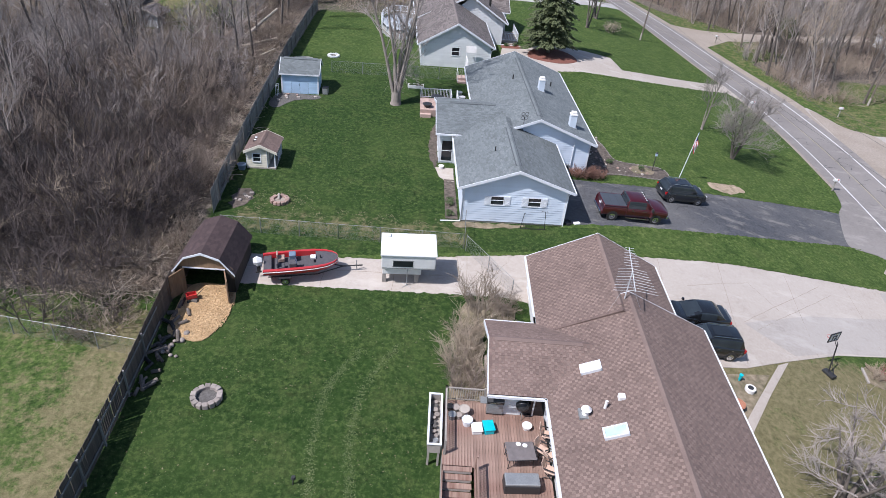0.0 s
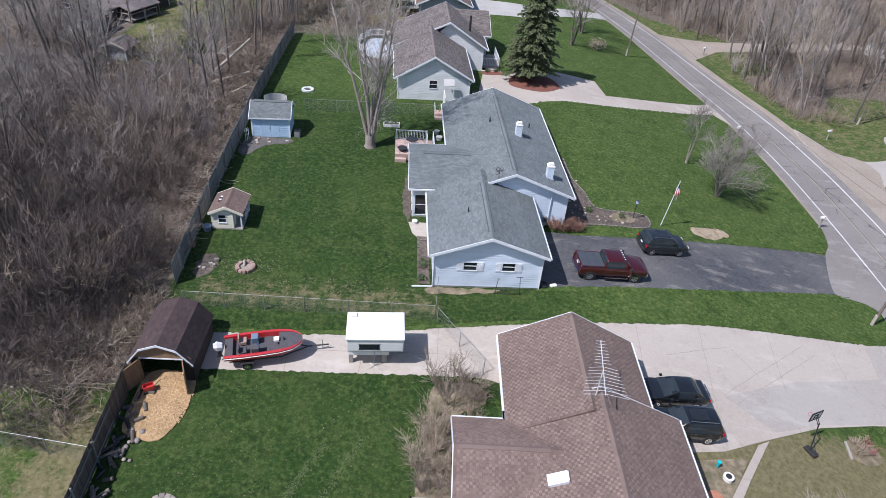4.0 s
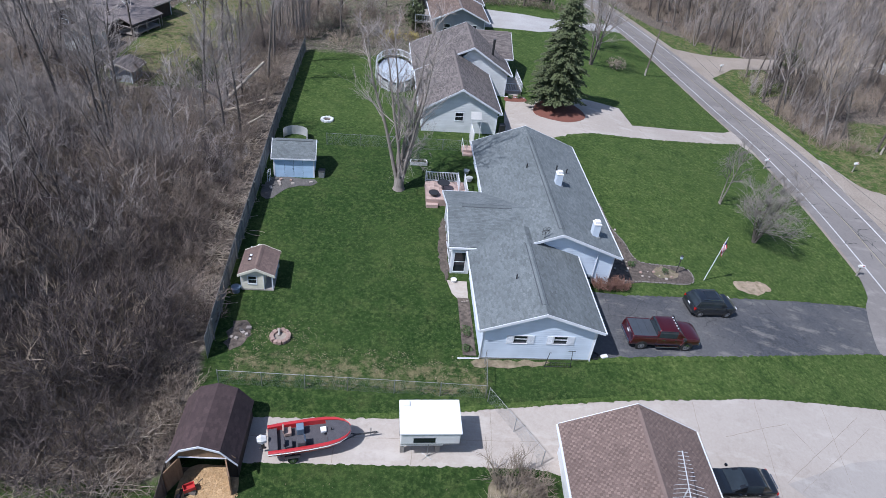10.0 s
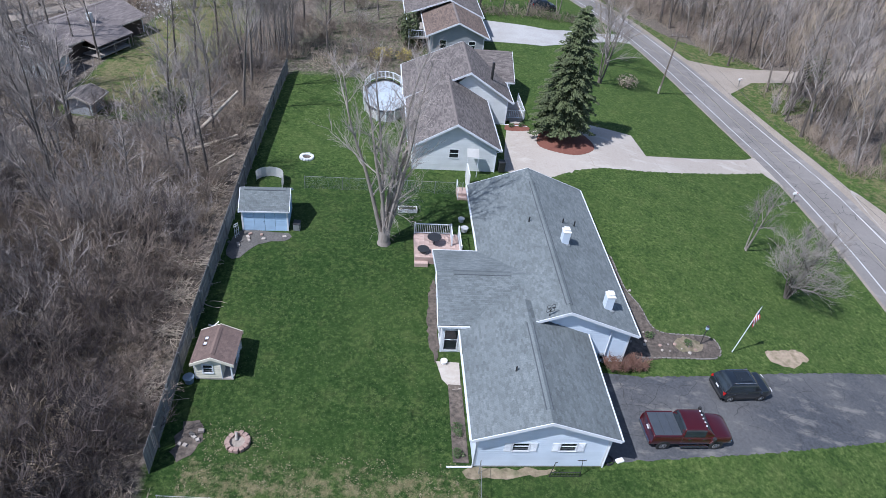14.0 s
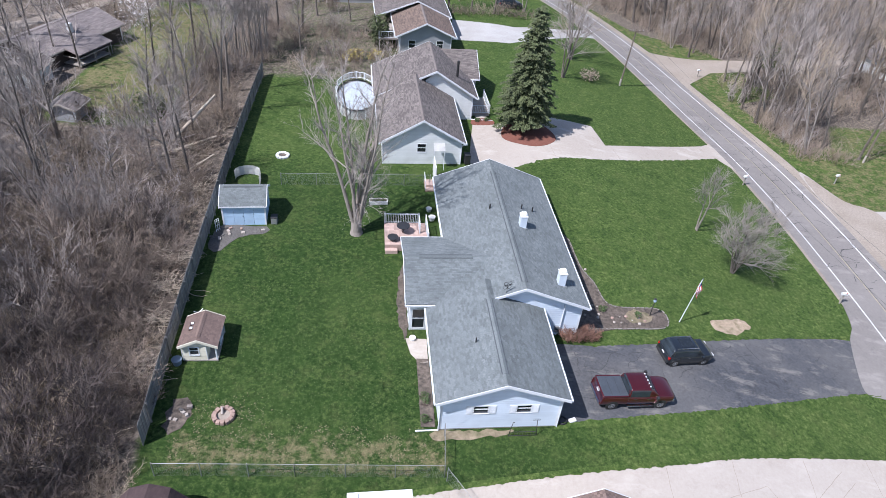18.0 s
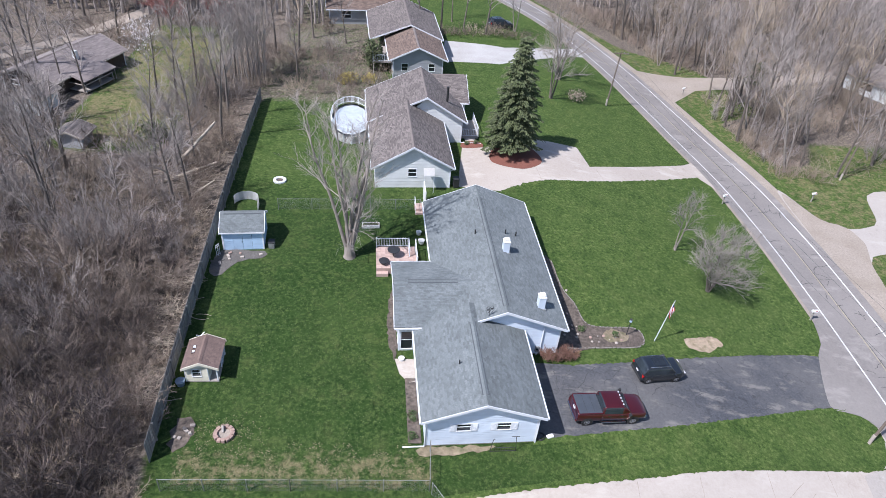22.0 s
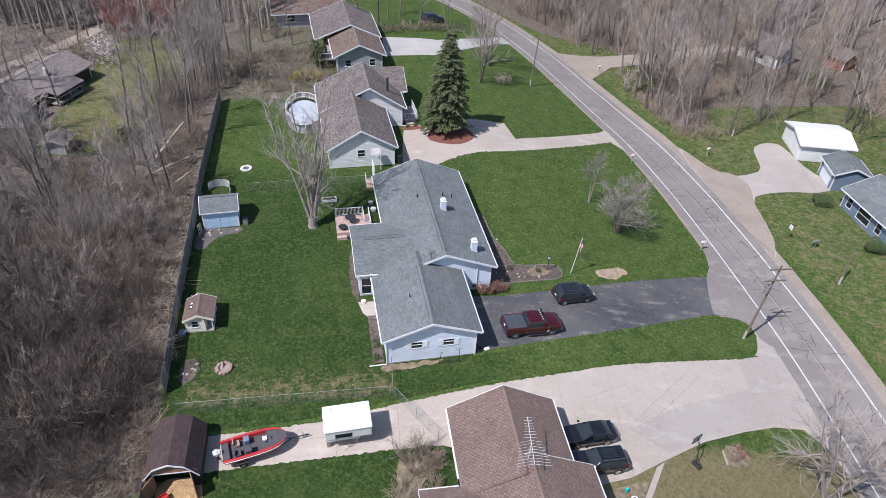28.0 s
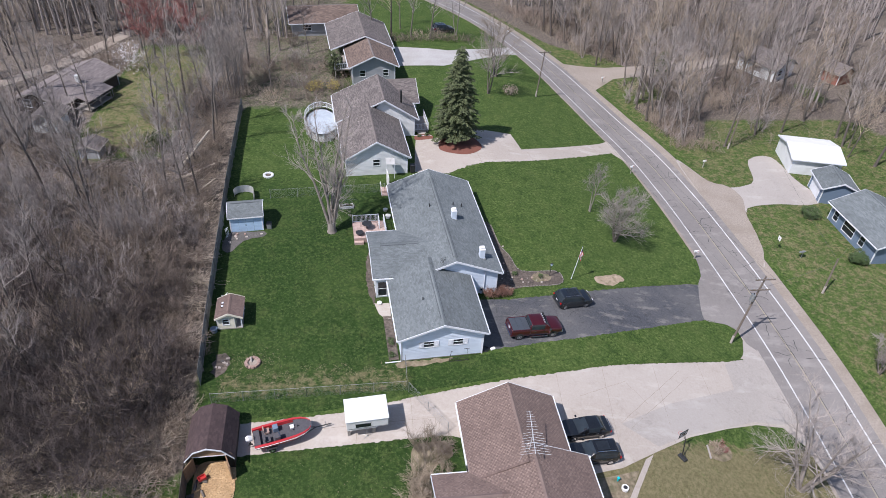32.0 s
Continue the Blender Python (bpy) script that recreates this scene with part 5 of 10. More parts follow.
# ---- brown-roofed house in front ----
def brown_house():
    h = thing("brown_house", 5.8, 34.6, 1.0, "long white house with brown shingle roof, skylights and a rear wing", "house", z=-0.5)
    ze, zr = 2.4, 4.5
    part("foundation", boxes((0.4, 7.8, -24, -0.4, -1.2, 0.1), (7.7, 9.1, -24, -6.1, -1.6, 0.1), (-2.6, 0.4, -11.7, -6.9, -1.0, 0.1)), "concrete", h)
    wall(h, (7.85, -0.4), (0.35, -0.4), -0.2, ze, "white_siding", [], boards=0.19, gable=(3.75, 4.2), board_parts=False)
    wall(h, (0.35, -0.4), (0.35, -6.8), -0.2, ze, "white_siding", [], boards=0.19)
    f = wall(h, (7.85, -5.9), (7.85, -0.4), -0.6, ze, "white_siding", [(0.8, 4.9, -0.6, 1.7)], boards=0.19, board_parts=False)
    d = part("garage_door", boxes((7.72, 7.78, -5.1, -1.0, -0.6, 1.7)), "white_trim", h, "white garage door")
    part("door_panel", boxes(*[(7.78, 7.795, -4.95 + 1.0 * j, -4.1 + 1.0 * j, -0.5 + 0.55 * k, -0.05 + 0.55 * k) for j in range(4) for k in range(4)]), "white_siding", d)
    wins = [(1.0, 2.6, 0.6, 1.9), (5.0, 5.9, 0.0, 2.05), (8.0, 10.0, 0.6, 1.9), (13, 14.5, 0.6, 1.9)]
    f = wall(h, (9.1, -24.0), (9.1, -6.1), -0.6, ze, "white_siding", wins, boards=0.19, board_parts=False)
    for o in wins:
        window(h, f, *o)
    wall(h, (0.35, -24), (9.1, -24), -0.6, ze, "white_siding", [], gable=(4.6, 4.3))
    # wall to the deck with sliding doors
    doors = [(0.7, 3.1, 0.12, 2.15)]
    f = wall(h, (0.35, -11.6), (0.35, -24.0), -0.4, ze, "white_siding", [], boards=0.19, board_parts=False)
    # wing
    wall(h, (-2.45, -6.9), (-2.45, -11.6), -0.4, ze, "white_siding", [], boards=0.19)
    wall(h, (0.35, -6.9), (-2.45, -6.9), -0.4, ze, "white_siding", [], boards=0.19, board_parts=False)
    f = wall(h, (-2.45, -11.6), (0.35, -11.6), -0.4, ze, "white_siding", [(1.35, 2.7, 0.12, 2.1)], boards=0.19)
    pd = part("patio_door", boxes((1.35, 1.43, 0.0, 0.1, 0.12, 2.1), (2.62, 2.7, 0.0, 0.1, 0.12, 2.1), (1.98, 2.06, 0.0, 0.1, 0.12, 2.1), (1.35, 2.7, 0.0, 0.1, 2.02, 2.1), (1.35, 2.7, -0.02, 0.1, 0.12, 0.2), m=f), "white_trim", h, "white-framed sliding glass door")
    for a, b in ((1.43, 1.98), (2.06, 2.62)):
        part("pane", boxes((a, b, 0.04, 0.05, 0.2, 2.02), m=f), "glass", pd)
    # roofs
    gable_roof(h, 0.0, 8.2, -7.5, 0.0, ze, zr, "y", material="brown_shingle", cap="brown_cap", ridge=4.15, ends=(False, True), cap_range=(-7.0, -0.4), rake="white_trim")
    gable_roof(h, 0.0, 9.5, -24.4, -6.0, ze, zr + 0.12, "y", material="brown_shingle", cap="brown_cap", ridge=4.75, singles=300, ends=(True, True), cap_range=(-24.0, -6.2), rake="white_trim")
    gable_roof(h, -12.1, -6.6, -2.85, 3.2, ze, zr - 0.9, "x", material="brown_shingle", cap="brown_cap", ends=(True, False), cap_range=(-2.6, 1.9))
    slope = (zr + 0.12 - ze) / 4.75
    ang = math.degrees(math.atan(slope))
    # skylights, vents
    for u, v, w, l, mat in ((2.1, -10.9, 0.62, 1.05, "white_shell"), (2.5, -15.0, 0.62, 1.1, "pale_glass")):
        m_ = Matrix.Translation((u, v, ze + u * slope + 0.03)) @ Matrix.Rotation(-math.atan(slope), 4, "Y")
        s = part("skylight", boxes((-l / 2, l / 2, -w / 2, -w / 2 + 0.07, -0.05, 0.14), (-l / 2, l / 2, w / 2 - 0.07, w / 2, -0.05, 0.14), (-l / 2, -l / 2 + 0.08, -w / 2, w / 2, -0.05, 0.14), (l / 2 - 0.07, l / 2, -w / 2, w / 2, -0.05, 0.14), m=m_), "white_trim", h, "white-framed skylight")
        part("skylight_glass", boxes((-l / 2 + 0.07, l / 2 - 0.07, -w / 2 + 0.06, w / 2 - 0.06, 0.06, 0.10), m=m_), mat, s)
    def up(u):
        return ze + u * slope
    v1 = part("roof_vent", rods(((1.45, -13.6, up(1.45) - 0.1), (1.45, -13.6, up(1.45) + 0.35), 0.17), ((1.45, -13.6, up(1.45) + 0.35), (1.45, -13.6, up(1.45) + 0.5), 0.25, 0.1), n=14), "white_shell", h, "white domed roof ventilator")
    part("flashing", boxes((1.15, 1.75, -13.9, -13.3, up(1.45) - 0.06, up(1.45) + 0.06)), "galvanised", v1)
    part("roof_vent", rods(((2.3, -13.5, up(2.3) - 0.1), (2.3, -13.5, up(2.3) + 0.45), 0.07), n=10), "white_shell", h)
    part("roof_vent", boxes((2.9, 3.2, -13.3, -13.0, up(3.0) - 0.05, up(3.0) + 0.2), bevel=0.02), "white_shell", h, "square white roof vent")
    part("downspout", rods(((0.25, -6.6, ze - 0.1), (0.25, -6.6, 0.0), 0.045)), "white_trim", h)
    return h


brown_house()


def big_antenna():
    a = thing("roof_antenna", 10.35, 28.2, 86, "tall ribbed aluminium television antenna on the brown roof", "antenna", z=3.9)
    part("mast", rods(((0, 0, -0.4), (0, 0, 1.9), 0.035)), "aerial_metal", a)
    part("stay", rods(((0, 0, 1.4), (-0.9, 0.9, -0.2), 0.008), ((0, 0, 1.4), (-0.9, -0.9, -0.2), 0.008)), "galvanised", a)
    m_ = Matrix.Translation((0, 0, 1.9)) @ Matrix.Rotation(radians(-8), 4, "Y")
    b = bmesh.new()
    box(b, -1.5, 1.9, -0.02, 0.02, -0.02, 0.02, m=m_)
    part("boom", b, "aerial_metal", a)
    for k in range(17):
        x = -1.45 + k * 0.205
        half = 1.12 - 0.05 * k if k < 9 else 0.42 - 0.025 * (k - 9)
        bm = bmesh.new()
        for s in (-1, 1):
            rod(bm, m_ @ Vector((x, 0, 0.02)), m_ @ Vector((x - 0.15 * (k < 9), s * half, 0.02)), 0.011, n=5)
        part("element", bm, "aerial_metal", a)


big_antenna()

# ---- farther houses ----
def cream_house():
    h = thing("white_house", -3.4, 71.3, 5.0, "white clapboard house with taupe shingle roof behind a spruce", "house", z=1.2)
    f = wall(h, (0, 0), (7.6, 0), 0, 2.6, "white_siding", [(3.35, 4.15, 1.5, 2.35)], boards=0.18, gable=(3.8, 4.9))
    window(h, f, 3.35, 4.15, 1.5, 2.35, bars=1)
    wall(h, (7.6, 0), (7.6, 9.5), 0, 2.6, "white_siding", [(1.0, 6.0, 0, 2.2)], boards=0.18, board_parts=False)
    part("garage_door", boxes((7.5, 7.54, 1.0, 6.0, 0, 2.2)), "white_trim", h)
    wall(h, (0, 12), (0, 0), 0, 2.6, "white_siding", [], boards=0.18, board_parts=False)
    gable_roof(h, -0.4, 8.0, -0.4, 10.6, 2.65, 5.05, "y", material="taupe_shingle", cap="cap_shingle", ends=(True, False), tab=0.45)
    # taller block behind, turned across
    f = wall(h, (3.0, 10.0), (10.2, 10.0), 0, 2.7, "white_siding", [(2.6, 3.2, 3.3, 4.2)], boards=0.18, gable=(3.0, 5.5), board_parts=False)
    window(h, f, 2.6, 3.2, 3.3, 4.2, bars=1)
    wall(h, (10.2, 10.0), (10.2, 17), 0, 2.7, "white_siding", [(2.0, 3.2, 0.9, 2.1), (5, 6, 0, 2.1)], boards=0.18, board_parts=False)
    wall(h, (0, 18), (0, 12), 0, 2.7, "white_siding", [], boards=0.18, board_parts=False)
    wall(h, (10.2, 18.0), (0, 18.0), 0, 2.7, "white_siding", [], gable=(4.2, 5.5))
    wall(h, (5.6, 21.6), (5.6, 18.2), 0, 2.9, "white_siding", [])
    gable_roof(h, -0.6, 10.7, 9.6, 18.3, 2.75, 5.75, "y", material="taupe_shingle", cap="cap_shingle", ridge=6.0, ends=(True, True), tab=0.45)
    gable_roof(h, 14.5, 22, 6.0, 11.6, 2.9, 4.9, "x", material="taupe_shingle", cap="cap_shingle", ends=(False, True), tab=0.45)
    wall(h, (11.2, 14.9), (11.2, 21.6), 0, 2.9, "white_siding", [(2, 3.2, 0.9, 2.1)], boards=0.18, gable=(3.35, 4.7), board_parts=False)
    part("flue", rods(((8.6, 12.2, 3.2), (8.6, 12.2, 5.9), 0.14), n=12), "black_metal", h, "tall black stove pipe")
    # low white porch roof and side structure
    part("porch_step", boxes((10.4, 12.4, 11.0, 15.2, -0.2, 0.35), (10.8, 12.0, 10.2, 11.0, -0.2, 0.18)), "concrete", h)
    rail_run(h, (10.4, 11.0), (12.4, 11.0), 0.35, gap=0.2)
    rail_run(h, (12.4, 11.0), (12.4, 15.2), 0.35, gap=0.2)
    part("downspout", rods(((7.9, -0.3, 2.5), (7.65, -0.06, 2.2), 0.04), ((7.65, -0.06, 2.2), (7.65, -0.06, 0.1), 0.04)), "white_trim", h)
    part("ground_pipe", rods(((10.2, 9.9, 0.12), (12.6, 9.7, 0.1), 0.06)), "white_trim", h)
    return h


cream_house()


def above_ground_pool():
    g = thing("above_ground_pool", -6.9, 84.4, 5, "oval above-ground pool with a white railing and a grey-blue winter cover", "pool")
    rx, ry, n, high = 2.25, 4.1, 16, 1.15
    at = [Vector((rx * math.cos(6.28319 * k / n), ry * math.sin(6.28319 * k / n), 0)) for k in range(n)]
    verts = [(0, 0, high - 0.22)] + [tuple(v * q + Vector((0, 0, high - 0.22 + 0.1 * q * q))) for q in (0.5, 0.98) for v in at]
    faces = [(0, 1 + k, 1 + (k + 1) % n) for k in range(n)] + [(1 + k, 1 + n + k, 1 + n + (k + 1) % n, 1 + (k + 1) % n) for k in range(n)]
    tagged(piece("cover", mesh_of("cover", verts, faces, "pool_cover", True), g), "taut grey-blue winter cover")
    for k in range(n):
        a, b = at[k], at[(k + 1) % n]
        bm = bmesh.new()
        bm.faces.new([bm.verts.new(v) for v in (a + Vector((0, 0, -0.2)), b + Vector((0, 0, -0.2)), b + Vector((0, 0, high)), a + Vector((0, 0, high)))])
        bmesh.ops.solidify(bm, geom=bm.faces[:], thickness=0.04)
        part("panel", bm, "white_shell", g)
        o, q = a * 1.04, b * 1.04
        bm = bmesh.new()
        bm.faces.new([bm.verts.new(v + Vector((0, 0, high + 0.01))) for v in (a * 0.96, o, q, b * 0.96)])
        bmesh.ops.solidify(bm, geom=bm.faces[:], thickness=0.05)
        part("top_ledge", bm, "white_trim", g)
        part("post", rods((o + Vector((0, 0, -0.2)), o + Vector((0, 0, high + 0.95)), 0.05), n=6), "white_trim", g)
        for h in (high + 0.25, high + 0.9):
            part("rail", rods((o + Vector((0, 0, h)), q + Vector((0, 0, h)), 0.04), n=6), "white_trim", g)
        for m_ in range(1, 6):
            e = o.lerp(q, m_ / 6)
            part("baluster", rods((e + Vector((0, 0, high + 0.25)), e + Vector((0, 0, high + 0.9)), 0.018), n=4), "white_trim", g)


M["pool_cover"] = grained("pool_cover", (0.36, 0.41, 0.47), (0.50, 0.55, 0.60), 0.6, 2.0, 0.4, bump=0.2, dist=0.05)
above_ground_pool()


def grey_house():
    h = thing("grey_house", -3.0, 100.0, 6.0, "grey two-level house with a long brown shingle roof", "house", z=0.9)
    f = wall(h, (0.4, 0), (7.2, 0), -0.2, 2.9, "grey_siding", [(1.2, 2.0, 1.3, 2.3), (4.9, 5.7, 1.3, 2.3)], boards=0.2, gable=(3.4, 4.5), board_parts=False)
    for a in (1.2, 4.9):
        window(h, f, a, a + 0.8, 1.3, 2.3)
    wall(h, (7.2, 0), (7.2, 22), -0.2, 2.9, "grey_siding", [(3, 4.5, 1, 2.2), (9, 10.5, 1, 2.2)], boards=0.2, board_parts=False)
    wall(h, (0.4, 22), (0.4, 0), -0.2, 2.9, "grey_siding", [], boards=0.2, board_parts=False)
    gable_roof(h, -0.2, 7.8, -0.5, 8.5, 2.95, 4.75, "y", material="rust_shingle", cap="cap_shingle", tab=0.5)
    gable_roof(h, -2.4, 8.2, 7.5, 20, 2.95, 5.1, "y", material="taupe_shingle", cap="cap_shingle", ridge=3.4, tab=0.5)
    part("balcony", boxes((-2.2, 0.3, 2.0, 8.0, 1.6, 1.75)), "grey_wood", h, "weathered wooden balcony")
    rail_run(h, (-2.2, 2.0), (-2.2, 8.0), 1.75, gap=0.3)
    rail_run(h, (-2.2, 2.0), (0.3, 2.0), 1.75, gap=0.3)
    part("balcony_post", rods(((-2.1, 2.1, -0.5), (-2.1, 2.1, 1.6), 0.06), ((-2.1, 7.9, -0.5), (-2.1, 7.9, 1.6), 0.06)), "grey_wood", h)
    return h


grey_house()


def rust_house():
    h = thing("low_house", -13.5, 121.0, 8.0, "low house with a rusty brown roof among bare trees", "house")
    f = wall(h, (0, 0), (12, 0), -0.3, 2.5, "grey_siding", [(2, 3.4, 1.0, 2.1), (7, 8.4, 1.0, 2.1)])
    window(h, f, 2, 3.4, 1.0, 2.1)
    window(h, f, 7, 8.4, 1.0, 2.1)
    wall(h, (12, 0), (12, 8), -0.3, 2.5, "grey_siding", [], gable=(4, 4.1))
    wall(h, (0, 8), (0, 0), -0.3, 2.5, "grey_siding", [], gable=(4, 4.1))
    wall(h, (12, 8), (0, 8), -0.3, 2.5, "grey_siding", [])
    gable_roof(h, -0.5, 8.5, -0.5, 12.5, 2.5, 4.3, "x", material="rust_shingle", cap="cap_shingle", tab=0.5)


rust_house()


def woodland_house(x, y, turn, w, l, roof, side, label, high=2.5, rise=2.2, windows=True):
    h = thing("woodland_house" if windows else "garden_shed", x, y, turn, label, "house" if windows else "shed")
    wins = [(1.2, 2.4, 0.9, 2.0), (w - 2.4, w - 1.2, 0.9, 2.0)] if windows else []
    f = wall(h, (0, 0), (w, 0), -0.3, high, side, wins, gable=(w / 2, high + rise - 0.1))
    for o in wins:
        window(h, f, *o)
    wins = [(3, 5, 0.9, 2.0)] if windows else []
    wall(h, (w, 0), (w, l), -0.3, high, side, wins)
    wall(h, (0, l), (0, 0), -0.3, high, side, wins)
    wall(h, (w, l), (0, l), -0.3, high, side, [], gable=(w / 2, high + rise - 0.1))
    gable_roof(h, -0.4, w + 0.4, -0.4, l + 0.4, high, high + rise, "y", material=roof, cap="cap_shingle", tab=0.6, fascia="grey_wood")
    return h


lodge = woodland_house(-48.9, 90.2, -20, 7.0, 12.5, "pale_taupe", "dark_boards", "long low brown house with a taupe roof in the wood", 1.9, 1.5)
part("chimney", boxes((5.2, 5.7, 6.0, 6.5, 2.4, 3.6), bevel=0.03), "white_siding", lodge, "short white chimney")
part("porch_roof", prism(bmesh.new(), [(6.9, 1.95), (9.2, 1.35), (9.2, 1.45), (6.9, 2.1)], "y", 3.0, 8.5), "pale_taupe", lodge)
for _y in (3.1, 5.7, 8.3):
    part("porch_post", rods(((9.0, _y, -0.3), (9.0, _y, 1.4), 0.06), n=6), "grey_wood", lodge)
wood_deck = thing("garden_deck", -39.8, 92.4, -20, "weathered grey wooden deck before the house in the wood", "deck")
part("decking", boxes((-1.6, 1.6, -2.4, 2.4, 0.25, 0.37)), "grey_wood", wood_deck)
for _x, _y in ((-1.5, -2.3), (1.5, -2.3), (1.5, 0.0), (1.5, 2.3)):
    part("deck_post", boxes((_x - 0.05, _x + 0.05, _y - 0.05, _y + 0.05, -0.3, 1.2)), "grey_wood", wood_deck)
part("deck_rail", boxes((1.46, 1.54, -2.3, 2.3, 1.1, 1.18)), "grey_wood", wood_deck)
part("deck_rail", boxes((-1.5, 1.5, -2.34, -2.26, 1.1, 1.18)), "grey_wood", wood_deck)
woodland_house(-44.4, 83.6, -6, 3.0, 3.4, "taupe_shingle", "white_siding", "small white outbuilding among bare trees", 2.0, 0.9, False)
woodland_house(-36.5, 76.4, -5, 2.3, 2.2, "taupe_shingle", "grey_siding", "small grey garden shed in the thicket", 1.5, 0.6, False)
woodland_house(77.6, 112.0, 30, 6.5, 8, "taupe_shingle", "white_siding", "pale house half hidden by bare trees across the road", 2.5, 2.0)
woodland_house(90.0, 110.5, 20, 4.0, 4.0, "taupe_shingle", "brick", "small brick-red shed beyond the wood", 2.2, 1.4, False)


def pole_barn():
    h = thing("white_garage", 61.9, 78.3, -14, "white metal garage with a bright white roof across the road", "garage")
    wall(h, (0, 0), (7.0, 0), -0.6, 2.5, "white_siding", [], boards=0.25, board_parts=False)
    wall(h, (7.0, 0), (7.0, 7), -0.6, 2.5, "white_siding", [], boards=0.25, gable=(3.5, 3.3), board_parts=False)
    wall(h, (0, 7), (0, 0), -0.6, 2.5, "white_siding", [], boards=0.25, gable=(3.5, 3.3), board_parts=False)
    wall(h, (7, 7), (0, 7), -0.6, 2.5, "white_siding", [])
    gable_roof(h, -0.35, 7.35, -0.35, 7.35, 2.55, 3.4, "x", material="white_metal_roof", cap="white_trim", tabs=False)
    return h


pole_barn()


def slate_house():
    h = thing("slate_house", 61.0, 57.0, 0, "slate-blue house with white-framed windows across the road", "house")
    wins = [(0.8, 1.7, 0.9, 2.2), (3.0, 5.2, 0.7, 2.3), (6.4, 7.3, 0.9, 2.2)]
    f = wall(h, (0, 9.5), (0, 0), -0.5, 2.7, "slate_siding", wins, boards=0.2, board_parts=False)
    for o in wins:
        window(h, f, *o)
    f = wall(h, (0, 0), (8, 0), -0.5, 2.7, "slate_siding", [(2, 3, 0.9, 2.1)], gable=(4, 4.4))
    wall(h, (8, 9.5), (0, 9.5), -0.5, 2.7, "slate_siding", [], gable=(4, 4.4))
    wall(h, (8, 0), (8, 9.5), -0.5, 2.7, "slate_siding", [])
    gable_roof(h, -0.5, 8.5, -0.5, 10, 2.75, 4.6, "y", material="grey_shingle", tab=0.5)
    g = thing("small_garage", 61.8, 70.2, -14, "small slate-blue garage with a white door and grey roof", "garage")
    f = wall(g, (0, 4.6), (0, 0), -0.4, 2.4, "slate_siding", [(0.5, 3.8, -0.4, 1.9)])
    part("garage_door", boxes((0.5, 3.8, 0.06, 0.1, -0.4, 1.9), m=f), "white_trim", g)
    wall(g, (0, 0), (4.5, 0), -0.4, 2.4, "slate_siding", [], gable=(2.25, 3.4))
    wall(g, (4.5, 4.6), (0, 4.6), -0.4, 2.4, "slate_siding", [], gable=(2.25, 3.4))
    wall(g, (4.5, 0), (4.5, 4.6), -0.4, 2.4, "slate_siding", [])
    gable_roof(g, -0.3, 4.8, -0.3, 4.9, 2.45, 3.55, "y", material="grey_shingle", tab=0.5)


slate_house()

# ---- trees and shrubs ----
class Twigs:
    """Collects tapered tubes into one mesh."""
    def __init__(self, seed):
        self.v, self.f, self.rng = [], [], random.Random(seed)

    def tube(self, p, d, length, r0, r1, sides, segs, bend=0.15, rise=0.0):
        rng = self.rng
        p, d = Vector(p), Vector(d).normalized()
        pts, rings = [p.copy()], []
        for k in range(segs + 1):
            side = d.orthogonal().normalized()
            up = d.cross(side)
            r = r0 + (r1 - r0) * k / segs
            rings.append(len(self.v))
            for s in range(sides):
                a = 2 * math.pi * s / sides
                self.v.append(p + side * (math.cos(a) * r) + up * (math.sin(a) * r))
            if k < segs:
                p = p + d * (length / segs)
                pts.append(p.copy())
                d = (d + Vector((rng.uniform(-bend, bend), rng.uniform(-bend, bend), rng.uniform(-bend, bend) + rise))).normalized()
        for a, b in zip(rings, rings[1:]):
            for s in range(sides):
                t = (s + 1) % sides
                self.f.append((a + s, a + t, b + t, b + s))
        return pts, d

    def along(self, pts, f):
        x = f * (len(pts) - 1)
        i = min(int(x), len(pts) - 2)
        return pts[i].lerp(pts[i + 1], x - i), (pts[i + 1] - pts[i]).normalized()

    def fork(self, d, spread):
        side = d.orthogonal().normalized()
        side.rotate(Matrix.Rotation(self.rng.uniform(0, 6.283), 3, d))
        return (d * math.cos(spread) + side * math.sin(spread)).normalized()


def branched(t, pts, subs, twigs, sub_len, twig_len, r_sub, r_twig, lo=0.25, rise=0.05):
    rng = t.rng
    for _ in range(subs):
        p, d = t.along(pts, rng.uniform(lo, 1.0))
        sp, _ = t.tube(p, t.fork(d, rng.uniform(0.45, 0.95)) + Vector((0, 0, 0.25)), sub_len * rng.uniform(0.6, 1.2), r_sub, r_sub * 0.45, 3, 2, 0.2, rise)
        for _ in range(twigs):
            q, e = t.along(sp, rng.uniform(0.15, 1.0))
            t.tube(q, t.fork(e, rng.uniform(0.3, 0.9)) + Vector((0, 0, 0.15)), twig_len * rng.uniform(0.5, 1.3), r_twig, r_twig * 0.5, 3, 1, 0.2)


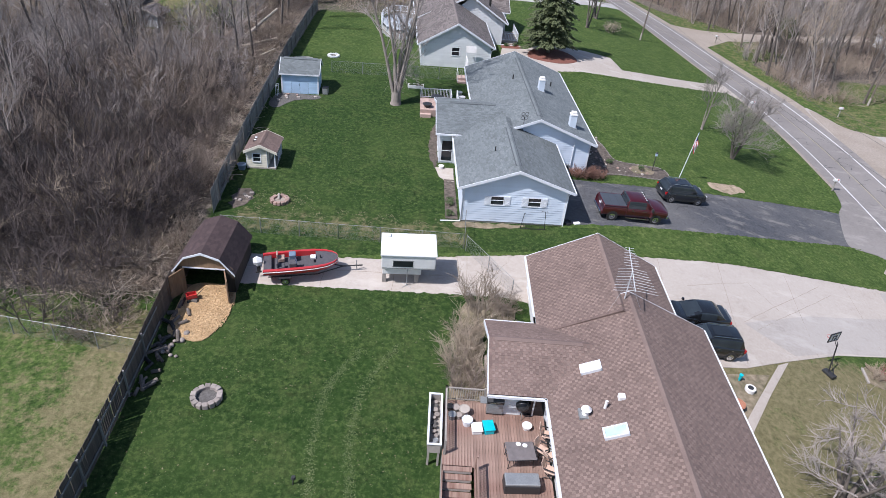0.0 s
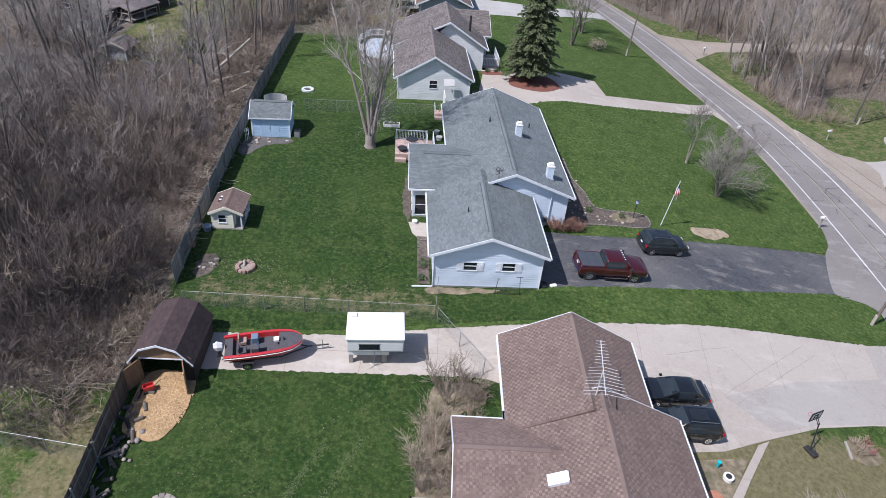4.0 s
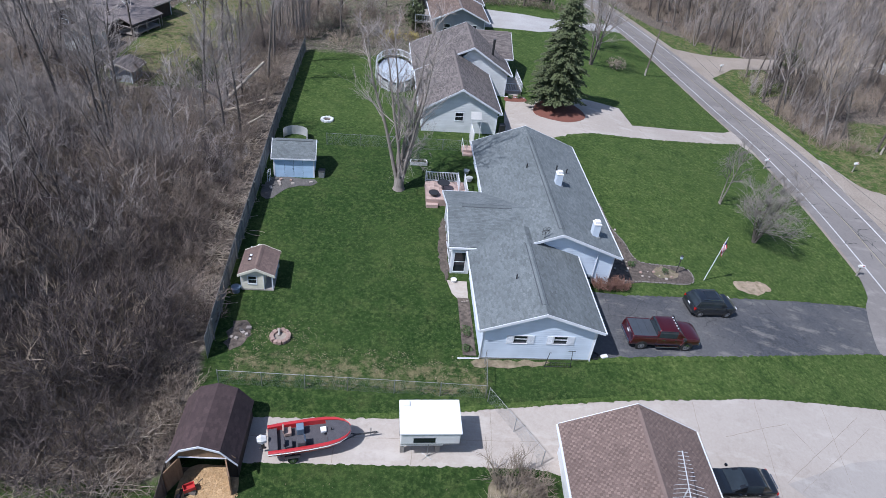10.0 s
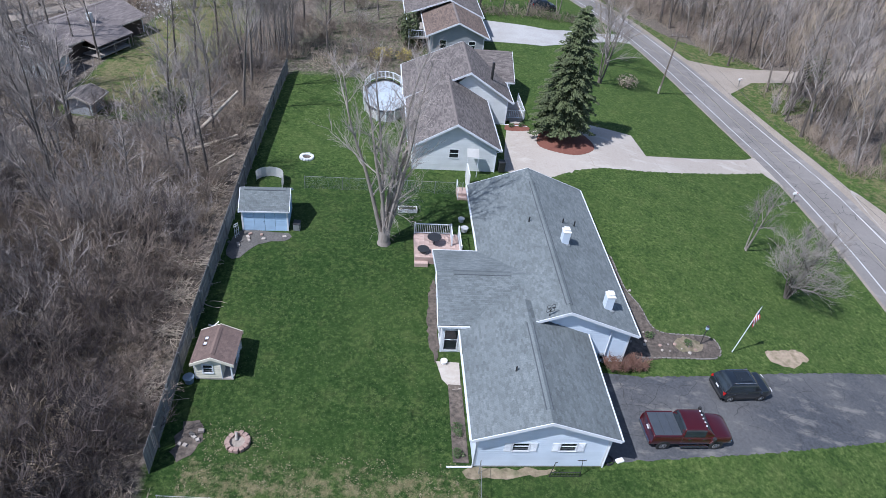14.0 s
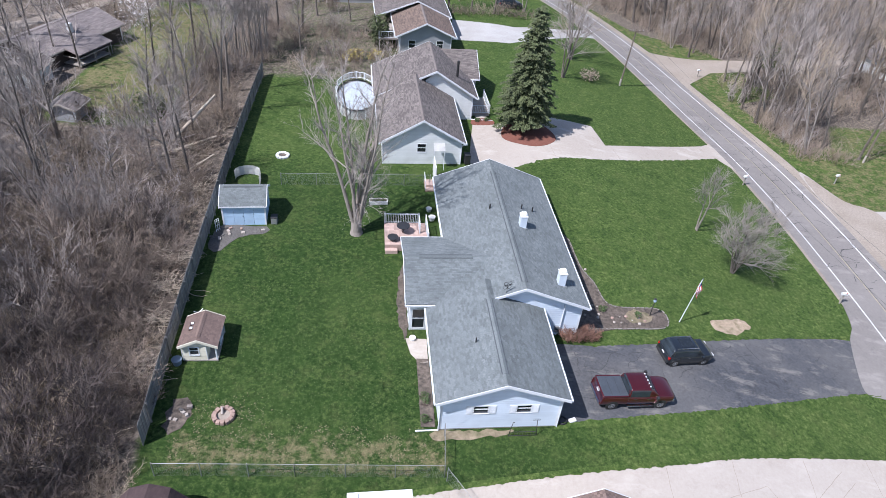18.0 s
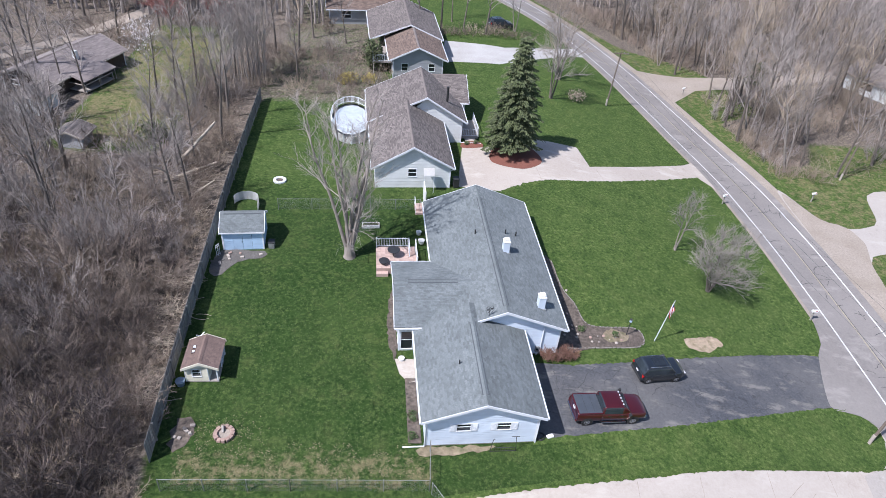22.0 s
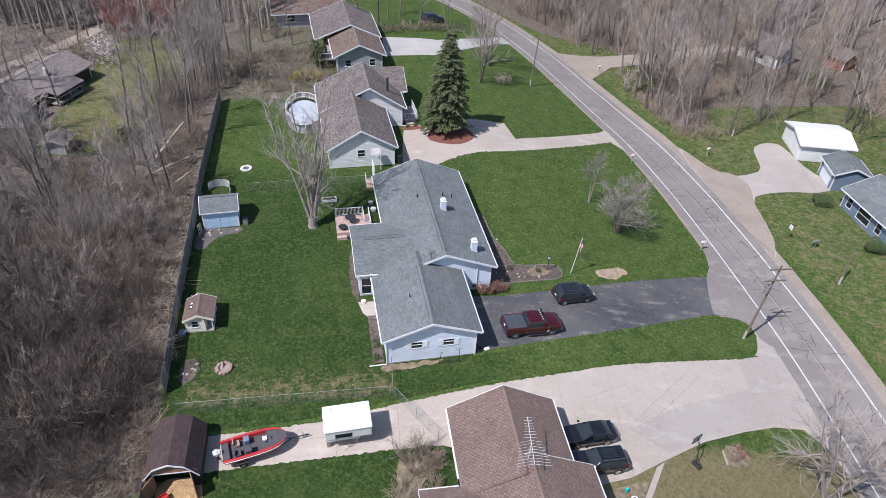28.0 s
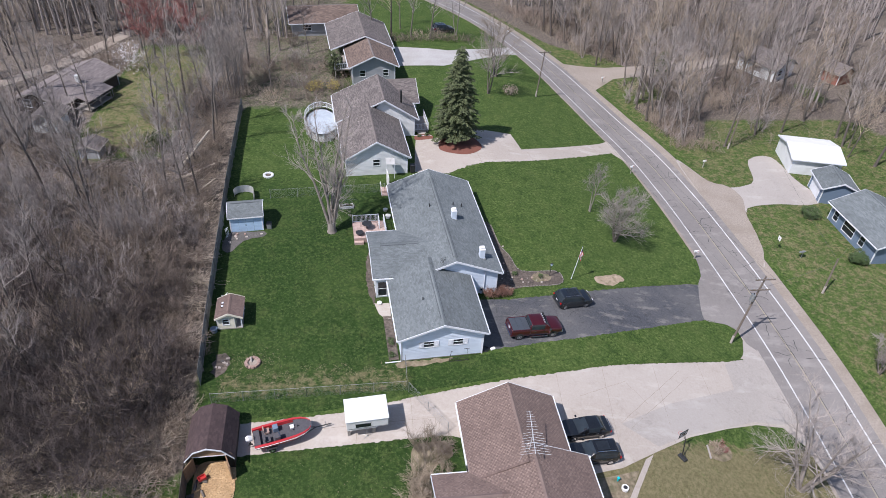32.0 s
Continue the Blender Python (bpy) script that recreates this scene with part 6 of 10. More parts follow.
def bare_tree_meshes(seed, height, limbs=12, subs=6, twigs=5, stems=1, spread=0.5, low=0.28, r=None, bark="bark", twig="twig", fine=0.011, bend=0.06):
    trunk, crown = Twigs(seed), Twigs(seed + 500)
    rng = trunk.rng
    r = r or height * 0.0125
    for s in range(stems):
        a = 6.283 * s / max(stems, 1) + rng.uniform(-0.5, 0.5)
        lean = bend * 1.3 * rng.random() if stems == 1 else spread * 0.45 * rng.uniform(0.5, 1.1)
        d = Vector((math.cos(a) * lean, math.sin(a) * lean, 1))
        h = height * (1 if stems == 1 else rng.uniform(0.75, 1.0))
        rr = r if stems == 1 else r * rng.uniform(0.55, 0.8)
        base = Vector((math.cos(a) * r * 0.7, math.sin(a) * r * 0.7, -0.15)) if stems > 1 else Vector((0, 0, -0.15))
        trunk.tube(base, d, 0.35, rr * 1.6, rr * 1.02, 8, 1, 0)
        pts, _ = trunk.tube(base + d.normalized() * 0.3, d, h, rr, rr * 0.12, 7, 8, bend, 0.02)
        n = limbs if stems == 1 else max(4, limbs // stems)
        for k in range(n):
            f = low + (0.97 - low) * (k + rng.random()) / n
            p, e = trunk.along(pts, f)
            L = height * (0.40 - 0.26 * f) * rng.uniform(0.75, 1.25)
            lp, _ = crown.tube(p, crown.fork(e, rng.uniform(0.6, 1.05) * (spread + 0.5)) + Vector((0, 0, 0.12)), L, rr * (0.42 - 0.28 * f) + 0.012, 0.010, 4, 5, 0.17, 0.03)
            branched(crown, lp, subs, twigs, L * 0.42, L * 0.26 + 0.25, 0.014 + fine * 0.5, fine)
    return mesh_of("trunk", trunk.v, trunk.f, bark, True), mesh_of("crown", crown.v, crown.f, twig)


def plant(name, meshes, x, y, turn, scale, label, category, group="", names=("trunk", "crown"), sink=0.0, lean=0.0):
    t = thing(name, x, y, turn, label, category, group, z=land1(x, y) - sink)
    t.scale = (scale, scale, scale)
    if lean:
        t.matrix_world = Matrix.Translation(t.matrix_world.translation) @ Matrix.Rotation(radians(lean), 4, "Y") @ Matrix.Rotation(radians(turn), 4, "Z") @ Matrix.Scale(scale, 4)
    for n, me in zip(names, meshes):
        piece(n, me, t)
    return t


def thicket_mesh(seed, height, stems=18, subs=6, twigs=4, radius=0.9, twig="twig", fine=0.010, lean=0.35):
    t = Twigs(seed)
    rng = t.rng
    for _ in range(stems):
        a, q = rng.uniform(0, 6.283), radius * math.sqrt(rng.random())
        d = Vector((math.cos(a) * lean * rng.random() * 1.4, math.sin(a) * lean * rng.random() * 1.4, 1))
        L = height * rng.uniform(0.55, 1.05)
        pts, _ = t.tube((q * math.cos(a), q * math.sin(a), -0.1), d, L, 0.014 + height * 0.004, 0.008, 4, 4, 0.16, 0.0)
        branched(t, pts, subs, twigs, L * 0.36, L * 0.2 + 0.15, 0.013, fine, 0.2, -0.02)
    return mesh_of("tangle", t.v, t.f, twig)


TREES = [bare_tree_meshes(11 + k, h, limbs=14, subs=5, twigs=4, spread=sp, low=lo, r=rr, fine=0.009, bend=0.07) for k, (h, sp, lo, rr) in enumerate(((12.5, 0.35, 0.38, 0.17), (10.5, 0.5, 0.3, 0.15), (13.5, 0.3, 0.45, 0.20), (9.0, 0.55, 0.25, 0.13), (11.5, 0.4, 0.4, 0.16)))]
TREES += [bare_tree_meshes(31, 10.0, limbs=16, subs=5, twigs=4, stems=3, spread=0.5, low=0.25, r=0.19, fine=0.009)]
TALL = [bare_tree_meshes(21 + k, h, limbs=17, subs=5, twigs=4, stems=st, spread=sp, low=lo, r=rr, bark="pale_bark" if k == 2 else "bark", twig="tan_twig" if k in (1, 3) else "twig", fine=0.010, bend=0.06) for k, (h, sp, lo, rr, st) in enumerate(((14.0, 0.4, 0.34, 0.19, 1), (15.5, 0.45, 0.36, 0.23, 1), (13.0, 0.5, 0.3, 0.2, 2), (12.0, 0.35, 0.35, 0.14, 1), (14.5, 0.55, 0.32, 0.22, 1)))]
SAPLINGS = [bare_tree_meshes(71 + k, 10.0 + k, limbs=11, subs=4, twigs=3, spread=0.12, low=0.3, r=0.085, bark="pale_bark", fine=0.013) for k in range(3)]
THICKETS = {"dark": [thicket_mesh(60 + k, h, 17, 6, 4, rd, "plum_twig", 0.013, ln) for k, (h, rd, ln) in enumerate(((3.4, 1.5, 0.7), (2.6, 1.6, 0.9)))],
            "grey": [thicket_mesh(64 + k, h, 17, 6, 4, rd, "twig", 0.012, ln) for k, (h, rd, ln) in enumerate(((3.8, 1.3, 0.5), (2.8, 1.5, 0.8)))],
            "brown": [thicket_mesh(67 + k, h, 18, 6, 4, rd, "brown_twig", 0.013, ln) for k, (h, rd, ln) in enumerate(((2.6, 1.5, 0.9), (3.2, 1.3, 0.6)))],
            "tan": [thicket_mesh(70, 2.2, 18, 5, 4, 1.5, "tan_twig", 0.013, 1.0)]}
BRAMBLES = [thicket_mesh(80 + k, 1.5, 22, 4, 3, 1.1, "tan_twig", 0.013, 1.5) for k in range(2)] + [thicket_mesh(84, 1.6, 22, 4, 3, 1.2, "brown_twig", 0.013, 1.4)]


def thicket_kind(x, y, rng):
    """Shrubs of one kind grow together in drifts."""
    n = noise.noise(Vector((x / 6.5, y / 6.5, 3.0))) + rng.uniform(-0.1, 0.1)
    if y < 42 and n < 0.22:
        return "dark"
    if y < 58 and x > -25 and n > -0.15:
        return "tan" if n > 0.12 else "brown"
    if y > 62:
        return "grey" if n < 0.0 else "brown" if n < 0.2 else "tan"
    return "dark" if n < -0.12 else "grey" if n < 0.08 else "brown" if n < 0.25 else "tan"


def scatter(n, seed, region, gap):
    rng = random.Random(seed)
    out, tries = [], 0
    while len(out) < n and tries < n * 60:
        tries += 1
        x, y = region(rng)
        if x is None or any((x - a) ** 2 + (y - b) ** 2 < gap * gap for a, b in out):
            continue
        out.append((x, y))
    return out


def clear_of(x, y):
    """Kept free: the clearing, the lane and the houses in the wood."""
    if -38.8 < x < -27.0 and 79 < y < 113 and not (-31.8 < x < -28.4 and 84.5 < y < 88):
        return False
    if -49 < x < -37.5 and 86 < y < 106 or -45 < x < -39.5 and 82 < y < 88.5 or -37.6 < x < -33.4 and 74 < y < 79.5:
        return False
    if x > 30 and 100 < y < 130 and abs((y - 115.5) - 0.14 * (x - 45)) < 3.6:
        return False
    if 74 < x < 88 and 110 < y < 122 or math.hypot((x - 87.0) / 8.5, (y - 107.0) / 9.0) < 0.9:
        return False
    return True


def west_wood(rng):
    y = rng.uniform(27, 92)
    x = float(fence_x(y)) - 2.5 - 31 * rng.random() ** 1.15
    if 67 < y < 80 and (-37 < x < -24 and rng.random() < 0.6 or x > -25 and rng.random() < 0.75):
        return None, None
    return (x, y) if clear_of(x, y) else (None, None)


def west_trees(rng):
    x, y = west_wood(rng)
    if x is None or (y < 62 and x > -25 - 0.15 * (62 - y)) or (y < 80 and x > -19.5):
        return None, None
    return x, y


def north_wood(rng):
    y = rng.uniform(92, 150)
    x = rng.uniform(-66, -9)
    if x > -14 and 118 < y < 133 or (x > -20 and y < 104 and rng.random() < 0.75):
        return None, None
    return (x, y) if clear_of(x, y) else (None, None)


def east_wood(rng):
    y = rng.uniform(86, 150)
    x = float(road_x(y)) + 7.5 + 0.16 * max(0, min(60, y - 95)) + 50 * rng.random() ** 1.25
    if y < 98 and x > 53 and rng.random() < 0.8 or (58 < x < 71 and y < 90):
        return None, None
    return (x, y) if clear_of(x, y) else (None, None)


def north_brush(rng):
    if rng.random() < 0.6:
        return rng.uniform(-21, -3), rng.uniform(93, 108)
    return north_wood(rng)


def undergrowth():
    """Brush under the trees of the east and north woods: countless thin upright twigs."""
    t, t2 = Twigs(151), Twigs(152)
    rng = t.rng
    for k in range(3400):
        x, y = east_wood(rng) if k % 5 else north_wood(rng)
        if x is None or (58 < x and y < 100) or (100 < y < 124 and x < road_x(y) + 16):
            continue
        pale = noise.noise(Vector((x / 5, y / 5, 1.0))) > 0.0
        u = t if pale else t2
        for _ in range(6):
            a = rng.uniform(0, 6.283)
            p = (x + rng.gauss(0, 0.5), y + rng.gauss(0, 0.5), land1(x, y) - 0.05)
            pts, _ = u.tube(p, (math.cos(a) * 0.5, math.sin(a) * 0.5, 1), rng.uniform(0.8, 2.2), 0.02, 0.008, 3, 2, 0.2)
            for _ in range(2):
                q, e = u.along(pts, rng.uniform(0.3, 0.9))
                u.tube(q, u.fork(e, 0.7), rng.uniform(0.3, 0.8), 0.013, 0.006, 3, 1)
    tagged(new("pale_undergrowth", mesh_of("pale_undergrowth", t.v, t.f, "tan_twig")), "tan leafless undergrowth beneath the roadside trees", "undergrowth", kind="stuff")
    tagged(new("brown_undergrowth", mesh_of("brown_undergrowth", t2.v, t2.f, "brown_twig")), "brown leafless undergrowth beneath the roadside trees", "undergrowth", kind="stuff")


def far_side(rng):
    y = rng.uniform(60, 86)
    return rng.uniform(73, 92), y


def distant_wood():
    """The wood beyond, to the horizon: trunks with a few limbs each, joined."""
    t = Twigs(99)
    rng = t.rng
    n = 0
    while n < 2150:
        if rng.random() < 0.4:
            x, y = rng.uniform(-130, -4), 120 + 170 * rng.random() ** 1.6
            if x > -66 and y < 116 or x > road_x(min(y, 190)) - 14 or x > -14 and y < 150:
                continue
        else:
            y = 88 + 220 * rng.random() ** 1.5
            x = float(road_x(min(y, 190))) + 20 + 130 * rng.random() ** 1.2
            if y < 150 and x < road_x(y) + 38 or not clear_of(x, y) or (y < 98 and x < 92):
                continue
        n += 1
        far = min(1.0, max(0.0, (y - 130) / 120))
        H = rng.uniform(10, 16)
        z = land1(x, y)
        pts, _ = t.tube((x, y, z - 0.2), (rng.uniform(-0.12, 0.02) if x > 0 else rng.uniform(-0.06, 0.06), rng.uniform(-0.06, 0.06), 1), H, 0.22, 0.04, 5, 4, 0.05)
        for k in range(9):
            f = 0.35 + 0.62 * (k + rng.random()) / 9
            p, d = t.along(pts, f)
            lp, e = t.tube(p, t.fork(d, rng.uniform(0.5, 0.95)) + Vector((0, 0, 0.3)), H * (0.36 - 0.22 * f), 0.05, 0.02, 3, 2, 0.15, 0.08)
            for _ in range(4):
                q, e = t.along(lp, rng.uniform(0.3, 1.0))
                t.tube(q, t.fork(e, rng.uniform(0.4, 0.9)) + Vector((0, 0, 0.2)), H * 0.09 * rng.uniform(0.6, 1.4), 0.026 + 0.014 * far, 0.014, 3, 1)
    tagged(new("distant_wood", mesh_of("distant_wood", t.v, t.f, "twig")), "leafless grey woodland spreading to the horizon", "woodland", kind="stuff")


def woods():
    rng = random.Random(77)
    known = [(-32.5, 50.4), (-28.8, 59.1), (-32.8, 69.7), (-32.7, 64.9), (-21.7, 66.0), (-20.4, 66.6), (-23.0, 71.5), (-28.0, 88.4), (-41.0, 80.5), (-43.3, 79.8), (-39.0, 79.6), (-44.5, 90.6), (-41.8, 90.2), (-39.3, 89.8), (-36.2, 73.0), (-34.4, 72.6), (-46.5, 88.0)]
    for n, seed, region, gap, group, kinds in ((52, 1, west_trees, 2.6, "trees of the west wood", TREES), (66, 2, north_wood, 3.2, "trees of the north wood", TREES + TALL), (150, 3, east_wood, 2.4, "trees across the road", TALL), (16, 4, far_side, 3.0, "trees across the road", TALL)):
        spots = scatter(n, seed, region, gap)
        if region is west_trees:
            spots = known + spots
        for x, y in spots:
            plant("bare_tree", rng.choice(kinds), x, y, rng.uniform(0, 360), rng.uniform(0.7, 1.08) * (0.85 if region is west_trees and y < 60 else 1.0), "leafless grey-brown tree with fine branching twigs in the wood", "tree", group, lean=rng.gauss(-4.5, 3.0) if region is east_wood else rng.gauss(0, 2.0))
    for k in range(24):
        a = rng.uniform(0, 6.283)
        q = math.sqrt(rng.random())
        plant("sapling", rng.choice(SAPLINGS), -22.4 + 3.4 * q * math.cos(a), 96.2 + 3.2 * q * math.sin(a), rng.uniform(0, 360), rng.uniform(0.75, 1.05), "slim pale leafless sapling in a close stand", "tree", "stand of slim saplings")
    def near_brush(r):
        y = r.uniform(31.5, 60)
        return float(fence_x(y)) - 2.2 - 24 * r.random(), y
    def hollow(r):
        return r.uniform(-22.5, -17.2), r.uniform(37.5, 43.5)
    for n, seed, region, gap, group in ((205, 5, west_wood, 1.7, "thicket shrubs of the west wood"), (18, 12, hollow, 0.9, "thicket shrubs of the west wood"), (120, 14, near_brush, 1.25, "thicket shrubs of the west wood"), (74, 6, north_brush, 1.35, "thicket shrubs of the north wood"), (36, 7, east_wood, 2.4, "thicket shrubs across the road")):
        for x, y in scatter(n, seed, region, gap):
            kind = thicket_kind(x, y, rng)
            if region not in (west_wood, hollow, near_brush):
                kind = rng.choice(("brown", "tan", "brown", "grey"))
            word = {"dark": "dense dark purplish leafless thicket shrub", "grey": "grey leafless thicket shrub with fine twigs", "brown": "brown leafless thicket shrub on leaf litter", "tan": "pale tan arching thicket shrub on leaf litter"}[kind]
            size = rng.uniform(0.65, 1.1) + 0.8 * rng.random() ** 3
            if x > fence_x(y) - 4.5 and x < 0:
                size = min(size, 0.72)
            plant(kind + "_shrub", [rng.choice(THICKETS[kind])], x, y, rng.uniform(0, 360), size, word, "shrub", group, ("tangle",))
    def fence_side(r):
        y = r.uniform(27, 80)
        return float(fence_x(y)) - r.uniform(1.8, 5.0), y
    def clearing_edge(r):
        y = r.uniform(30.5, 34)
        return r.uniform(-40, -17), y
    def corner(r):
        return r.uniform(-23, -16.3), r.uniform(30.5, 37)
    for n, seed, region, gap in ((110, 8, fence_side, 0.8), (22, 9, clearing_edge, 0.9), (45, 10, corner, 0.8)):
        for x, y in scatter(n, seed, region, gap):
            plant("bramble", [rng.choice(BRAMBLES)], x, y, rng.uniform(0, 360), rng.uniform(0.5, 0.85), "low tangle of tan dead brambles along the fence", "bramble", "brambles along the fence", ("tangle",))
    for k, (x, y, n, w) in enumerate(((-18.3, 52.2, 150, 1.3), (-17.9, 49.0, 80, 0.9), (-18.5, 55.5, 90, 1.2), (-17.3, 44.2, 60, 0.8), (-18.1, 38.8, 70, 1.0), (-20.0, 64.5, 90, 1.6), (-21.5, 70.0, 80, 2.2), (-21.3, 31.2, 110, 2.2), (-18.4, 33.4, 120, 1.5), (-25.5, 31.0, 90, 2.6), (-18.6, 30.2, 60, 1.4), (-31.0, 32.0, 70, 2.6))):
        t = Twigs(120 + k)
        for _ in range(n):
            a = t.rng.uniform(0, 6.283)
            t.tube((t.rng.gauss(0, w * 0.5), t.rng.gauss(0, w * 0.5), t.rng.uniform(0.0, 0.7)), (math.cos(a), math.sin(a), t.rng.uniform(-0.15, 0.35)), t.rng.uniform(0.6, 1.5 + 0.45 * w), t.rng.uniform(0.014, 0.034), 0.009, 4, 5, 0.34)
        piece("dead_brush", mesh_of("dead_brush", t.v, t.f, "dead_wood", True), thing("brush_pile", x, y, 0, "heap of pale dead branches thrown over the fence", "brush pile"))


M["dead_wood"] = grained("dead_wood", (0.36, 0.30, 0.235), (0.50, 0.43, 0.35), 0.9, 6, 1.0, bump=0.2)
woods()
undergrowth()
distant_wood()

# single trees of the gardens
def yard_tree():
    t, c = Twigs(5), Twigs(6)
    rng = t.rng
    t.tube((0, 0, -0.2), (0, 0, 1), 0.5, 0.62, 0.46, 10, 1, 0)
    t.tube((0, 0, 0.25), (0, 0, 1), 1.0, 0.46, 0.42, 10, 2, 0.02)
    for a, lean, L, r in ((3.1, 0.25, 14.0, 0.18), (2.3, 0.12, 13.5, 0.17), (0.4, 0.10, 14.0, 0.19), (4.6, 0.10, 13.0, 0.16), (1.3, 0.03, 15.0, 0.21), (5.8, 0.20, 13.0, 0.15), (0.0, 0.28, 11.0, 0.12)):
        d = Vector((math.cos(a) * lean, math.sin(a) * lean, 1))
        pts, _ = t.tube((0.2 * math.cos(a), 0.2 * math.sin(a), 0.8), d, L, r, 0.025, 7, 12, 0.085, 0.015)
        for k in range(14):
            f = 0.24 + 0.74 * (k + rng.random()) / 14
            p, e = t.along(pts, f)
            l2 = (4.4 - 3.0 * f) * rng.uniform(0.6, 1.2)
            lp, _ = c.tube(p, c.fork(e, rng.uniform(0.40, 0.85)), l2, r * (0.40 - 0.24 * f) + 0.010, 0.010, 4, 5, 0.12, 0.02)
            branched(c, lp, 7, 4, l2 * 0.45, 0.7, 0.013, 0.008)
    # low drooping shoots
    for k in range(13):
        a = rng.uniform(-1.6, 1.6)
        lp, _ = c.tube((0, 0, rng.uniform(2.2, 4.5)), (math.cos(a), math.sin(a), 0.2), rng.uniform(1.6, 2.8), 0.025, 0.008, 4, 5, 0.15, -0.14)
        branched(c, lp, 5, 3, 0.9, 0.6, 0.011, 0.008, 0.2, -0.1)
    return mesh_of("trunk", t.v, t.f, "pale_bark", True), mesh_of("crown", c.v, c.f, "twig")


plant("yard_tree", yard_tree(), -5.0, 60.0, 0, 1.0, "tall pale-barked leafless tree with many stems on the lawn", "tree")
plant("ornamental_tree", bare_tree_meshes(41, 6.2, limbs=63, subs=9, twigs=6, stems=7, spread=0.72, low=0.16, r=0.10, twig="grey_twig", fine=0.006), 28.5, 60.2, 200, 1.12, "low spreading leafless ornamental tree on the front lawn", "tree", "front lawn trees")
plant("ornamental_tree", bare_tree_meshes(42, 7.2, limbs=20, subs=6, twigs=5, stems=2, spread=0.45, low=0.3, r=0.13, bark="pale_bark", twig="grey_twig", fine=0.007), 27.0, 66.0, 80, 1.0, "slender leafless ornamental tree on the front lawn", "tree", "front lawn trees")
plant("roadside_tree", bare_tree_meshes(43, 10.5, limbs=54, subs=8, twigs=5, stems=6, spread=0.85, low=0.2, r=0.24, bark="pale_bark", twig="twig", fine=0.009), 35.7, 28.4, 10, 1.0, "spreading leafless tree beside the concrete drive", "tree")
plant("roadside_tree", bare_tree_meshes(44, 5.8, limbs=40, subs=8, twigs=6, stems=8, spread=1.15, low=0.12, r=0.16, twig="twig", fine=0.009), 21.6, 21.2, 10, 1.12, "broad leafless grey shrub-like tree on the front lawn", "tree")
plant("garden_tree", bare_tree_meshes(45, 11.0, limbs=30, subs=7, twigs=5, stems=3, spread=0.5, low=0.22, r=0.2, twig="twig"), 19.2, 98.5, 0, 1.0, "leafless garden tree near the road", "tree")
plant("garden_tree", bare_tree_meshes(46, 11.0, limbs=30, subs=7, twigs=5, stems=3, spread=0.55, low=0.22, r=0.2, twig="tan_twig"), 21.8, 106.5, 90, 1.0, "leafless garden tree near the road", "tree")
for k, (x, y, s) in enumerate(((51.5, 40.5, 0.9), (53.0, 36.5, 1.1), (50.8, 33.0, 0.9), (54.5, 43.5, 1.0))):
    plant("verge_shrub", bare_tree_meshes(46 + k % 2, 5.0, limbs=30, subs=7, twigs=5, stems=5, spread=0.9, low=0.15, r=0.12, twig="twig", fine=0.009), x, y, 80 * k, s, "spreading leafless grey shrub on the far road verge", "shrub", "shrubs on the far verge")
for k, (x, y, s) in enumerate(((-35.1, 110.2, 1.15), (-38.0, 113.5, 1.05), (-31.5, 116.0, 1.1), (-28.5, 112.0, 0.95))):
    plant("maple_tree", bare_tree_meshes(50 + k % 2, 8.5, limbs=20, subs=7, twigs=6, spread=0.6, low=0.2, r=0.14, twig="red_twig", fine=0.016), x, y, 70 * k, s, "maple tree flushed with red buds at the wood's edge", "tree", "red budded maples")

_r = random.Random(88)
for _k in range(15):
    plant("hedge_shrub", [THICKETS["brown" if _k % 3 else "tan"][0]], 3.5 + 1.15 * _k, 118.6 + 0.25 * _k + _r.uniform(-0.6, 0.6), _r.uniform(0, 360), _r.uniform(0.45, 0.7), "brown leafless hedge shrub behind the parking area", "shrub", "hedge behind the parking area", ("tangle",))
for _x, _y, _k in ((4.5, 120.5, 1), (8.2, 121.6, 0), (11.8, 120.8, 4), (17.2, 124.5, 2), (1.2, 118.8, 4), (6.5, 126.0, 3)):
    plant("bare_tree", TALL[_k], _x, _y, _r.uniform(0, 360), _r.uniform(0.7, 0.85), "leafless tree behind the gravel parking area", "tree", "trees behind the parking area")

DIAMOND = ((-0.5, 0, 0), (0, -0.5, 0.02), (0.5, 0, 0), (0, 0.5, 0.02))


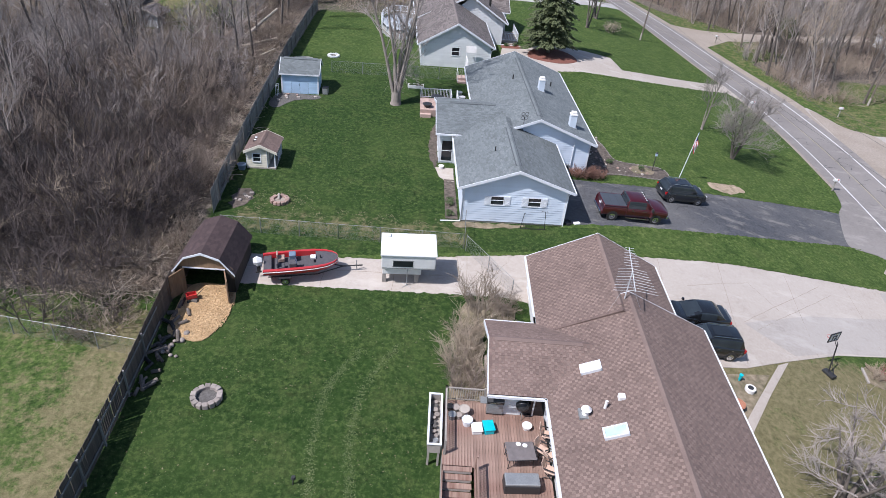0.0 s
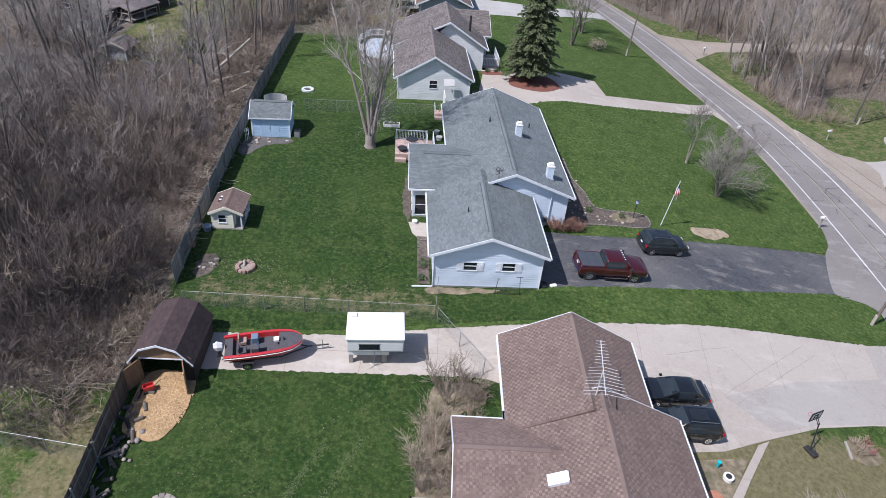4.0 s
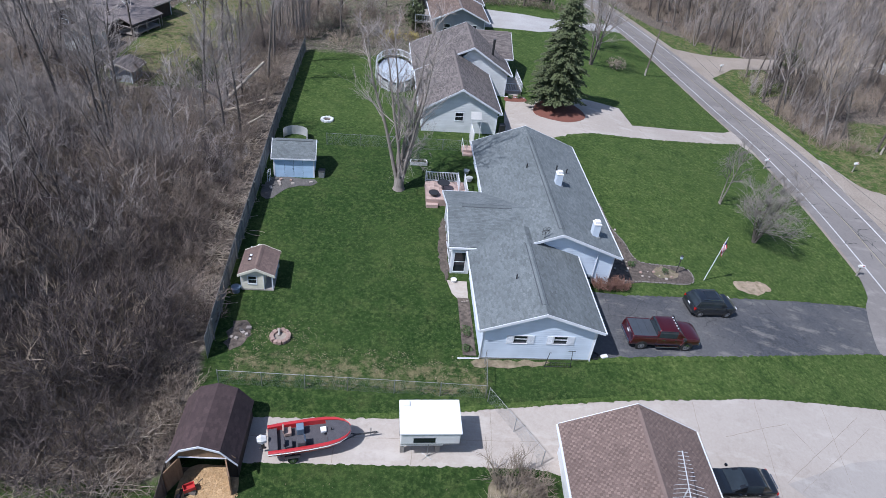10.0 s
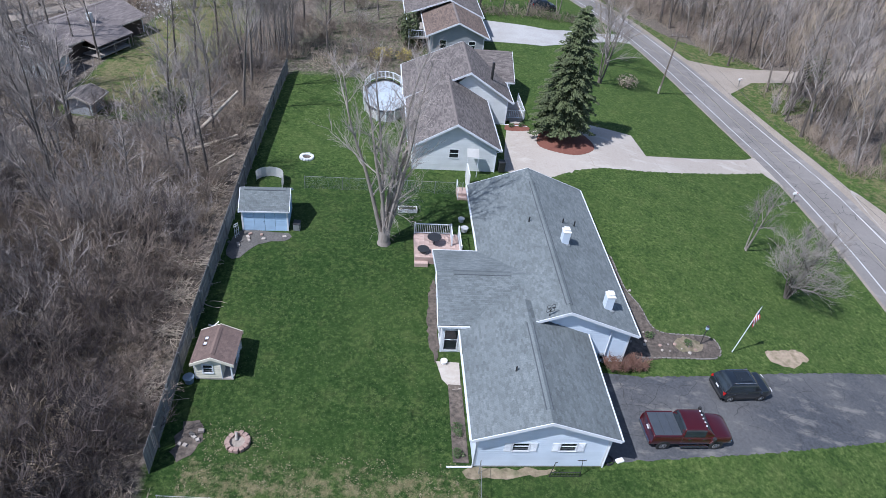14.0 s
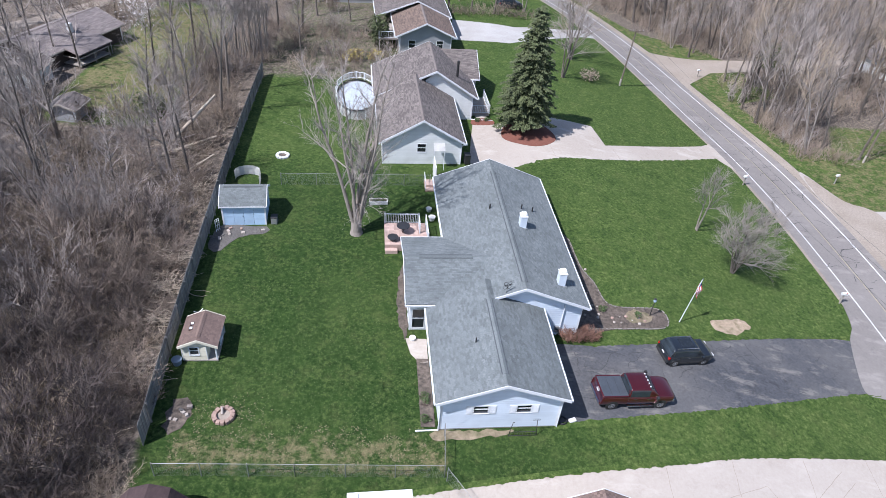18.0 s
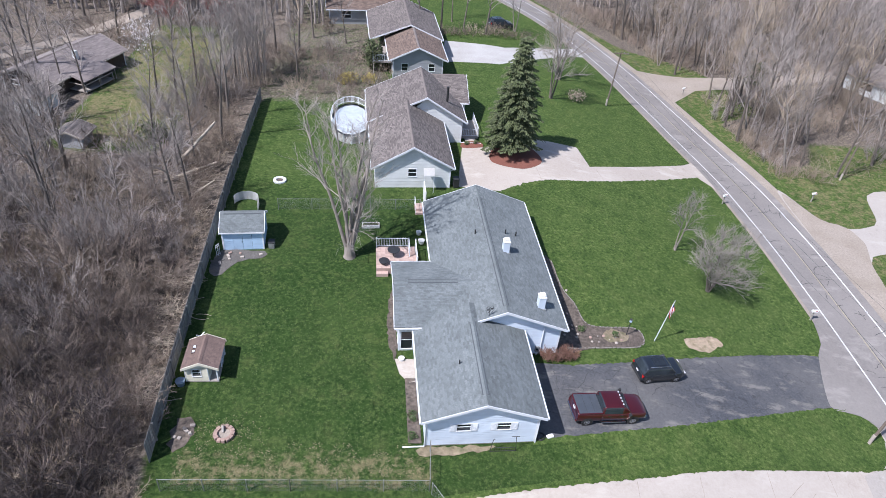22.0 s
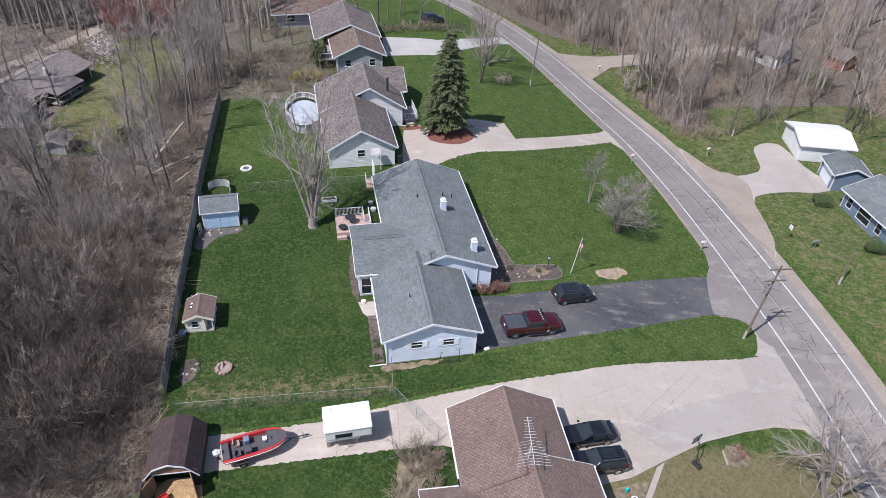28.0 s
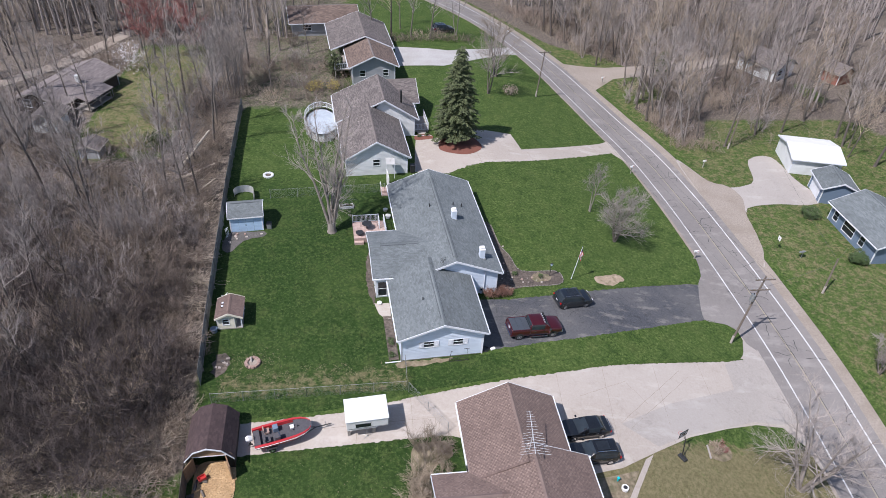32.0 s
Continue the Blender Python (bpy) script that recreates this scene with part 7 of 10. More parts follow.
def spruce():
    """Tiers of drooping boughs, each a spray of needle clumps, uneven in reach."""
    rng = random.Random(9)
    v, f = [], []
    H = 13.6
    h = 1.5
    while h < H - 0.25:
        R = 3.45 * (1 - h / H) ** 0.62 + 0.12
        n = int(7 + 4.5 * R)
        turn = rng.random()
        for k in range(n):
            a = 6.283 * (k + turn + rng.uniform(-0.3, 0.3)) / n
            L = R * rng.uniform(0.60, 1.18)
            hh = h + rng.uniform(-0.22, 0.22)
            steps = max(3, int(L / 0.22))
            for st in range(steps):
                q = (st + 0.6) / steps
                r = L * q
                z = hh - 0.26 * r * q + 0.10 * r * q * q
                wide = 0.42 * (1.1 - q) * min(1.0, r) + 0.10
                for side in ((0, 1, -1) if q > 0.3 else (0,)):
                    aa = a + side * wide * rng.uniform(0.5, 1.1) / max(r, 0.4)
                    c = Vector((r * math.cos(aa), r * math.sin(aa), z + rng.uniform(-0.08, 0.08) - 0.05 * abs(side)))
                    out = Vector((math.cos(aa + side * 0.6), math.sin(aa + side * 0.6), -0.25 + rng.uniform(-0.3, 0.3)))
                    tang = Vector((-math.sin(aa), math.cos(aa), rng.uniform(-0.3, 0.3)))
                    l, w = rng.uniform(0.26, 0.44), rng.uniform(0.09, 0.17)
                    b = len(v)
                    v += [c - out * l * 0.5, c - tang * w + Vector((0, 0, -0.05)), c + out * l * 0.6 + Vector((0, 0, -0.04)), c + tang * w + Vector((0, 0, -0.05)), c + Vector((0, 0, 0.06))]
                    f += [(b, b + 1, b + 4), (b + 1, b + 2, b + 4), (b + 2, b + 3, b + 4), (b + 3, b, b + 4)]
        h += 0.34 + 0.10 * (1 - h / H) + rng.uniform(-0.03, 0.06)
    t = Twigs(3)
    t.tube((0, 0, -0.2), (0, 0, 1), H, 0.24, 0.03, 8, 6, 0.01)
    return mesh_of("trunk", t.v, t.f, "bark", True), mesh_of("needles", v, f, "needles")


plant("spruce_tree", spruce(), 11.6, 80.6, 0, 1.0, "tall dark green spruce standing in a red mulch bed", "tree", names=("trunk", "needles"))


def leafy_mesh(seed, height, width, n, material, size=0.12, mesh_name="leaves"):
    rng = random.Random(seed)
    v, f = [], []
    lumps = [(rng.uniform(-0.3, 0.3) * width, rng.uniform(-0.3, 0.3) * width, rng.uniform(0.35, 0.7) * height, rng.uniform(0.28, 0.42)) for _ in range(7)]
    for _ in range(n):
        lx, ly, lz, lr = rng.choice(lumps)
        d = Vector((rng.gauss(0, 1), rng.gauss(0, 1), rng.gauss(0, 1))).normalized() * rng.uniform(0.7, 1.05) * lr
        c = Vector((lx + d.x * width, ly + d.y * width, max(0.05, lz + d.z * height)))
        a = Vector((rng.gauss(0, 1), rng.gauss(0, 1), rng.gauss(0, 1))).normalized()
        b = a.orthogonal().normalized()
        s = size * rng.uniform(0.6, 1.3)
        i = len(v)
        v += [c - a * s, c + b * s * 0.5, c + a * s, c - b * s * 0.5]
        f.append((i, i + 1, i + 2, i + 3))
    return mesh_of(mesh_name, v, f, material)


def leafy_bush(name, x, y, h, w, material, label, seed, n=700, size=0.12, stem="brown_twig"):
    b = thing(name, x, y, 0, label, "bush")
    piece("tangle", thicket_mesh(seed, h * 0.85, 10, 4, 2, w * 0.2, stem, 0.010, 0.5), b)
    piece("foliage", leafy_mesh(seed, h, w, n, material, size), b)


leafy_bush("forsythia", -8.4, 97.6, 1.6, 2.6, "yellow_bloom", "yellow blooming forsythia at the back of the garden", 201)
leafy_bush("forsythia", -5.6, 98.0, 1.5, 2.0, "yellow_bloom", "yellow blooming forsythia at the back of the garden", 202, 400)
leafy_bush("round_bush", 58.6, 67.0, 1.5, 2.0, "leaf", "dark green clipped round bush across the road", 203, 3200, 0.085)
leafy_bush("round_bush", 59.3, 57.6, 1.6, 2.1, "leaf", "dark green clipped round bush by the slate house", 204, 3200, 0.085)
leafy_bush("blossom_tree", -37.5, 104.5, 5.0, 5.0, "white_bloom", "small tree in white blossom beside the woodland house", 205, 420, 0.13)
leafy_bush("young_cedar", -27.6, 78.5, 2.6, 2.4, "needles", "dark green cedar in the rough clearing", 206, 900, 0.16)
leafy_bush("young_cedar", 56.5, 115.0, 5.0, 3.0, "needles", "dark green cedar among the roadside trees", 208, 1100, 0.2)
leafy_bush("young_cedar", -5.5, 103.5, 4.5, 3.2, "needles", "dark green cedar at the back of the garden", 209, 1100, 0.2)
leafy_bush("yellow_shrub", 23.1, 99.6, 1.8, 2.4, "tan_twig", "tan budding shrub by the road", 207, 500, 0.1)
BUSH = [thicket_mesh(301 + k, 1.9, 26, 6, 4, 0.6, tw, 0.008, 0.45) for k, tw in enumerate(("tan_twig", "brown_twig", "tan_twig"))]
for k, (x, y, s) in enumerate(((3.2, 31.3, 1.05), (4.6, 31.6, 0.6), (2.2, 29.0, 0.8), (1.9, 26.8, 0.95), (2.2, 25.2, 0.8), (2.3, 28.0, 0.65), (4.3, 29.6, 0.5))):
    plant("garden_shrub", [BUSH[k % 3]], x, y, 50 * k, s * 1.3, "rounded leafless tan garden shrub by the white house", "shrub", "shrubs by the white house", ("tangle",))
HEDGE = thicket_mesh(305, 1.9, 30, 6, 5, 0.8, "russet_twig", 0.014, 0.6)
for k in range(5):
    plant("low_shrub", [HEDGE], 11.0 + 0.5 * k, 48.9 + 0.06 * k, 60 * k, 0.42, "low reddish-brown leafless hedge by the driveway", "shrub", "low hedge by the driveway", ("tangle",))
for k, (x, y) in enumerate(((0.9, 41.7), (0.8, 42.9), (0.75, 43.4), (6.6, 81.7), (7.6, 82.0), (14.5, 52.2), (17.2, 52.0))):
    leafy_bush("garden_plant", x, y, 0.45, 0.6, "leaf", "small green plant in the garden bed", 210 + k, 160, 0.07)


# ---- fences ----
def board_fence():
    fence = thing("board_fence", -15.7, 40.0, 0, "tall weathered grey board fence along the wood", "fence")
    inv = fence.matrix_world.inverted()
    rng = random.Random(21)
    line = smooth_line([p for p in FENCE], 0.145)
    bw = mesh_of("board", *box_lists(0.02, 0.140, 1.82), "fence_wood")
    bd = mesh_of("board", *box_lists(0.02, 0.146, 1.82), "dark_fence")
    rest_v, rest_f = [], []
    near = 0
    for i, (p, q) in enumerate(zip(line, line[1:])):
        if 30.8 < p.y < 39.4:
            continue
        d = (q - p).normalized()
        f = Matrix.Translation((p.x, p.y, land1(p.x, p.y) + 0.03 + rng.uniform(-0.03, 0.03))) @ Matrix.Rotation(math.atan2(d.y, d.x) - math.pi / 2, 4, "Z") @ Matrix.Rotation(rng.gauss(0, 0.012), 4, "X")
        if near < 300 and p.y > 14 and (p.y < 31 or p.y < 62):
            near += 1
            piece("board", bd if p.y < 31 else bw, fence, inv @ f)
        else:
            vs, fs = box_lists(0.02, 0.132, 1.82)
            b = len(rest_v)
            rest_v += [inv @ f @ Vector(v) for v in vs]
            rest_f += [tuple(b + k for k in ff) for ff in fs]
    tagged(piece("boarding", mesh_of("boarding", rest_v, rest_f, "fence_wood"), fence), kind="stuff")
    posts = smooth_line(FENCE, 2.4)
    pm = mesh_of("post", *box_lists(0.09, 0.09, 1.85), "fence_wood")
    for a, b in zip(posts, posts[1:]):
        if 30.8 < a.y < 39.4 or 30.8 < b.y < 39.4:
            continue
        m_ = Matrix.Translation((a.x + 0.07, a.y, land1(a.x, a.y) - 0.05))
        piece("post", pm, fence, inv @ m_)
        for h in (0.4, 1.45):
            u, w = inv @ Vector((a.x + 0.05, a.y, land1(a.x, a.y) + h)), inv @ Vector((b.x + 0.05, b.y, land1(b.x, b.y) + h))
            bm = bmesh.new()
            d = w - u
            f = Matrix.Translation(u) @ d.to_track_quat("X", "Z").to_matrix().to_4x4()
            box(bm, 0, d.length, -0.02, 0.02, -0.045, 0.045, m=f)
            part("rail", bm, "fence_wood", fence)


board_fence()


def chain_link(points, tall, label, wires=True):
    c = thing("chain_link_fence", points[0][0], points[0][1], 0, label, "fence")
    o = c.matrix_world.translation
    v, f = [], []

    def g(p, h):
        return Vector((p.x, p.y, land1(p.x, p.y) + h)) - o
    for a, b in zip(points, points[1:]):
        a, b = Vector(a), Vector(b)
        n = max(1, round((b - a).length / 2.6))
        for k in range(n + 1):
            p = a.lerp(b, k / n)
            part("post", rods((g(p, -0.1), g(p, tall + 0.05), 0.028), n=7), "galvanised", c)
            if k < n:
                q = a.lerp(b, (k + 1) / n)
                part("top_rail", rods((g(p, tall), g(q, tall), 0.013), n=6), "galvanised", c)
        if wires:
            L = (b - a).length
            step = 0.11
            m_ = int((L + tall) / step)
            for k in range(m_):
                for s in (1, -1):
                    x0, z0, x1, z1 = k * step - tall, 0.0, k * step, tall
                    if x0 < 0:
                        z0, x0 = -x0, 0.0
                    if x1 > L:
                        z1, x1 = tall - (x1 - L), L
                    if x1 - x0 < 0.02:
                        continue
                    if s < 0:
                        x0, x1 = L - x0, L - x1
                    p, q = g(a.lerp(b, x0 / L), z0), g(a.lerp(b, x1 / L), z1)
                    w = Vector((0, 0, 0.0035))
                    i = len(v)
                    v += [p - w, q - w, q + w, p + w]
                    f.append((i, i + 1, i + 2, i + 3))
    if wires:
        tagged(piece("wire_mesh", mesh_of("wire_mesh", v, f, "galvanised"), c), kind="stuff")
    return c


chain_link([(-14.6, 37.5), (-6.7, 37.65), (1.95, 37.8)], 1.2, "grey chain-link fence between the two back gardens")
chain_link([(1.95, 37.8), (2.0, 40.6)], 1.2, "short grey chain-link fence to the garage corner")
chain_link([(2.1, 37.6), (5.1, 33.4)], 1.25, "open chain-link gate across the concrete drive")
chain_link([(-46, 29.6), (-30, 27.4), (-15.3, 25.7)], 1.2, "grey chain-link fence meeting the board fence")
chain_link([(-12.3, 66.6), (-6.0, 67.1), (1.2, 67.6)], 1.2, "low wire fence between the lawns")

# ---- vehicles ----
def parked(name, x, y, heading, base, label, category, group=""):
    """An Empty on the sloping drive, x ahead, at the middle of the wheels."""
    c, s = math.cos(radians(heading)), math.sin(radians(heading))
    f, b = land1(x + c * base / 2, y + s * base / 2), land1(x - c * base / 2, y - s * base / 2)
    l, r = land1(x - s * 0.8, y + c * 0.8), land1(x + s * 0.8, y - c * 0.8)
    ex = Vector((c * base, s * base, f - b)).normalized()
    ey = Vector((-s * 1.6, c * 1.6, l - r)).normalized()
    ez = ex.cross(ey).normalized()
    ey = ez.cross(ex)
    ob = new(name)
    ob.matrix_world = Matrix.Translation((x, y, (f + b) / 2 + 0.045)) @ Matrix((ex, ey, ez)).transposed().to_4x4() @ Matrix.Scale(0.94, 4)
    return tagged(ob, label, category, group)


def smooth_values(vals, n):
    """Catmull-Rom steps through rows of numbers."""
    v = np.array(vals, float)
    v = np.vstack([2 * v[0] - v[1], v, 2 * v[-1] - v[-2]])
    out = []
    for i in range(1, len(v) - 2):
        for j in range(n):
            t = j / n
            a, b, c, d = v[i - 1:i + 3]
            p = 0.5 * (2 * b + (c - a) * t + (2 * a - 5 * b + 4 * c - d) * t * t + (3 * b - 3 * c + d - a) * t ** 3)
            out.append(np.clip(p, np.minimum(b, c) - 0.01, np.maximum(b, c) + 0.01))
    out.append(v[-2])
    return np.array(out)


def fine_sections(sections, along=3, round_=2):
    rows = smooth_values([[x] + [q for yz in prof for q in yz] for x, prof in sections], along)
    out = []
    for r in rows:
        prof = smooth_values(r[1:].reshape(-1, 2), round_)
        out.append((float(r[0]), [(float(max(y, 0.005)), float(z)) for y, z in prof]))
    return out


def loft(sections, fine=False):
    """Bridges half profiles (x, [(y, z), ...] from the sill to the crown), mirrored, with closed ends."""
    bm = bmesh.new()
    rings = []
    if fine:
        sections = fine_sections(sections)
    for x, prof in sections:
        ring = [bm.verts.new((x, y, z)) for y, z in prof] + [bm.verts.new((x, -y, z)) for y, z in reversed(prof)]
        rings.append(ring)
    n = len(rings[0])
    for a, b in zip(rings, rings[1:]):
        for k in range(n):
            j = (k + 1) % n
            bm.faces.new((a[k], a[j], b[j], b[k]))
    bm.faces.new(rings[0])
    bm.faces.new(rings[-1][::-1])
    bmesh.ops.recalc_face_normals(bm, faces=bm.faces[:])
    return bm


def body_profile(w, zb, zt, crown=0.03, tuck=0.10):
    return [(w * 0.90, zb), (w * 0.985, zb + 0.12), (w, zb + (zt - zb) * 0.45), (w * 0.985, zb + (zt - zb) * 0.72), (w * (1 - tuck), zt - 0.03), (w * 0.78, zt + crown * 0.3), (w * 0.4, zt + crown)]


def wheel(parent, x, y, r, wide, side):
    bm = bmesh.new()
    rod(bm, (x, y - wide / 2, r), (x, y + wide / 2, r), r, n=28)
    bmesh.ops.bevel(bm, geom=[e for e in bm.edges if abs((e.verts[0].co - e.verts[1].co).y) < 1e-4], offset=0.035, segments=2, affect="EDGES")
    tyre = part("wheel", bm, "rubber", parent)
    o = y + side * (wide / 2 + 0.004)
    part("rim", rods(((x, o - side * 0.03, r), (x, o, r), r * 0.64), n=20), "chrome", tyre)
    bm = bmesh.new()
    for k in range(5):
        a = 6.283 * k / 5
        rod(bm, (x + math.cos(a) * r * 0.36, o - side * 0.01, r + math.sin(a) * r * 0.36), (x + math.cos(a) * r * 0.36, o + side * 0.004, r + math.sin(a) * r * 0.36), r * 0.13, n=8)
    part("hub_hole", bm, "black_metal", tyre)
    part("hub", rods(((x, o, r), (x, o + side * 0.012, r), r * 0.16), n=12), "galvanised", tyre)


def sheet(pts, thick=0.012):
    bm = bmesh.new()
    bm.faces.new([bm.verts.new(p) for p in pts])
    bmesh.ops.solidify(bm, geom=bm.faces[:], thickness=thick)
    return bm


def faces_part(name, bm, pick, material, car, label=""):
    """Takes the picked faces of a shell as a part of their own."""
    index, verts, faces = {}, [], []
    for f in bm.faces:
        if pick(f.calc_center_median(), f.normal):
            row = []
            for v in f.verts:
                if v.index not in index:
                    index[v.index] = len(verts)
                    verts.append(v.co.copy())
                row.append(index[v.index])
            faces.append(row)
    if faces:
        ob = piece(name, mesh_of(name, verts, faces, material, True), car)
        if label:
            tagged(ob, label)


def greenhouse(car, paint, x, belt, roof, w, wr, pillars=2, glass="car_glass"):
    """Rounded cabin: x = (rear base, rear top, front top, front base)."""
    rb, rt, ft, fb = x

    def prof(h, inset=1.0):
        m_ = wr + (w - wr) * (1 - h)
        top = belt + (roof - belt) * h
        return [(w * inset, belt - 0.08), (w * 0.985 * inset, belt - 0.01 + 0.02 * h), ((w * 0.45 + m_ * 0.55) * inset, belt + (roof - belt) * h * 0.55), (m_ * inset, belt + (roof - belt) * h * 0.88), (m_ * 0.90 * inset, top - 0.005), (m_ * 0.5 * inset, top + 0.045 * h)]
    bm = loft([(rb - 0.02, prof(0.0, 0.93)), (rb + (rt - rb) * 0.5, prof(0.60, 0.97)), (rt, prof(0.965)), ((rt + ft) / 2, prof(1.0)), (ft, prof(0.955)), (ft + (fb - ft) * 0.5, prof(0.56, 0.98)), (fb + 0.02, prof(0.0, 0.95))], True)
    bm.verts.index_update()
    bm.normal_update()
    mid = belt + (roof - belt) * 0.86
    gap = (ft - rt) / (pillars + 1)

    def kind(c, n):
        if rt - 0.02 <= c.x <= ft + 0.02:
            if c.z > mid:
                return "roof"
            d = min(abs(c.x - (rt + gap * k)) for k in range(pillars + 2))
            return "pillar" if c.z < belt - 0.03 or d < 0.06 else "side_window"
        edge = w * 0.84 if c.z < (belt + roof) / 2 else wr * 0.84
        if abs(c.y) > edge:
            return "pillar"
        return "windshield" if c.x > 0 and c.x > ft else "rear_window"
    for name, m_ in (("roof", paint), ("pillar", paint), ("windshield", glass), ("rear_window", glass)):
        faces_part(name, bm, lambda c, n, name=name: kind(c, n) == name, m_, car)
    for s in (1, -1):
        faces_part("side_window", bm, lambda c, n: kind(c, n) == "side_window" and c.y * s > 0, glass, car)
    bm.free()


def common(car, L, W, base, r, zt_front, zt_rear, xo=0.0):
    """Wheels, arches, lamps, bumpers, mirrors."""
    h = W / 2
    for sx in (1, -1):
        for s in (1, -1):
            wheel(car, sx * base / 2, s * (h - 0.10), r, 0.23, s)
            part("wheel_arch", rods(((sx * base / 2, s * (h - 0.03), r + 0.02), (sx * base / 2, s * (h + 0.006), r + 0.02), r * 1.17), n=24), "plastic_black", car)
    f, b = L / 2 + xo, -L / 2 + xo
    for s in (1, -1):
        part("headlight", boxes((f - 0.22, f - 0.02, s * h * 0.62 - 0.17, s * h * 0.62 + 0.17, zt_front - 0.26, zt_front - 0.1), bevel=0.03), "lens_clear", car)
        part("tail_light", boxes((b + 0.01, b + 0.14, s * h * 0.84 - 0.1, s * h * 0.84 + 0.1, zt_rear - 0.34, zt_rear - 0.1), bevel=0.03), "lens_red", car)
    part("number_plate", boxes((b - 0.012, b + 0.03, -0.16, 0.16, zt_rear - 0.34, zt_rear - 0.22)), "white_trim", car)


def car_body(car, paint, L, W, belt, hood, tail, xo, fb, rb, zb=0.26):
    h, f, b = W / 2, L / 2 + xo, -L / 2 + xo
    part("body", loft([
        (b, body_profile(h * 0.86, zb + 0.12, tail - 0.12)), (b + 0.12, body_profile(h * 0.96, zb + 0.04, tail - 0.02)), (b + 0.5, body_profile(h, zb, tail)),
        (rb + 0.1, body_profile(h, zb, max(tail, belt - 0.02))), ((rb + fb) / 2, body_profile(h, zb, belt)), (fb - 0.05, body_profile(h, zb, belt - 0.02)),
        (fb + 0.5, body_profile(h * 0.99, zb, hood + 0.05)), (f - 0.4, body_profile(h * 0.96, zb, hood - 0.02)), (f - 0.1, body_profile(h * 0.88, zb + 0.06, hood - 0.14)), (f, body_profile(h * 0.78, zb + 0.14, hood - 0.24))], True), paint, car, smooth=True)
    part("grille", boxes((f - 0.03, f + 0.008, -h * 0.42, h * 0.42, zb + 0.2, hood - 0.26), bevel=0.02), "plastic_black", car)
    part("bumper", boxes((f - 0.12, f + 0.03, -h * 0.8, h * 0.8, zb + 0.02, zb + 0.2), bevel=0.04), "plastic_black", car)
    part("bumper", boxes((b - 0.03, b + 0.12, -h * 0.84, h * 0.84, zb + 0.06, zb + 0.26), bevel=0.04), "plastic_black", car)
    for s in (1, -1):
        part("sill", boxes((-L * 0.24 + xo, L * 0.2 + xo, s * (h - 0.03) - 0.03, s * (h - 0.03) + 0.03, zb - 0.03, zb + 0.09)), "plastic_black", car)
        part("mirror", boxes((fb - 0.42, fb - 0.26, s * (h + 0.1) - 0.08, s * (h + 0.1) + 0.08, belt - 0.02, belt + 0.12), bevel=0.03), paint, car)
        for k in range(2):
            xx = rb + 0.75 + k * 1.0
            part("door_handle", boxes((xx, xx + 0.16, s * (h - 0.01) - 0.02, s * (h - 0.01) + 0.02, belt - 0.16, belt - 0.12)), "chrome", car)
            part("door_seam", boxes((xx + 0.24, xx + 0.25, s * (h - 0.004) - 0.006, s * (h - 0.004) + 0.006, zb + 0.12, belt - 0.05)), "plastic_black", car)


def suv(x, y, heading, paint, label, L=4.6, W=1.86):
    c = parked("suv", x, y, heading, 2.72, label, "car")
    car_body(c, paint, L, W, 1.06, 1.02, 1.0, 0.02, 1.15, -2.1, 0.3)
    greenhouse(c, paint, (-2.12, -1.75, 0.35, 1.1), 1.05, 1.62, 0.86, 0.70, 2)
    common(c, L, W, 2.72, 0.35, 1.0, 1.08, 0.02)
    for s in (1, -1):
        part("roof_rail", rods(((-1.6, s * 0.6, 1.69), (0.25, s * 0.6, 1.69), 0.025), ((-1.6, s * 0.6, 1.62), (-1.6, s * 0.6, 1.69), 0.02), ((0.25, s * 0.6, 1.62), (0.25, s * 0.6, 1.69), 0.02), n=8), "chrome", c, "bright metal roof rail")
    part("sunroof", boxes((-1.1, 0.1, -0.42, 0.42, 1.672, 1.682)), "glass", c)
    part("rear_wiper", rods(((-2.0, -0.2, 1.25), (-1.95, 0.25, 1.3), 0.012), n=5), "plastic_black", c)
    return c


suv(19.75, 48.5, 14, "charcoal_paint", "dark charcoal compact SUV parked on the asphalt driveway", 4.35)
suv(16.8, 30.6, 186, "black_paint", "black minivan-like SUV parked on concrete beside the house", 4.6, 1.92)


def sedan(x, y, heading, paint, label):
    c = parked("sedan", x, y, heading, 2.8, label, "car")
    L, W = 4.6, 1.84
    car_body(c, paint, L, W, 0.95, 0.92, 0.98, 0.0, 1.0, -1.7, 0.24)
    greenhouse(c, paint, (-1.85, -1.05, 0.1, 1.05), 0.95, 1.42, 0.84, 0.66, 1)
    common(c, L, W, 2.8, 0.33, 0.9, 1.0)
    part("aerial", rods(((-1.2, 0, 1.46), (-1.35, 0, 1.53), 0.03, 0.01), n=6), "plastic_black", c)
    part("trim_strip", boxes((-2.41, -2.36, -0.5, 0.5, 0.86, 0.9)), "chrome", c)
    return c


sedan(16.7, 33.0, 188, "black_paint", "black sedan parked on concrete with its nose to the house")


suv(14.6, 125.2, 20, "charcoal_paint", "dark blue SUV parked beyond the hedge")
sedan(0.6, 126.6, 10, "white_shell", "white sedan parked beyond the hedge among bare trees")


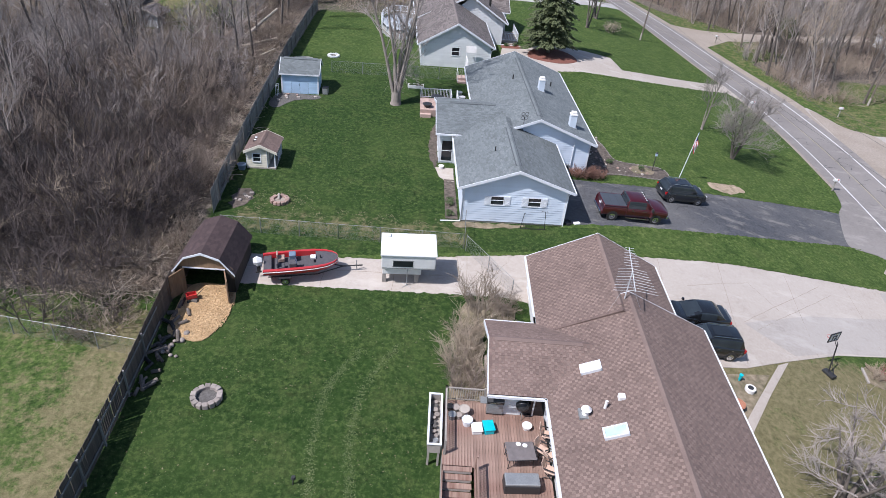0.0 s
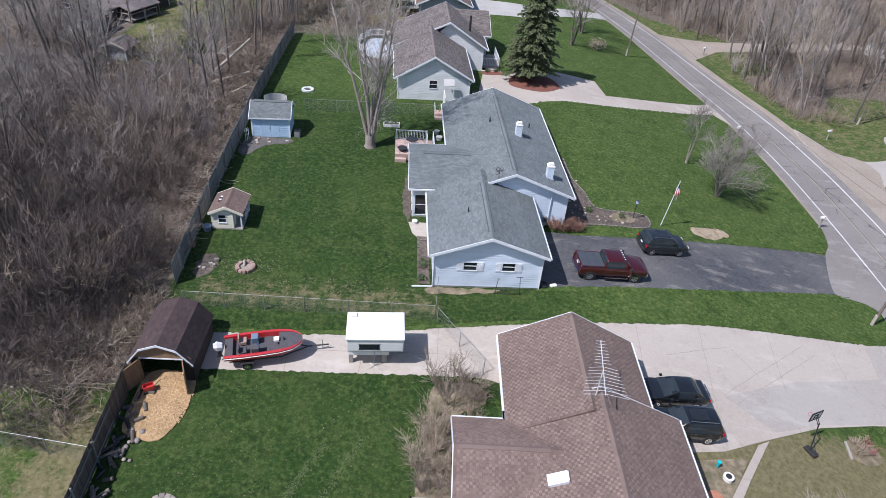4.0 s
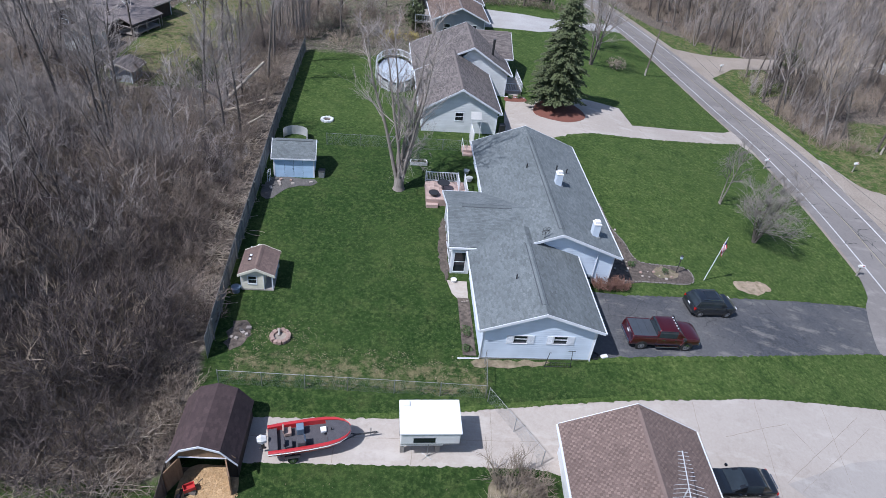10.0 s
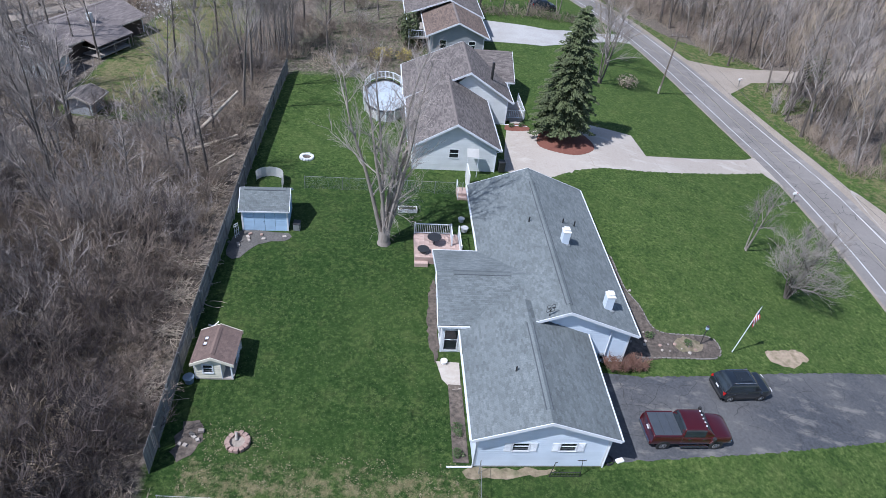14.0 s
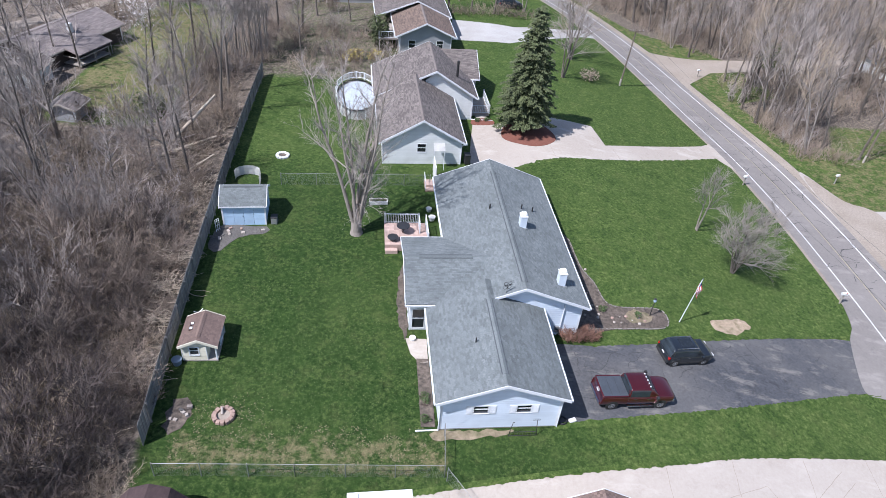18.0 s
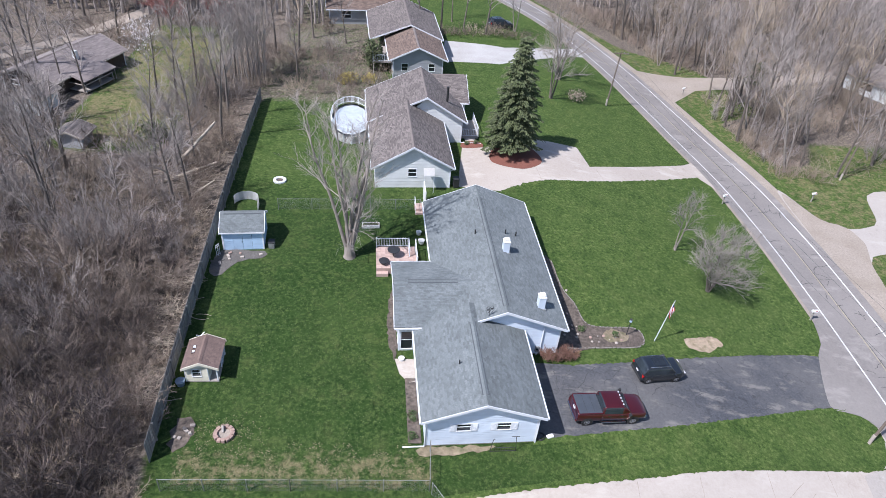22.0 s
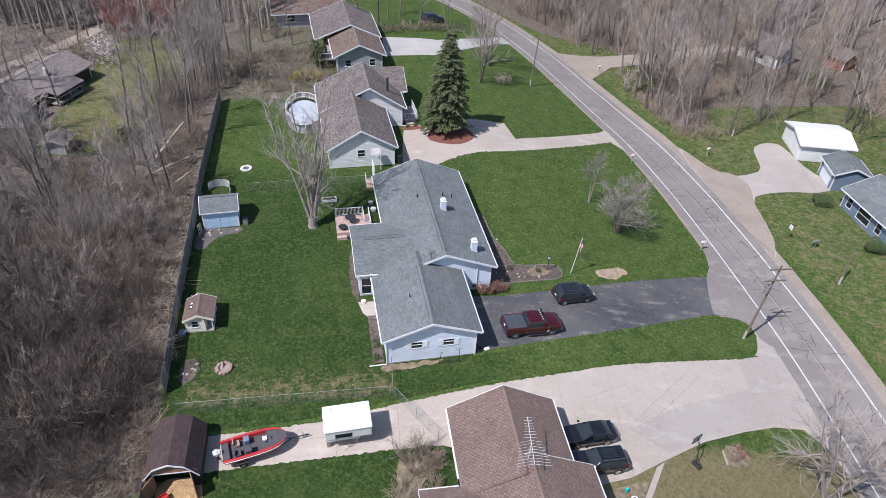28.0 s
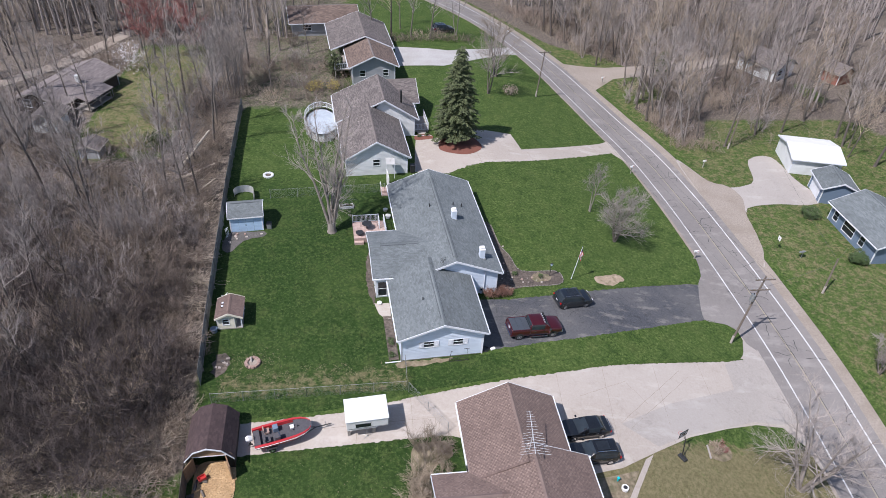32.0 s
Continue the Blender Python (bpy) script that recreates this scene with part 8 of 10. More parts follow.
def pickup():
    c = parked("pickup_truck", 14.6, 44.15, 8.0, 3.75, "dark red crew-cab pickup with a black bed cover on the driveway", "truck")
    L, W = 5.7, 2.0
    h = W / 2
    f, b = L / 2 + 0.05, -L / 2 + 0.05
    part("body", loft([(b, body_profile(h * 0.95, 0.5, 1.30, 0.0)), (b + 0.1, body_profile(h * 0.99, 0.46, 1.34, 0.0)), (-0.85, body_profile(h, 0.46, 1.34, 0.0)), (-0.8, body_profile(h, 0.46, 1.30)), (1.2, body_profile(h, 0.46, 1.26)),
                       (1.45, body_profile(h, 0.46, 1.28, 0.08)), (f - 0.6, body_profile(h * 0.98, 0.5, 1.22, 0.08)), (f - 0.12, body_profile(h * 0.92, 0.54, 1.10, 0.06)), (f, body_profile(h * 0.74, 0.6, 0.98, 0.03))], True), "maroon_paint", c, smooth=True)
    part("bed_cover", boxes((b + 0.10, -0.86, -h * 0.86, h * 0.86, 1.30, 1.385), bevel=0.03), "slate_vinyl", c, "dark slate vinyl bed cover")
    for k in range(1, 3):
        xx = b + 0.12 + k * (-0.86 - b - 0.12) / 3
        part("cover_seam", boxes((xx - 0.012, xx + 0.012, -h * 0.82, h * 0.82, 1.384, 1.388)), "plastic_black", c)
    greenhouse(c, "maroon_paint", (-0.85, -0.72, 0.75, 1.5), 1.28, 1.88, 0.92, 0.78, 1)
    for s in (1, -1):
        part("bed_rail", boxes((b + 0.05, -0.84, s * h * 0.9 - 0.06, s * h * 0.9 + 0.06, 1.31, 1.37), bevel=0.02), "maroon_paint", c)
        part("running_board", boxes((-0.75, 1.25, s * (h + 0.03) - 0.08, s * (h + 0.03) + 0.08, 0.40, 0.46), bevel=0.015), "chrome", c, "bright metal running board")
        part("mirror", boxes((1.18, 1.34, s * (h + 0.16) - 0.1, s * (h + 0.16) + 0.1, 1.24, 1.5), bevel=0.03), "plastic_black", c)
        for xx in (-0.4, 0.6):
            part("door_handle", boxes((xx, xx + 0.16, s * h - 0.02, s * h + 0.02, 1.08, 1.13)), "chrome", c)
            part("door_seam", boxes((xx + 0.26, xx + 0.27, s * h - 0.008, s * h + 0.004, 0.6, 1.24)), "plastic_black", c)
    for k in range(5):
        part("cab_light", boxes((0.66, 0.76, -0.56 + k * 0.28 - 0.05, -0.56 + k * 0.28 + 0.05, 1.925, 1.965), bevel=0.012), "lens_clear", c)
    part("bumper", boxes((f - 0.1, f + 0.08, -h * 0.86, h * 0.86, 0.5, 0.72), bevel=0.05), "chrome", c)
    part("bumper", boxes((b - 0.14, b + 0.02, -h * 0.84, h * 0.84, 0.52, 0.70), bevel=0.04), "chrome", c)
    part("grille", boxes((f - 0.06, f + 0.02, -h * 0.55, h * 0.55, 0.72, 1.0), bevel=0.03), "chrome", c)
    common(c, L, W, 3.75, 0.40, 1.08, 1.32, 0.05)


pickup()


def boat_on_trailer():
    t = parked("boat_trailer", -8.5, 33.6, 14, 2.0, "black boat trailer on the concrete drive", "trailer")
    part("frame_rail", rods(((-2.0, 0.65, 0.45), (1.2, 0.65, 0.45), 0.045), ((1.2, 0.65, 0.45), (3.0, 0.0, 0.45), 0.045), n=6), "black_metal", t)
    part("frame_rail", rods(((-2.0, -0.65, 0.45), (1.2, -0.65, 0.45), 0.045), ((1.2, -0.65, 0.45), (3.0, 0.0, 0.45), 0.045), n=6), "black_metal", t)
    part("tongue", rods(((2.8, 0, 0.45), (4.3, 0, 0.42), 0.05), n=6), "black_metal", t)
    part("jack", rods(((3.9, 0.1, 0.05), (3.9, 0.1, 0.8), 0.035), n=6), "galvanised", t)
    part("axle", rods(((-0.9, -1.0, 0.3), (-0.9, 1.0, 0.3), 0.04), n=6), "black_metal", t)
    for s in (1, -1):
        wheel(t, -0.9, s * 1.02, 0.30, 0.18, s)
        part("fender", boxes((-1.35, -0.45, s * 1.02 - 0.13, s * 1.02 + 0.13, 0.62, 0.66), bevel=0.02), "black_metal", t)
    b = new("fishing_boat")
    b.matrix_world = t.matrix_world @ Matrix.Translation((0, 0, 0.5)) @ Matrix.Rotation(radians(-1.5), 4, "Y")
    tagged(b, "red and grey fishing boat with white outboard resting on a trailer", "boat")
    st = [(-2.25, 1.0, 0.12), (-1.2, 1.05, 0.08), (0.2, 1.05, 0.05), (1.2, 1.0, 0.06), (1.9, 0.86, 0.14), (2.35, 0.62, 0.26), (2.58, 0.36, 0.38), (2.66, 0.12, 0.46)]
    top = 0.78
    part("hull", loft([(x, [(0.04, zb), (w * 0.7, zb + 0.12), (w * 0.96, zb + 0.34), (w, top), (w * 0.92, top + 0.03), (w * 0.80, top + 0.01), (w * 0.76, top - 0.36), (0.03, top - 0.38)]) for x, w, zb in st]), "red_gelcoat", b, "glossy red hull")
    bm = bmesh.new()
    line = [(x, w * 1.01, top - 0.12) for x, w, _ in st]
    for s in (1, -1):
        for p, q in zip(line, line[1:]):
            rod(bm, (p[0], s * p[1], p[2]), (q[0], s * q[1], q[2]), 0.025, n=6)
    part("rub_rail", bm, "white_shell", b)
    part("bow_deck", loft([(x, [(w * 0.79, top - 0.12), (w * 0.775, top - 0.03), (0.02, top - 0.02)]) for x, w, _ in st[2:] if x > 0.5]), "boat_carpet", b, "dark carpeted casting deck")
    part("floor", loft([(x, [(w * 0.79, top - 0.45), (w * 0.78, top - 0.36), (0.02, top - 0.355)]) for x, w, _ in st[:4]]), "boat_carpet", b)
    part("rear_deck", boxes((-2.2, -1.7, -0.75, 0.75, top - 0.36, top - 0.06), bevel=0.02), "boat_carpet", b)
    for y in (-0.45, 0.45):
        part("seat", boxes((-1.3, -0.85, y - 0.25, y + 0.25, top - 0.3, top - 0.02), (-1.36, -1.26, y - 0.25, y + 0.25, top - 0.02, top + 0.35), bevel=0.04), "pink_stone" if y > 0 else "boat_carpet", b, "boat seat")
    con = part("console", boxes((-0.55, -0.05, -0.75, -0.25, top - 0.36, top + 0.25), bevel=0.05), "boat_carpet", b)
    part("windscreen", sheet([(-0.05, -0.75, top + 0.22), (-0.05, -0.25, top + 0.22), (-0.15, -0.28, top + 0.5), (-0.15, -0.72, top + 0.5)]), "pale_glass", con)
    part("console", boxes((-0.55, -0.1, 0.2, 0.7, top - 0.36, top + 0.2), bevel=0.05), "slate_siding", b)
    part("cooler", boxes((0.85, 1.2, -0.1, 0.25, top - 0.05, top + 0.12), bevel=0.03), "white_shell", b)
    part("pedestal", rods(((1.5, 0, top - 0.05), (1.5, 0, top + 0.2), 0.04), n=8), "black_metal", b)
    m_ = part("outboard", loft([(-2.85, [(0.12, 0.75), (0.17, 0.95), (0.06, 1.12)]), (-2.6, [(0.17, 0.6), (0.22, 0.95), (0.08, 1.28)]), (-2.3, [(0.12, 0.7), (0.18, 0.95), (0.06, 1.12)])]), "white_shell", b, "white outboard motor cowling")
    part("lower_unit", boxes((-2.68, -2.48, -0.06, 0.06, 0.0, 0.7), (-2.8, -2.4, -0.05, 0.05, -0.05, 0.05), bevel=0.02), "black_metal", m_)


boat_on_trailer()


def truck_camper():
    c = parked("truck_camper", -1.7, 34.35, 5, 2.0, "white truck camper standing on stands on the drive", "camper")
    part("lower_body", boxes((-1.65, 0.95, -0.75, 0.75, 0.75, 1.55), bevel=0.03), "white_shell", c)
    part("upper_body", boxes((-1.72, 1.85, -1.15, 1.15, 1.5, 2.62), bevel=0.06), "white_shell", c)
    part("roof", boxes((-1.78, 1.92, -1.22, 1.22, 2.60, 2.74), bevel=0.05), "white_metal_roof", c, "bright white camper roof")
    part("window", boxes((-0.95, 0.35, -1.168, -1.15, 1.75, 2.2), bevel=0.02), "glass", c)
    part("window_trim", boxes((-1.0, 0.4, -1.16, -1.152, 1.70, 1.75), (-1.0, 0.4, -1.16, -1.152, 2.2, 2.25)), "galvanised", c)
    part("roof_hatch", boxes((-1.55, -1.15, 0.72, 1.08, 2.74, 2.84), bevel=0.03), "white_shell", c)
    part("stripe", boxes((-1.70, 1.80, -1.156, -1.149, 1.56, 1.63)), "galvanised", c)
    part("stand", boxes((-1.65, -1.4, -0.72, -0.45, 0.0, 0.78), (-1.65, -1.4, 0.45, 0.72, 0.0, 0.78)), "grey_wood", c)
    part("stand", boxes((0.5, 0.8, -0.7, -0.4, 0.0, 0.78), (0.5, 0.8, 0.4, 0.7, 0.0, 0.78)), "grey_wood", c)
    part("jack", rods(((0.0, -1.0, 0.0), (0.0, -1.0, 1.5), 0.03), ((-0.3, -1.25, 0.02), (0.3, -0.75, 0.02), 0.02), ((-0.3, -0.75, 0.02), (0.3, -1.25, 0.02), 0.02), n=6), "galvanised", c)


truck_camper()

# ---- sheds ----
def barn_shed():
    s = thing("barn_shed", -13.6, 31.3, 2, "gambrel-roofed wooden shed with dark plum shingles, doors open", "shed", z=-0.55)
    w, d = 1.75, 3.9
    prof = [(-w - 0.12, 1.55), (-1.05, 2.6), (0, 2.98), (1.05, 2.6), (w + 0.12, 1.55)]
    part("floor", boxes((-w, w, 0, d, -0.1, 0.06)), "raw_wood", s)
    # walls near black: the shade on them is put into the board colour
    for x in (-w, w - 0.08):
        part("wall", boxes((x, x + 0.08, 0, d, 0, 1.65)), "dark_boards", s)
    prism_part("wall", [(-w, 0), (w, 0), (w, 1.6), (1.02, 2.55), (0, 2.92), (-1.02, 2.55), (-w, 1.6)], "y", d - 0.08, d, "dark_boards", s)
    prism_part("gable", [(-w, 1.75), (w, 1.75), (1.02, 2.55), (0, 2.92), (-1.02, 2.55)], "y", 0.0, 0.07, "raw_wood", s)
    part("wall", boxes((-w, -1.2, 0, 0.07, 0, 1.78)), "dark_boards", s)
    part("wall", boxes((1.2, w, 0, 0.07, 0, 1.78)), "dark_boards", s)
    for (x0, z0), (x1, z1) in zip(prof, prof[1:]):
        slope_slab("roof_slope", s, [(x0, -0.2, z0), (x0, d + 0.2, z0), (x1, d + 0.2, z1), (x1, -0.2, z1)], 0.06, "plum_shingle")
        lo, hi = ((x0, z0), (x1, z1)) if z0 < z1 else ((x1, z1), (x0, z0))
        es = Vector((hi[0] - lo[0], 0, hi[1] - lo[1]))
        shingled(s, (lo[0], -0.2, lo[1]), (0, 1, 0), es, d + 0.4, es.length, "plum_shingle", 0, 5)
        f = prism(bmesh.new(), [(x0, z0 - 0.12), (x1, z1 - 0.12), (x1, z1 + 0.01), (x0, z0 + 0.01)], "y", -0.25, -0.205)
        part("rake_board", f, "white_trim", s)
    part("header_trim", boxes((-1.25, 1.25, -0.03, 0.0, 1.72, 1.80)), "white_trim", s)
    for sx, ang in ((-1, 118), (1, -112)):
        m_ = Matrix.Translation((sx * 1.2, -0.02, 0.1)) @ Matrix.Rotation(radians(-ang if sx > 0 else -ang), 4, "Z")
        dr = part("door", boxes((0, 1.15, -0.03, 0.03, 0, 1.62), m=m_ if sx < 0 else Matrix.Translation((1.2, -0.02, 0.1)) @ Matrix.Rotation(radians(-68), 4, "Z")), "raw_wood", s, "open plank shed door")
    # stored things inside
    part("shelf", boxes((-1.1, 1.0, 3.2, 3.7, 0.85, 0.9), (-1.1, -1.05, 3.2, 3.7, 0, 0.9), (0.95, 1.0, 3.2, 3.7, 0, 0.9)), "grey_wood", s)
    return s


barn_shed()


def blue_shed():
    s = thing("blue_shed", -15.95, 60.2, 6, "small pale-blue shed with grey shingle roof by the fence", "shed")
    w, d, h = 3.45, 3.0, 1.95
    f = wall(s, (0, 0), (w, 0), -0.1, h, "shed_blue", [(0.9, 2.5, 0.0, 1.75)], boards=0.2, thick=0.08)
    for a, b in ((0.92, 1.69), (1.71, 2.48)):
        part("door", boxes((a, b, -0.012, 0.03, 0.0, 1.74), m=f), "shed_blue", s)
    part("door_handle", boxes((1.62, 1.66, -0.04, -0.012, 0.8, 0.95), m=f), "black_metal", s)
    wall(s, (w, 0), (w, d), -0.1, h, "shed_blue", [], boards=0.2, thick=0.08, gable=(d / 2, 2.9))
    wall(s, (0, d), (0, 0), -0.1, h, "shed_blue", [], boards=0.2, thick=0.08, gable=(d / 2, 2.9))
    wall(s, (w, d), (0, d), -0.1, h, "shed_blue", [], thick=0.08)
    gable_roof(s, -0.2, d + 0.2, -0.15, w + 0.15, h + 0.02, 3.0, "x", material="grey_shingle", gutters=False)
    part("eave_trim", boxes((-0.15, w + 0.15, -0.24, -0.2, h - 0.1, h + 0.01)), "white_trim", s)
    part("louvre", boxes((w + 0.025, w + 0.05, 1.3, 1.7, 2.1, 2.45)), "black_metal", s)
    b = thing("storage_bin", -11.9, 60.9, 0, "grey storage bin beside the blue shed", "bin")
    part("bin_body", boxes((-0.25, 0.25, -0.3, 0.3, 0, 0.6), bevel=0.03), "galvanised", b)
    part("lid", boxes((-0.28, 0.28, -0.33, 0.33, 0.6, 0.66), bevel=0.02), "plastic_black", b)
    e = thing("white_pen", -15.4, 67.2, 5, "low white curved panel pen behind the shed", "pen")
    for k in range(9):
        a0, a1 = math.pi * (0.0 + k / 8.0), math.pi * ((k + 1) / 8.0)
        if k == 8:
            break
        p, q = Vector((1.15 * math.cos(a0), 0.9 * math.sin(a0), 0)), Vector((1.15 * math.cos(a1), 0.9 * math.sin(a1), 0))
        part("panel", sheet([p, q, q + Vector((0, 0, 0.95)), p + Vector((0, 0, 0.95))], 0.04), "white_shell", e)
    part("panel", sheet([(1.15, 0, 0), (1.15, -1.3, 0), (1.15, -1.3, 0.95), (1.15, 0, 0.95)], 0.04), "white_shell", e)
    g = thing("garden_gate", -16.3, 59.2, 60, "small white iron trellis leaning by the shed", "trellis")
    part("trellis_frame", rods(*[((x, 0, 0), (x, 0, 1.2), 0.02) for x in (0, 0.2, 0.4)], *[((0, 0, z), (0.4, 0, z), 0.02) for z in (0.2, 0.6, 1.0, 1.2)], n=6), "white_trim", g)


blue_shed()


def playhouse():
    p = thing("playhouse", -15.2, 45.75, 3, "cream wooden playhouse with a porch and brown shingle roof", "playhouse")
    w, d, h = 2.2, 2.5, 1.5
    part("base", boxes((-0.02, w + 0.02, -0.02, d, -0.12, 0.12)), "grey_wood", p)
    f = wall(p, (0, 0), (1.55, 0), 0.1, h, "cream_siding", [(0.5, 1.05, 0.6, 1.25)], boards=0.16, thick=0.07, gable=(1.1, 1.98), trim=False)
    window(p, f, 0.5, 1.05, 0.6, 1.25, bars=1, thick=0.07)
    wall(p, (0, d), (0, 0), 0.1, h, "cream_siding", [], boards=0.16, thick=0.07)
    wall(p, (w, d), (0, d), 0.1, h, "cream_siding", [], boards=0.16, thick=0.07, gable=(1.1, 1.98))
    f = wall(p, (1.55, 0), (1.55, d), 0.1, h, "cream_siding", [(0.8, 1.4, 0.12, 1.35)], boards=0.16, thick=0.07)
    part("door", boxes((0.8, 1.4, 0.02, 0.06, 0.12, 1.35), m=f), "grey_wood", p)
    for y in (0.05, d - 0.05):
        part("porch_post", boxes((w - 0.09, w, y - 0.045, y + 0.045, 0.1, h)), "white_trim", p)
    rail_run(p, (w - 0.05, 1.2), (w - 0.05, d - 0.1), 0.12, tall=0.55, post=False)
    prism_part("porch_gable", [(1.5, h), (w + 0.05, h), (1.12, 1.98)], "y", 0.0, 0.06, "cream_siding", p)
    gable_roof(p, -0.18, w + 0.2, -0.18, d + 0.15, h + 0.02, 2.1, "y", material="brown_shingle", cap="brown_shingle", gutters=False, rake="cream_siding", tab=0.2)
    for k in range(2):
        part("roof_window", boxes((0.35, 0.6, 1.0 + 0.45 * k, 1.3 + 0.45 * k, 1.76, 1.90), bevel=0.01), "plum_shingle", p)
        part("pane", boxes((0.39, 0.56, 1.05 + 0.45 * k, 1.25 + 0.45 * k, 1.90, 1.91)), "white_trim", p)
    v = thing("weather_vane", -15.0, 49.2, 40, "small white hand pump ornament by the playhouse", "ornament")
    part("stem", rods(((0, 0, 0), (0, 0, 1.0), 0.05, 0.04)), "white_trim", v)
    part("arm", rods(((0, 0, 0.95), (0.35, 0, 1.15), 0.035), ((0, 0, 0.95), (-0.3, 0, 1.2), 0.03)), "white_trim", v)
    t = thing("blue_tub", -15.55, 45.5, 0, "blue plastic tub between playhouse and fence", "tub")
    part("tub_wall", rods(((0, 0, 0), (0, 0, 0.4), 0.26, 0.32), n=16), "slate_siding", t)
    part("tub_rim", rods(((0, 0, 0.4), (0, 0, 0.44), 0.34), n=16), "slate_siding", t)


playhouse()

# ---- deck of the white house ----
DECK_Z = 0.05


def deck():
    d = thing("deck", 1.15, 23.6, 1.0, "stained red-brown wooden deck behind the white house", "deck", z=DECK_Z)
    me = mesh_of("deck_board", *box_lists(0.135, 10.5, 0.035), "deck_wood")
    short, tail = mesh_of("deck_board", *box_lists(0.135, 4.0, 0.035), "deck_wood"), mesh_of("deck_board", *box_lists(0.135, 3.9, 0.035), "deck_wood")
    for k in range(35):
        if k < 10:
            piece("deck_board", short, d, Matrix.Translation((0.07 + k * 0.143, -2.05, -0.035)))
            piece("deck_board", tail, d, Matrix.Translation((0.07 + k * 0.143, -8.6, -0.035)))
        else:
            piece("deck_board", me, d, Matrix.Translation((0.07 + k * 0.143, -5.3, -0.035)))
    part("joist", boxes(*[(1.45 if 3 < k < 7 else 0, 5.0, -0.3 - k, -0.25 - k, -0.25, -0.04) for k in range(11)]), "grey_wood", d)
    part("rim_board", boxes((-0.04, 0.0, -10.55, 0.0, -0.28, 0.0), (0, 5.0, -0.03, 0.01, -0.28, 0.0)), "deck_wood", d)
    part("skirt", boxes((-0.04, 0.0, -10.55, 0, -1.2, -0.28)), "grey_wood", d)
    rail_run(d, (0.05, 0.0), (2.0, 0.0), 0.0, "grey_wood", 0.9, 0.12)
    rail_run(d, (0.05, 0.0), (0.05, -3.4), 0.0, "grey_wood", 0.9, 0.12)
    rail_run(d, (1.5, -4.2), (1.5, -7.4), 0.0, "deck_wood", 0.9, 0.13)
    st = part("stairs", boxes(*[(-0.05 + 0.0, 1.35, -4.3 - 0.33 * k, -4.0 - 0.33 * k, -0.19 * k - 0.04, -0.19 * k) for k in range(7)]), "deck_wood", d, "wooden stairs down to the lawn")
    part("riser", boxes(*[(0.0, 1.3, -4.30 - 0.33 * k, -4.27 - 0.33 * k, -0.19 * k - 0.19, -0.19 * k - 0.04) for k in range(6)]), "grey_wood", st)
    return d


deck()


def planter_box():
    p = thing("planter_box", 0.45, 20.4, 1.0, "raised white planter box of empty pots beside the deck", "planter", z=DECK_Z - 0.15)
    part("side", boxes((0, 0.04, 0, 3.2, -0.1, 0.5)), "grey_wood", p)
    part("side", boxes((0.58, 0.62, 0, 3.2, -0.1, 0.5)), "grey_wood", p)
    part("end", boxes((0.04, 0.58, 0, 0.04, -0.1, 0.5)), "grey_wood", p)
    part("end", boxes((0.04, 0.58, 3.16, 3.2, -0.1, 0.5)), "grey_wood", p)
    part("bottom", boxes((0.04, 0.58, 0.04, 3.16, 0.0, 0.04)), "grey_wood", p)
    part("rim", boxes((-0.04, 0.06, -0.04, 3.24, 0.5, 0.54), (0.56, 0.66, -0.04, 3.24, 0.5, 0.54), (0.06, 0.56, -0.04, 0.06, 0.5, 0.54), (0.06, 0.56, 3.14, 3.24, 0.5, 0.54)), "white_trim", p)
    part("leg", boxes((0.02, 0.12, 0.02, 0.12, -1.3, 0.0), (0.5, 0.6, 0.02, 0.12, -1.3, 0.0), (0.02, 0.12, 3.08, 3.18, -1.3, 0), (0.5, 0.6, 3.08, 3.18, -1.3, 0)), "grey_wood", p)
    rng = random.Random(5)
    for k in range(11):
        pot("flower_pot", 0.45 + 0.31 + rng.uniform(-0.1, 0.1), 20.65 + k * 0.27, rng.uniform(0.09, 0.14), rng.uniform(0.16, 0.24), rng.choice(("galvanised", "stone", "plastic_black", "ash")), DECK_Z - 0.11, "empty flower pot standing in the planter box", "flower pots in the planter")


def pot(name, x, y, r, h, mat, z, label, group="", soil_in=True):
    p = thing(name, x, y, 0, label, "flower pot", group, z=z)
    bm = bmesh.new()
    rod(bm, (0, 0, 0), (0, 0, h), r * 0.75, r, 16, False)
    rod(bm, (0, 0, 0.01), (0, 0, h), r * 0.66, r * 0.9, 16, True)
    part("pot_wall", bm, mat, p)
    bm = bmesh.new()
    for k in range(16):
        a, b = 6.283 * k / 16, 6.283 * (k + 1) / 16
        rod(bm, (r * math.cos(a), r * math.sin(a), h), (r * math.cos(b), r * math.sin(b), h), r * 0.08, n=5)
    part("rim", bm, mat, p)
    part("soil", rods(((0, 0, h * 0.8), (0, 0, h * 0.86), r * 0.84), n=16), "soil", p)


planter_box()
for x, y, r, h, m_ in ((2.15, 22.75, 0.27, 0.38, "concrete"), (2.3, 22.1, 0.26, 0.36, "white_trim"), (1.75, 22.9, 0.2, 0.3, "stone"), (1.55, 22.4, 0.2, 0.3, "galvanised"), (1.45, 22.95, 0.18, 0.28, "plastic_black"), (1.9, 22.45, 0.16, 0.26, "stone")):
    pot("patio_pot", x, y, r, h, m_, DECK_Z, "pale round pot standing on the deck", "pots on the deck")
pot("fire_bowl", 5.25, 22.15, 0.24, 0.22, "white_shell", DECK_Z, "shallow pale bowl planter on the deck")


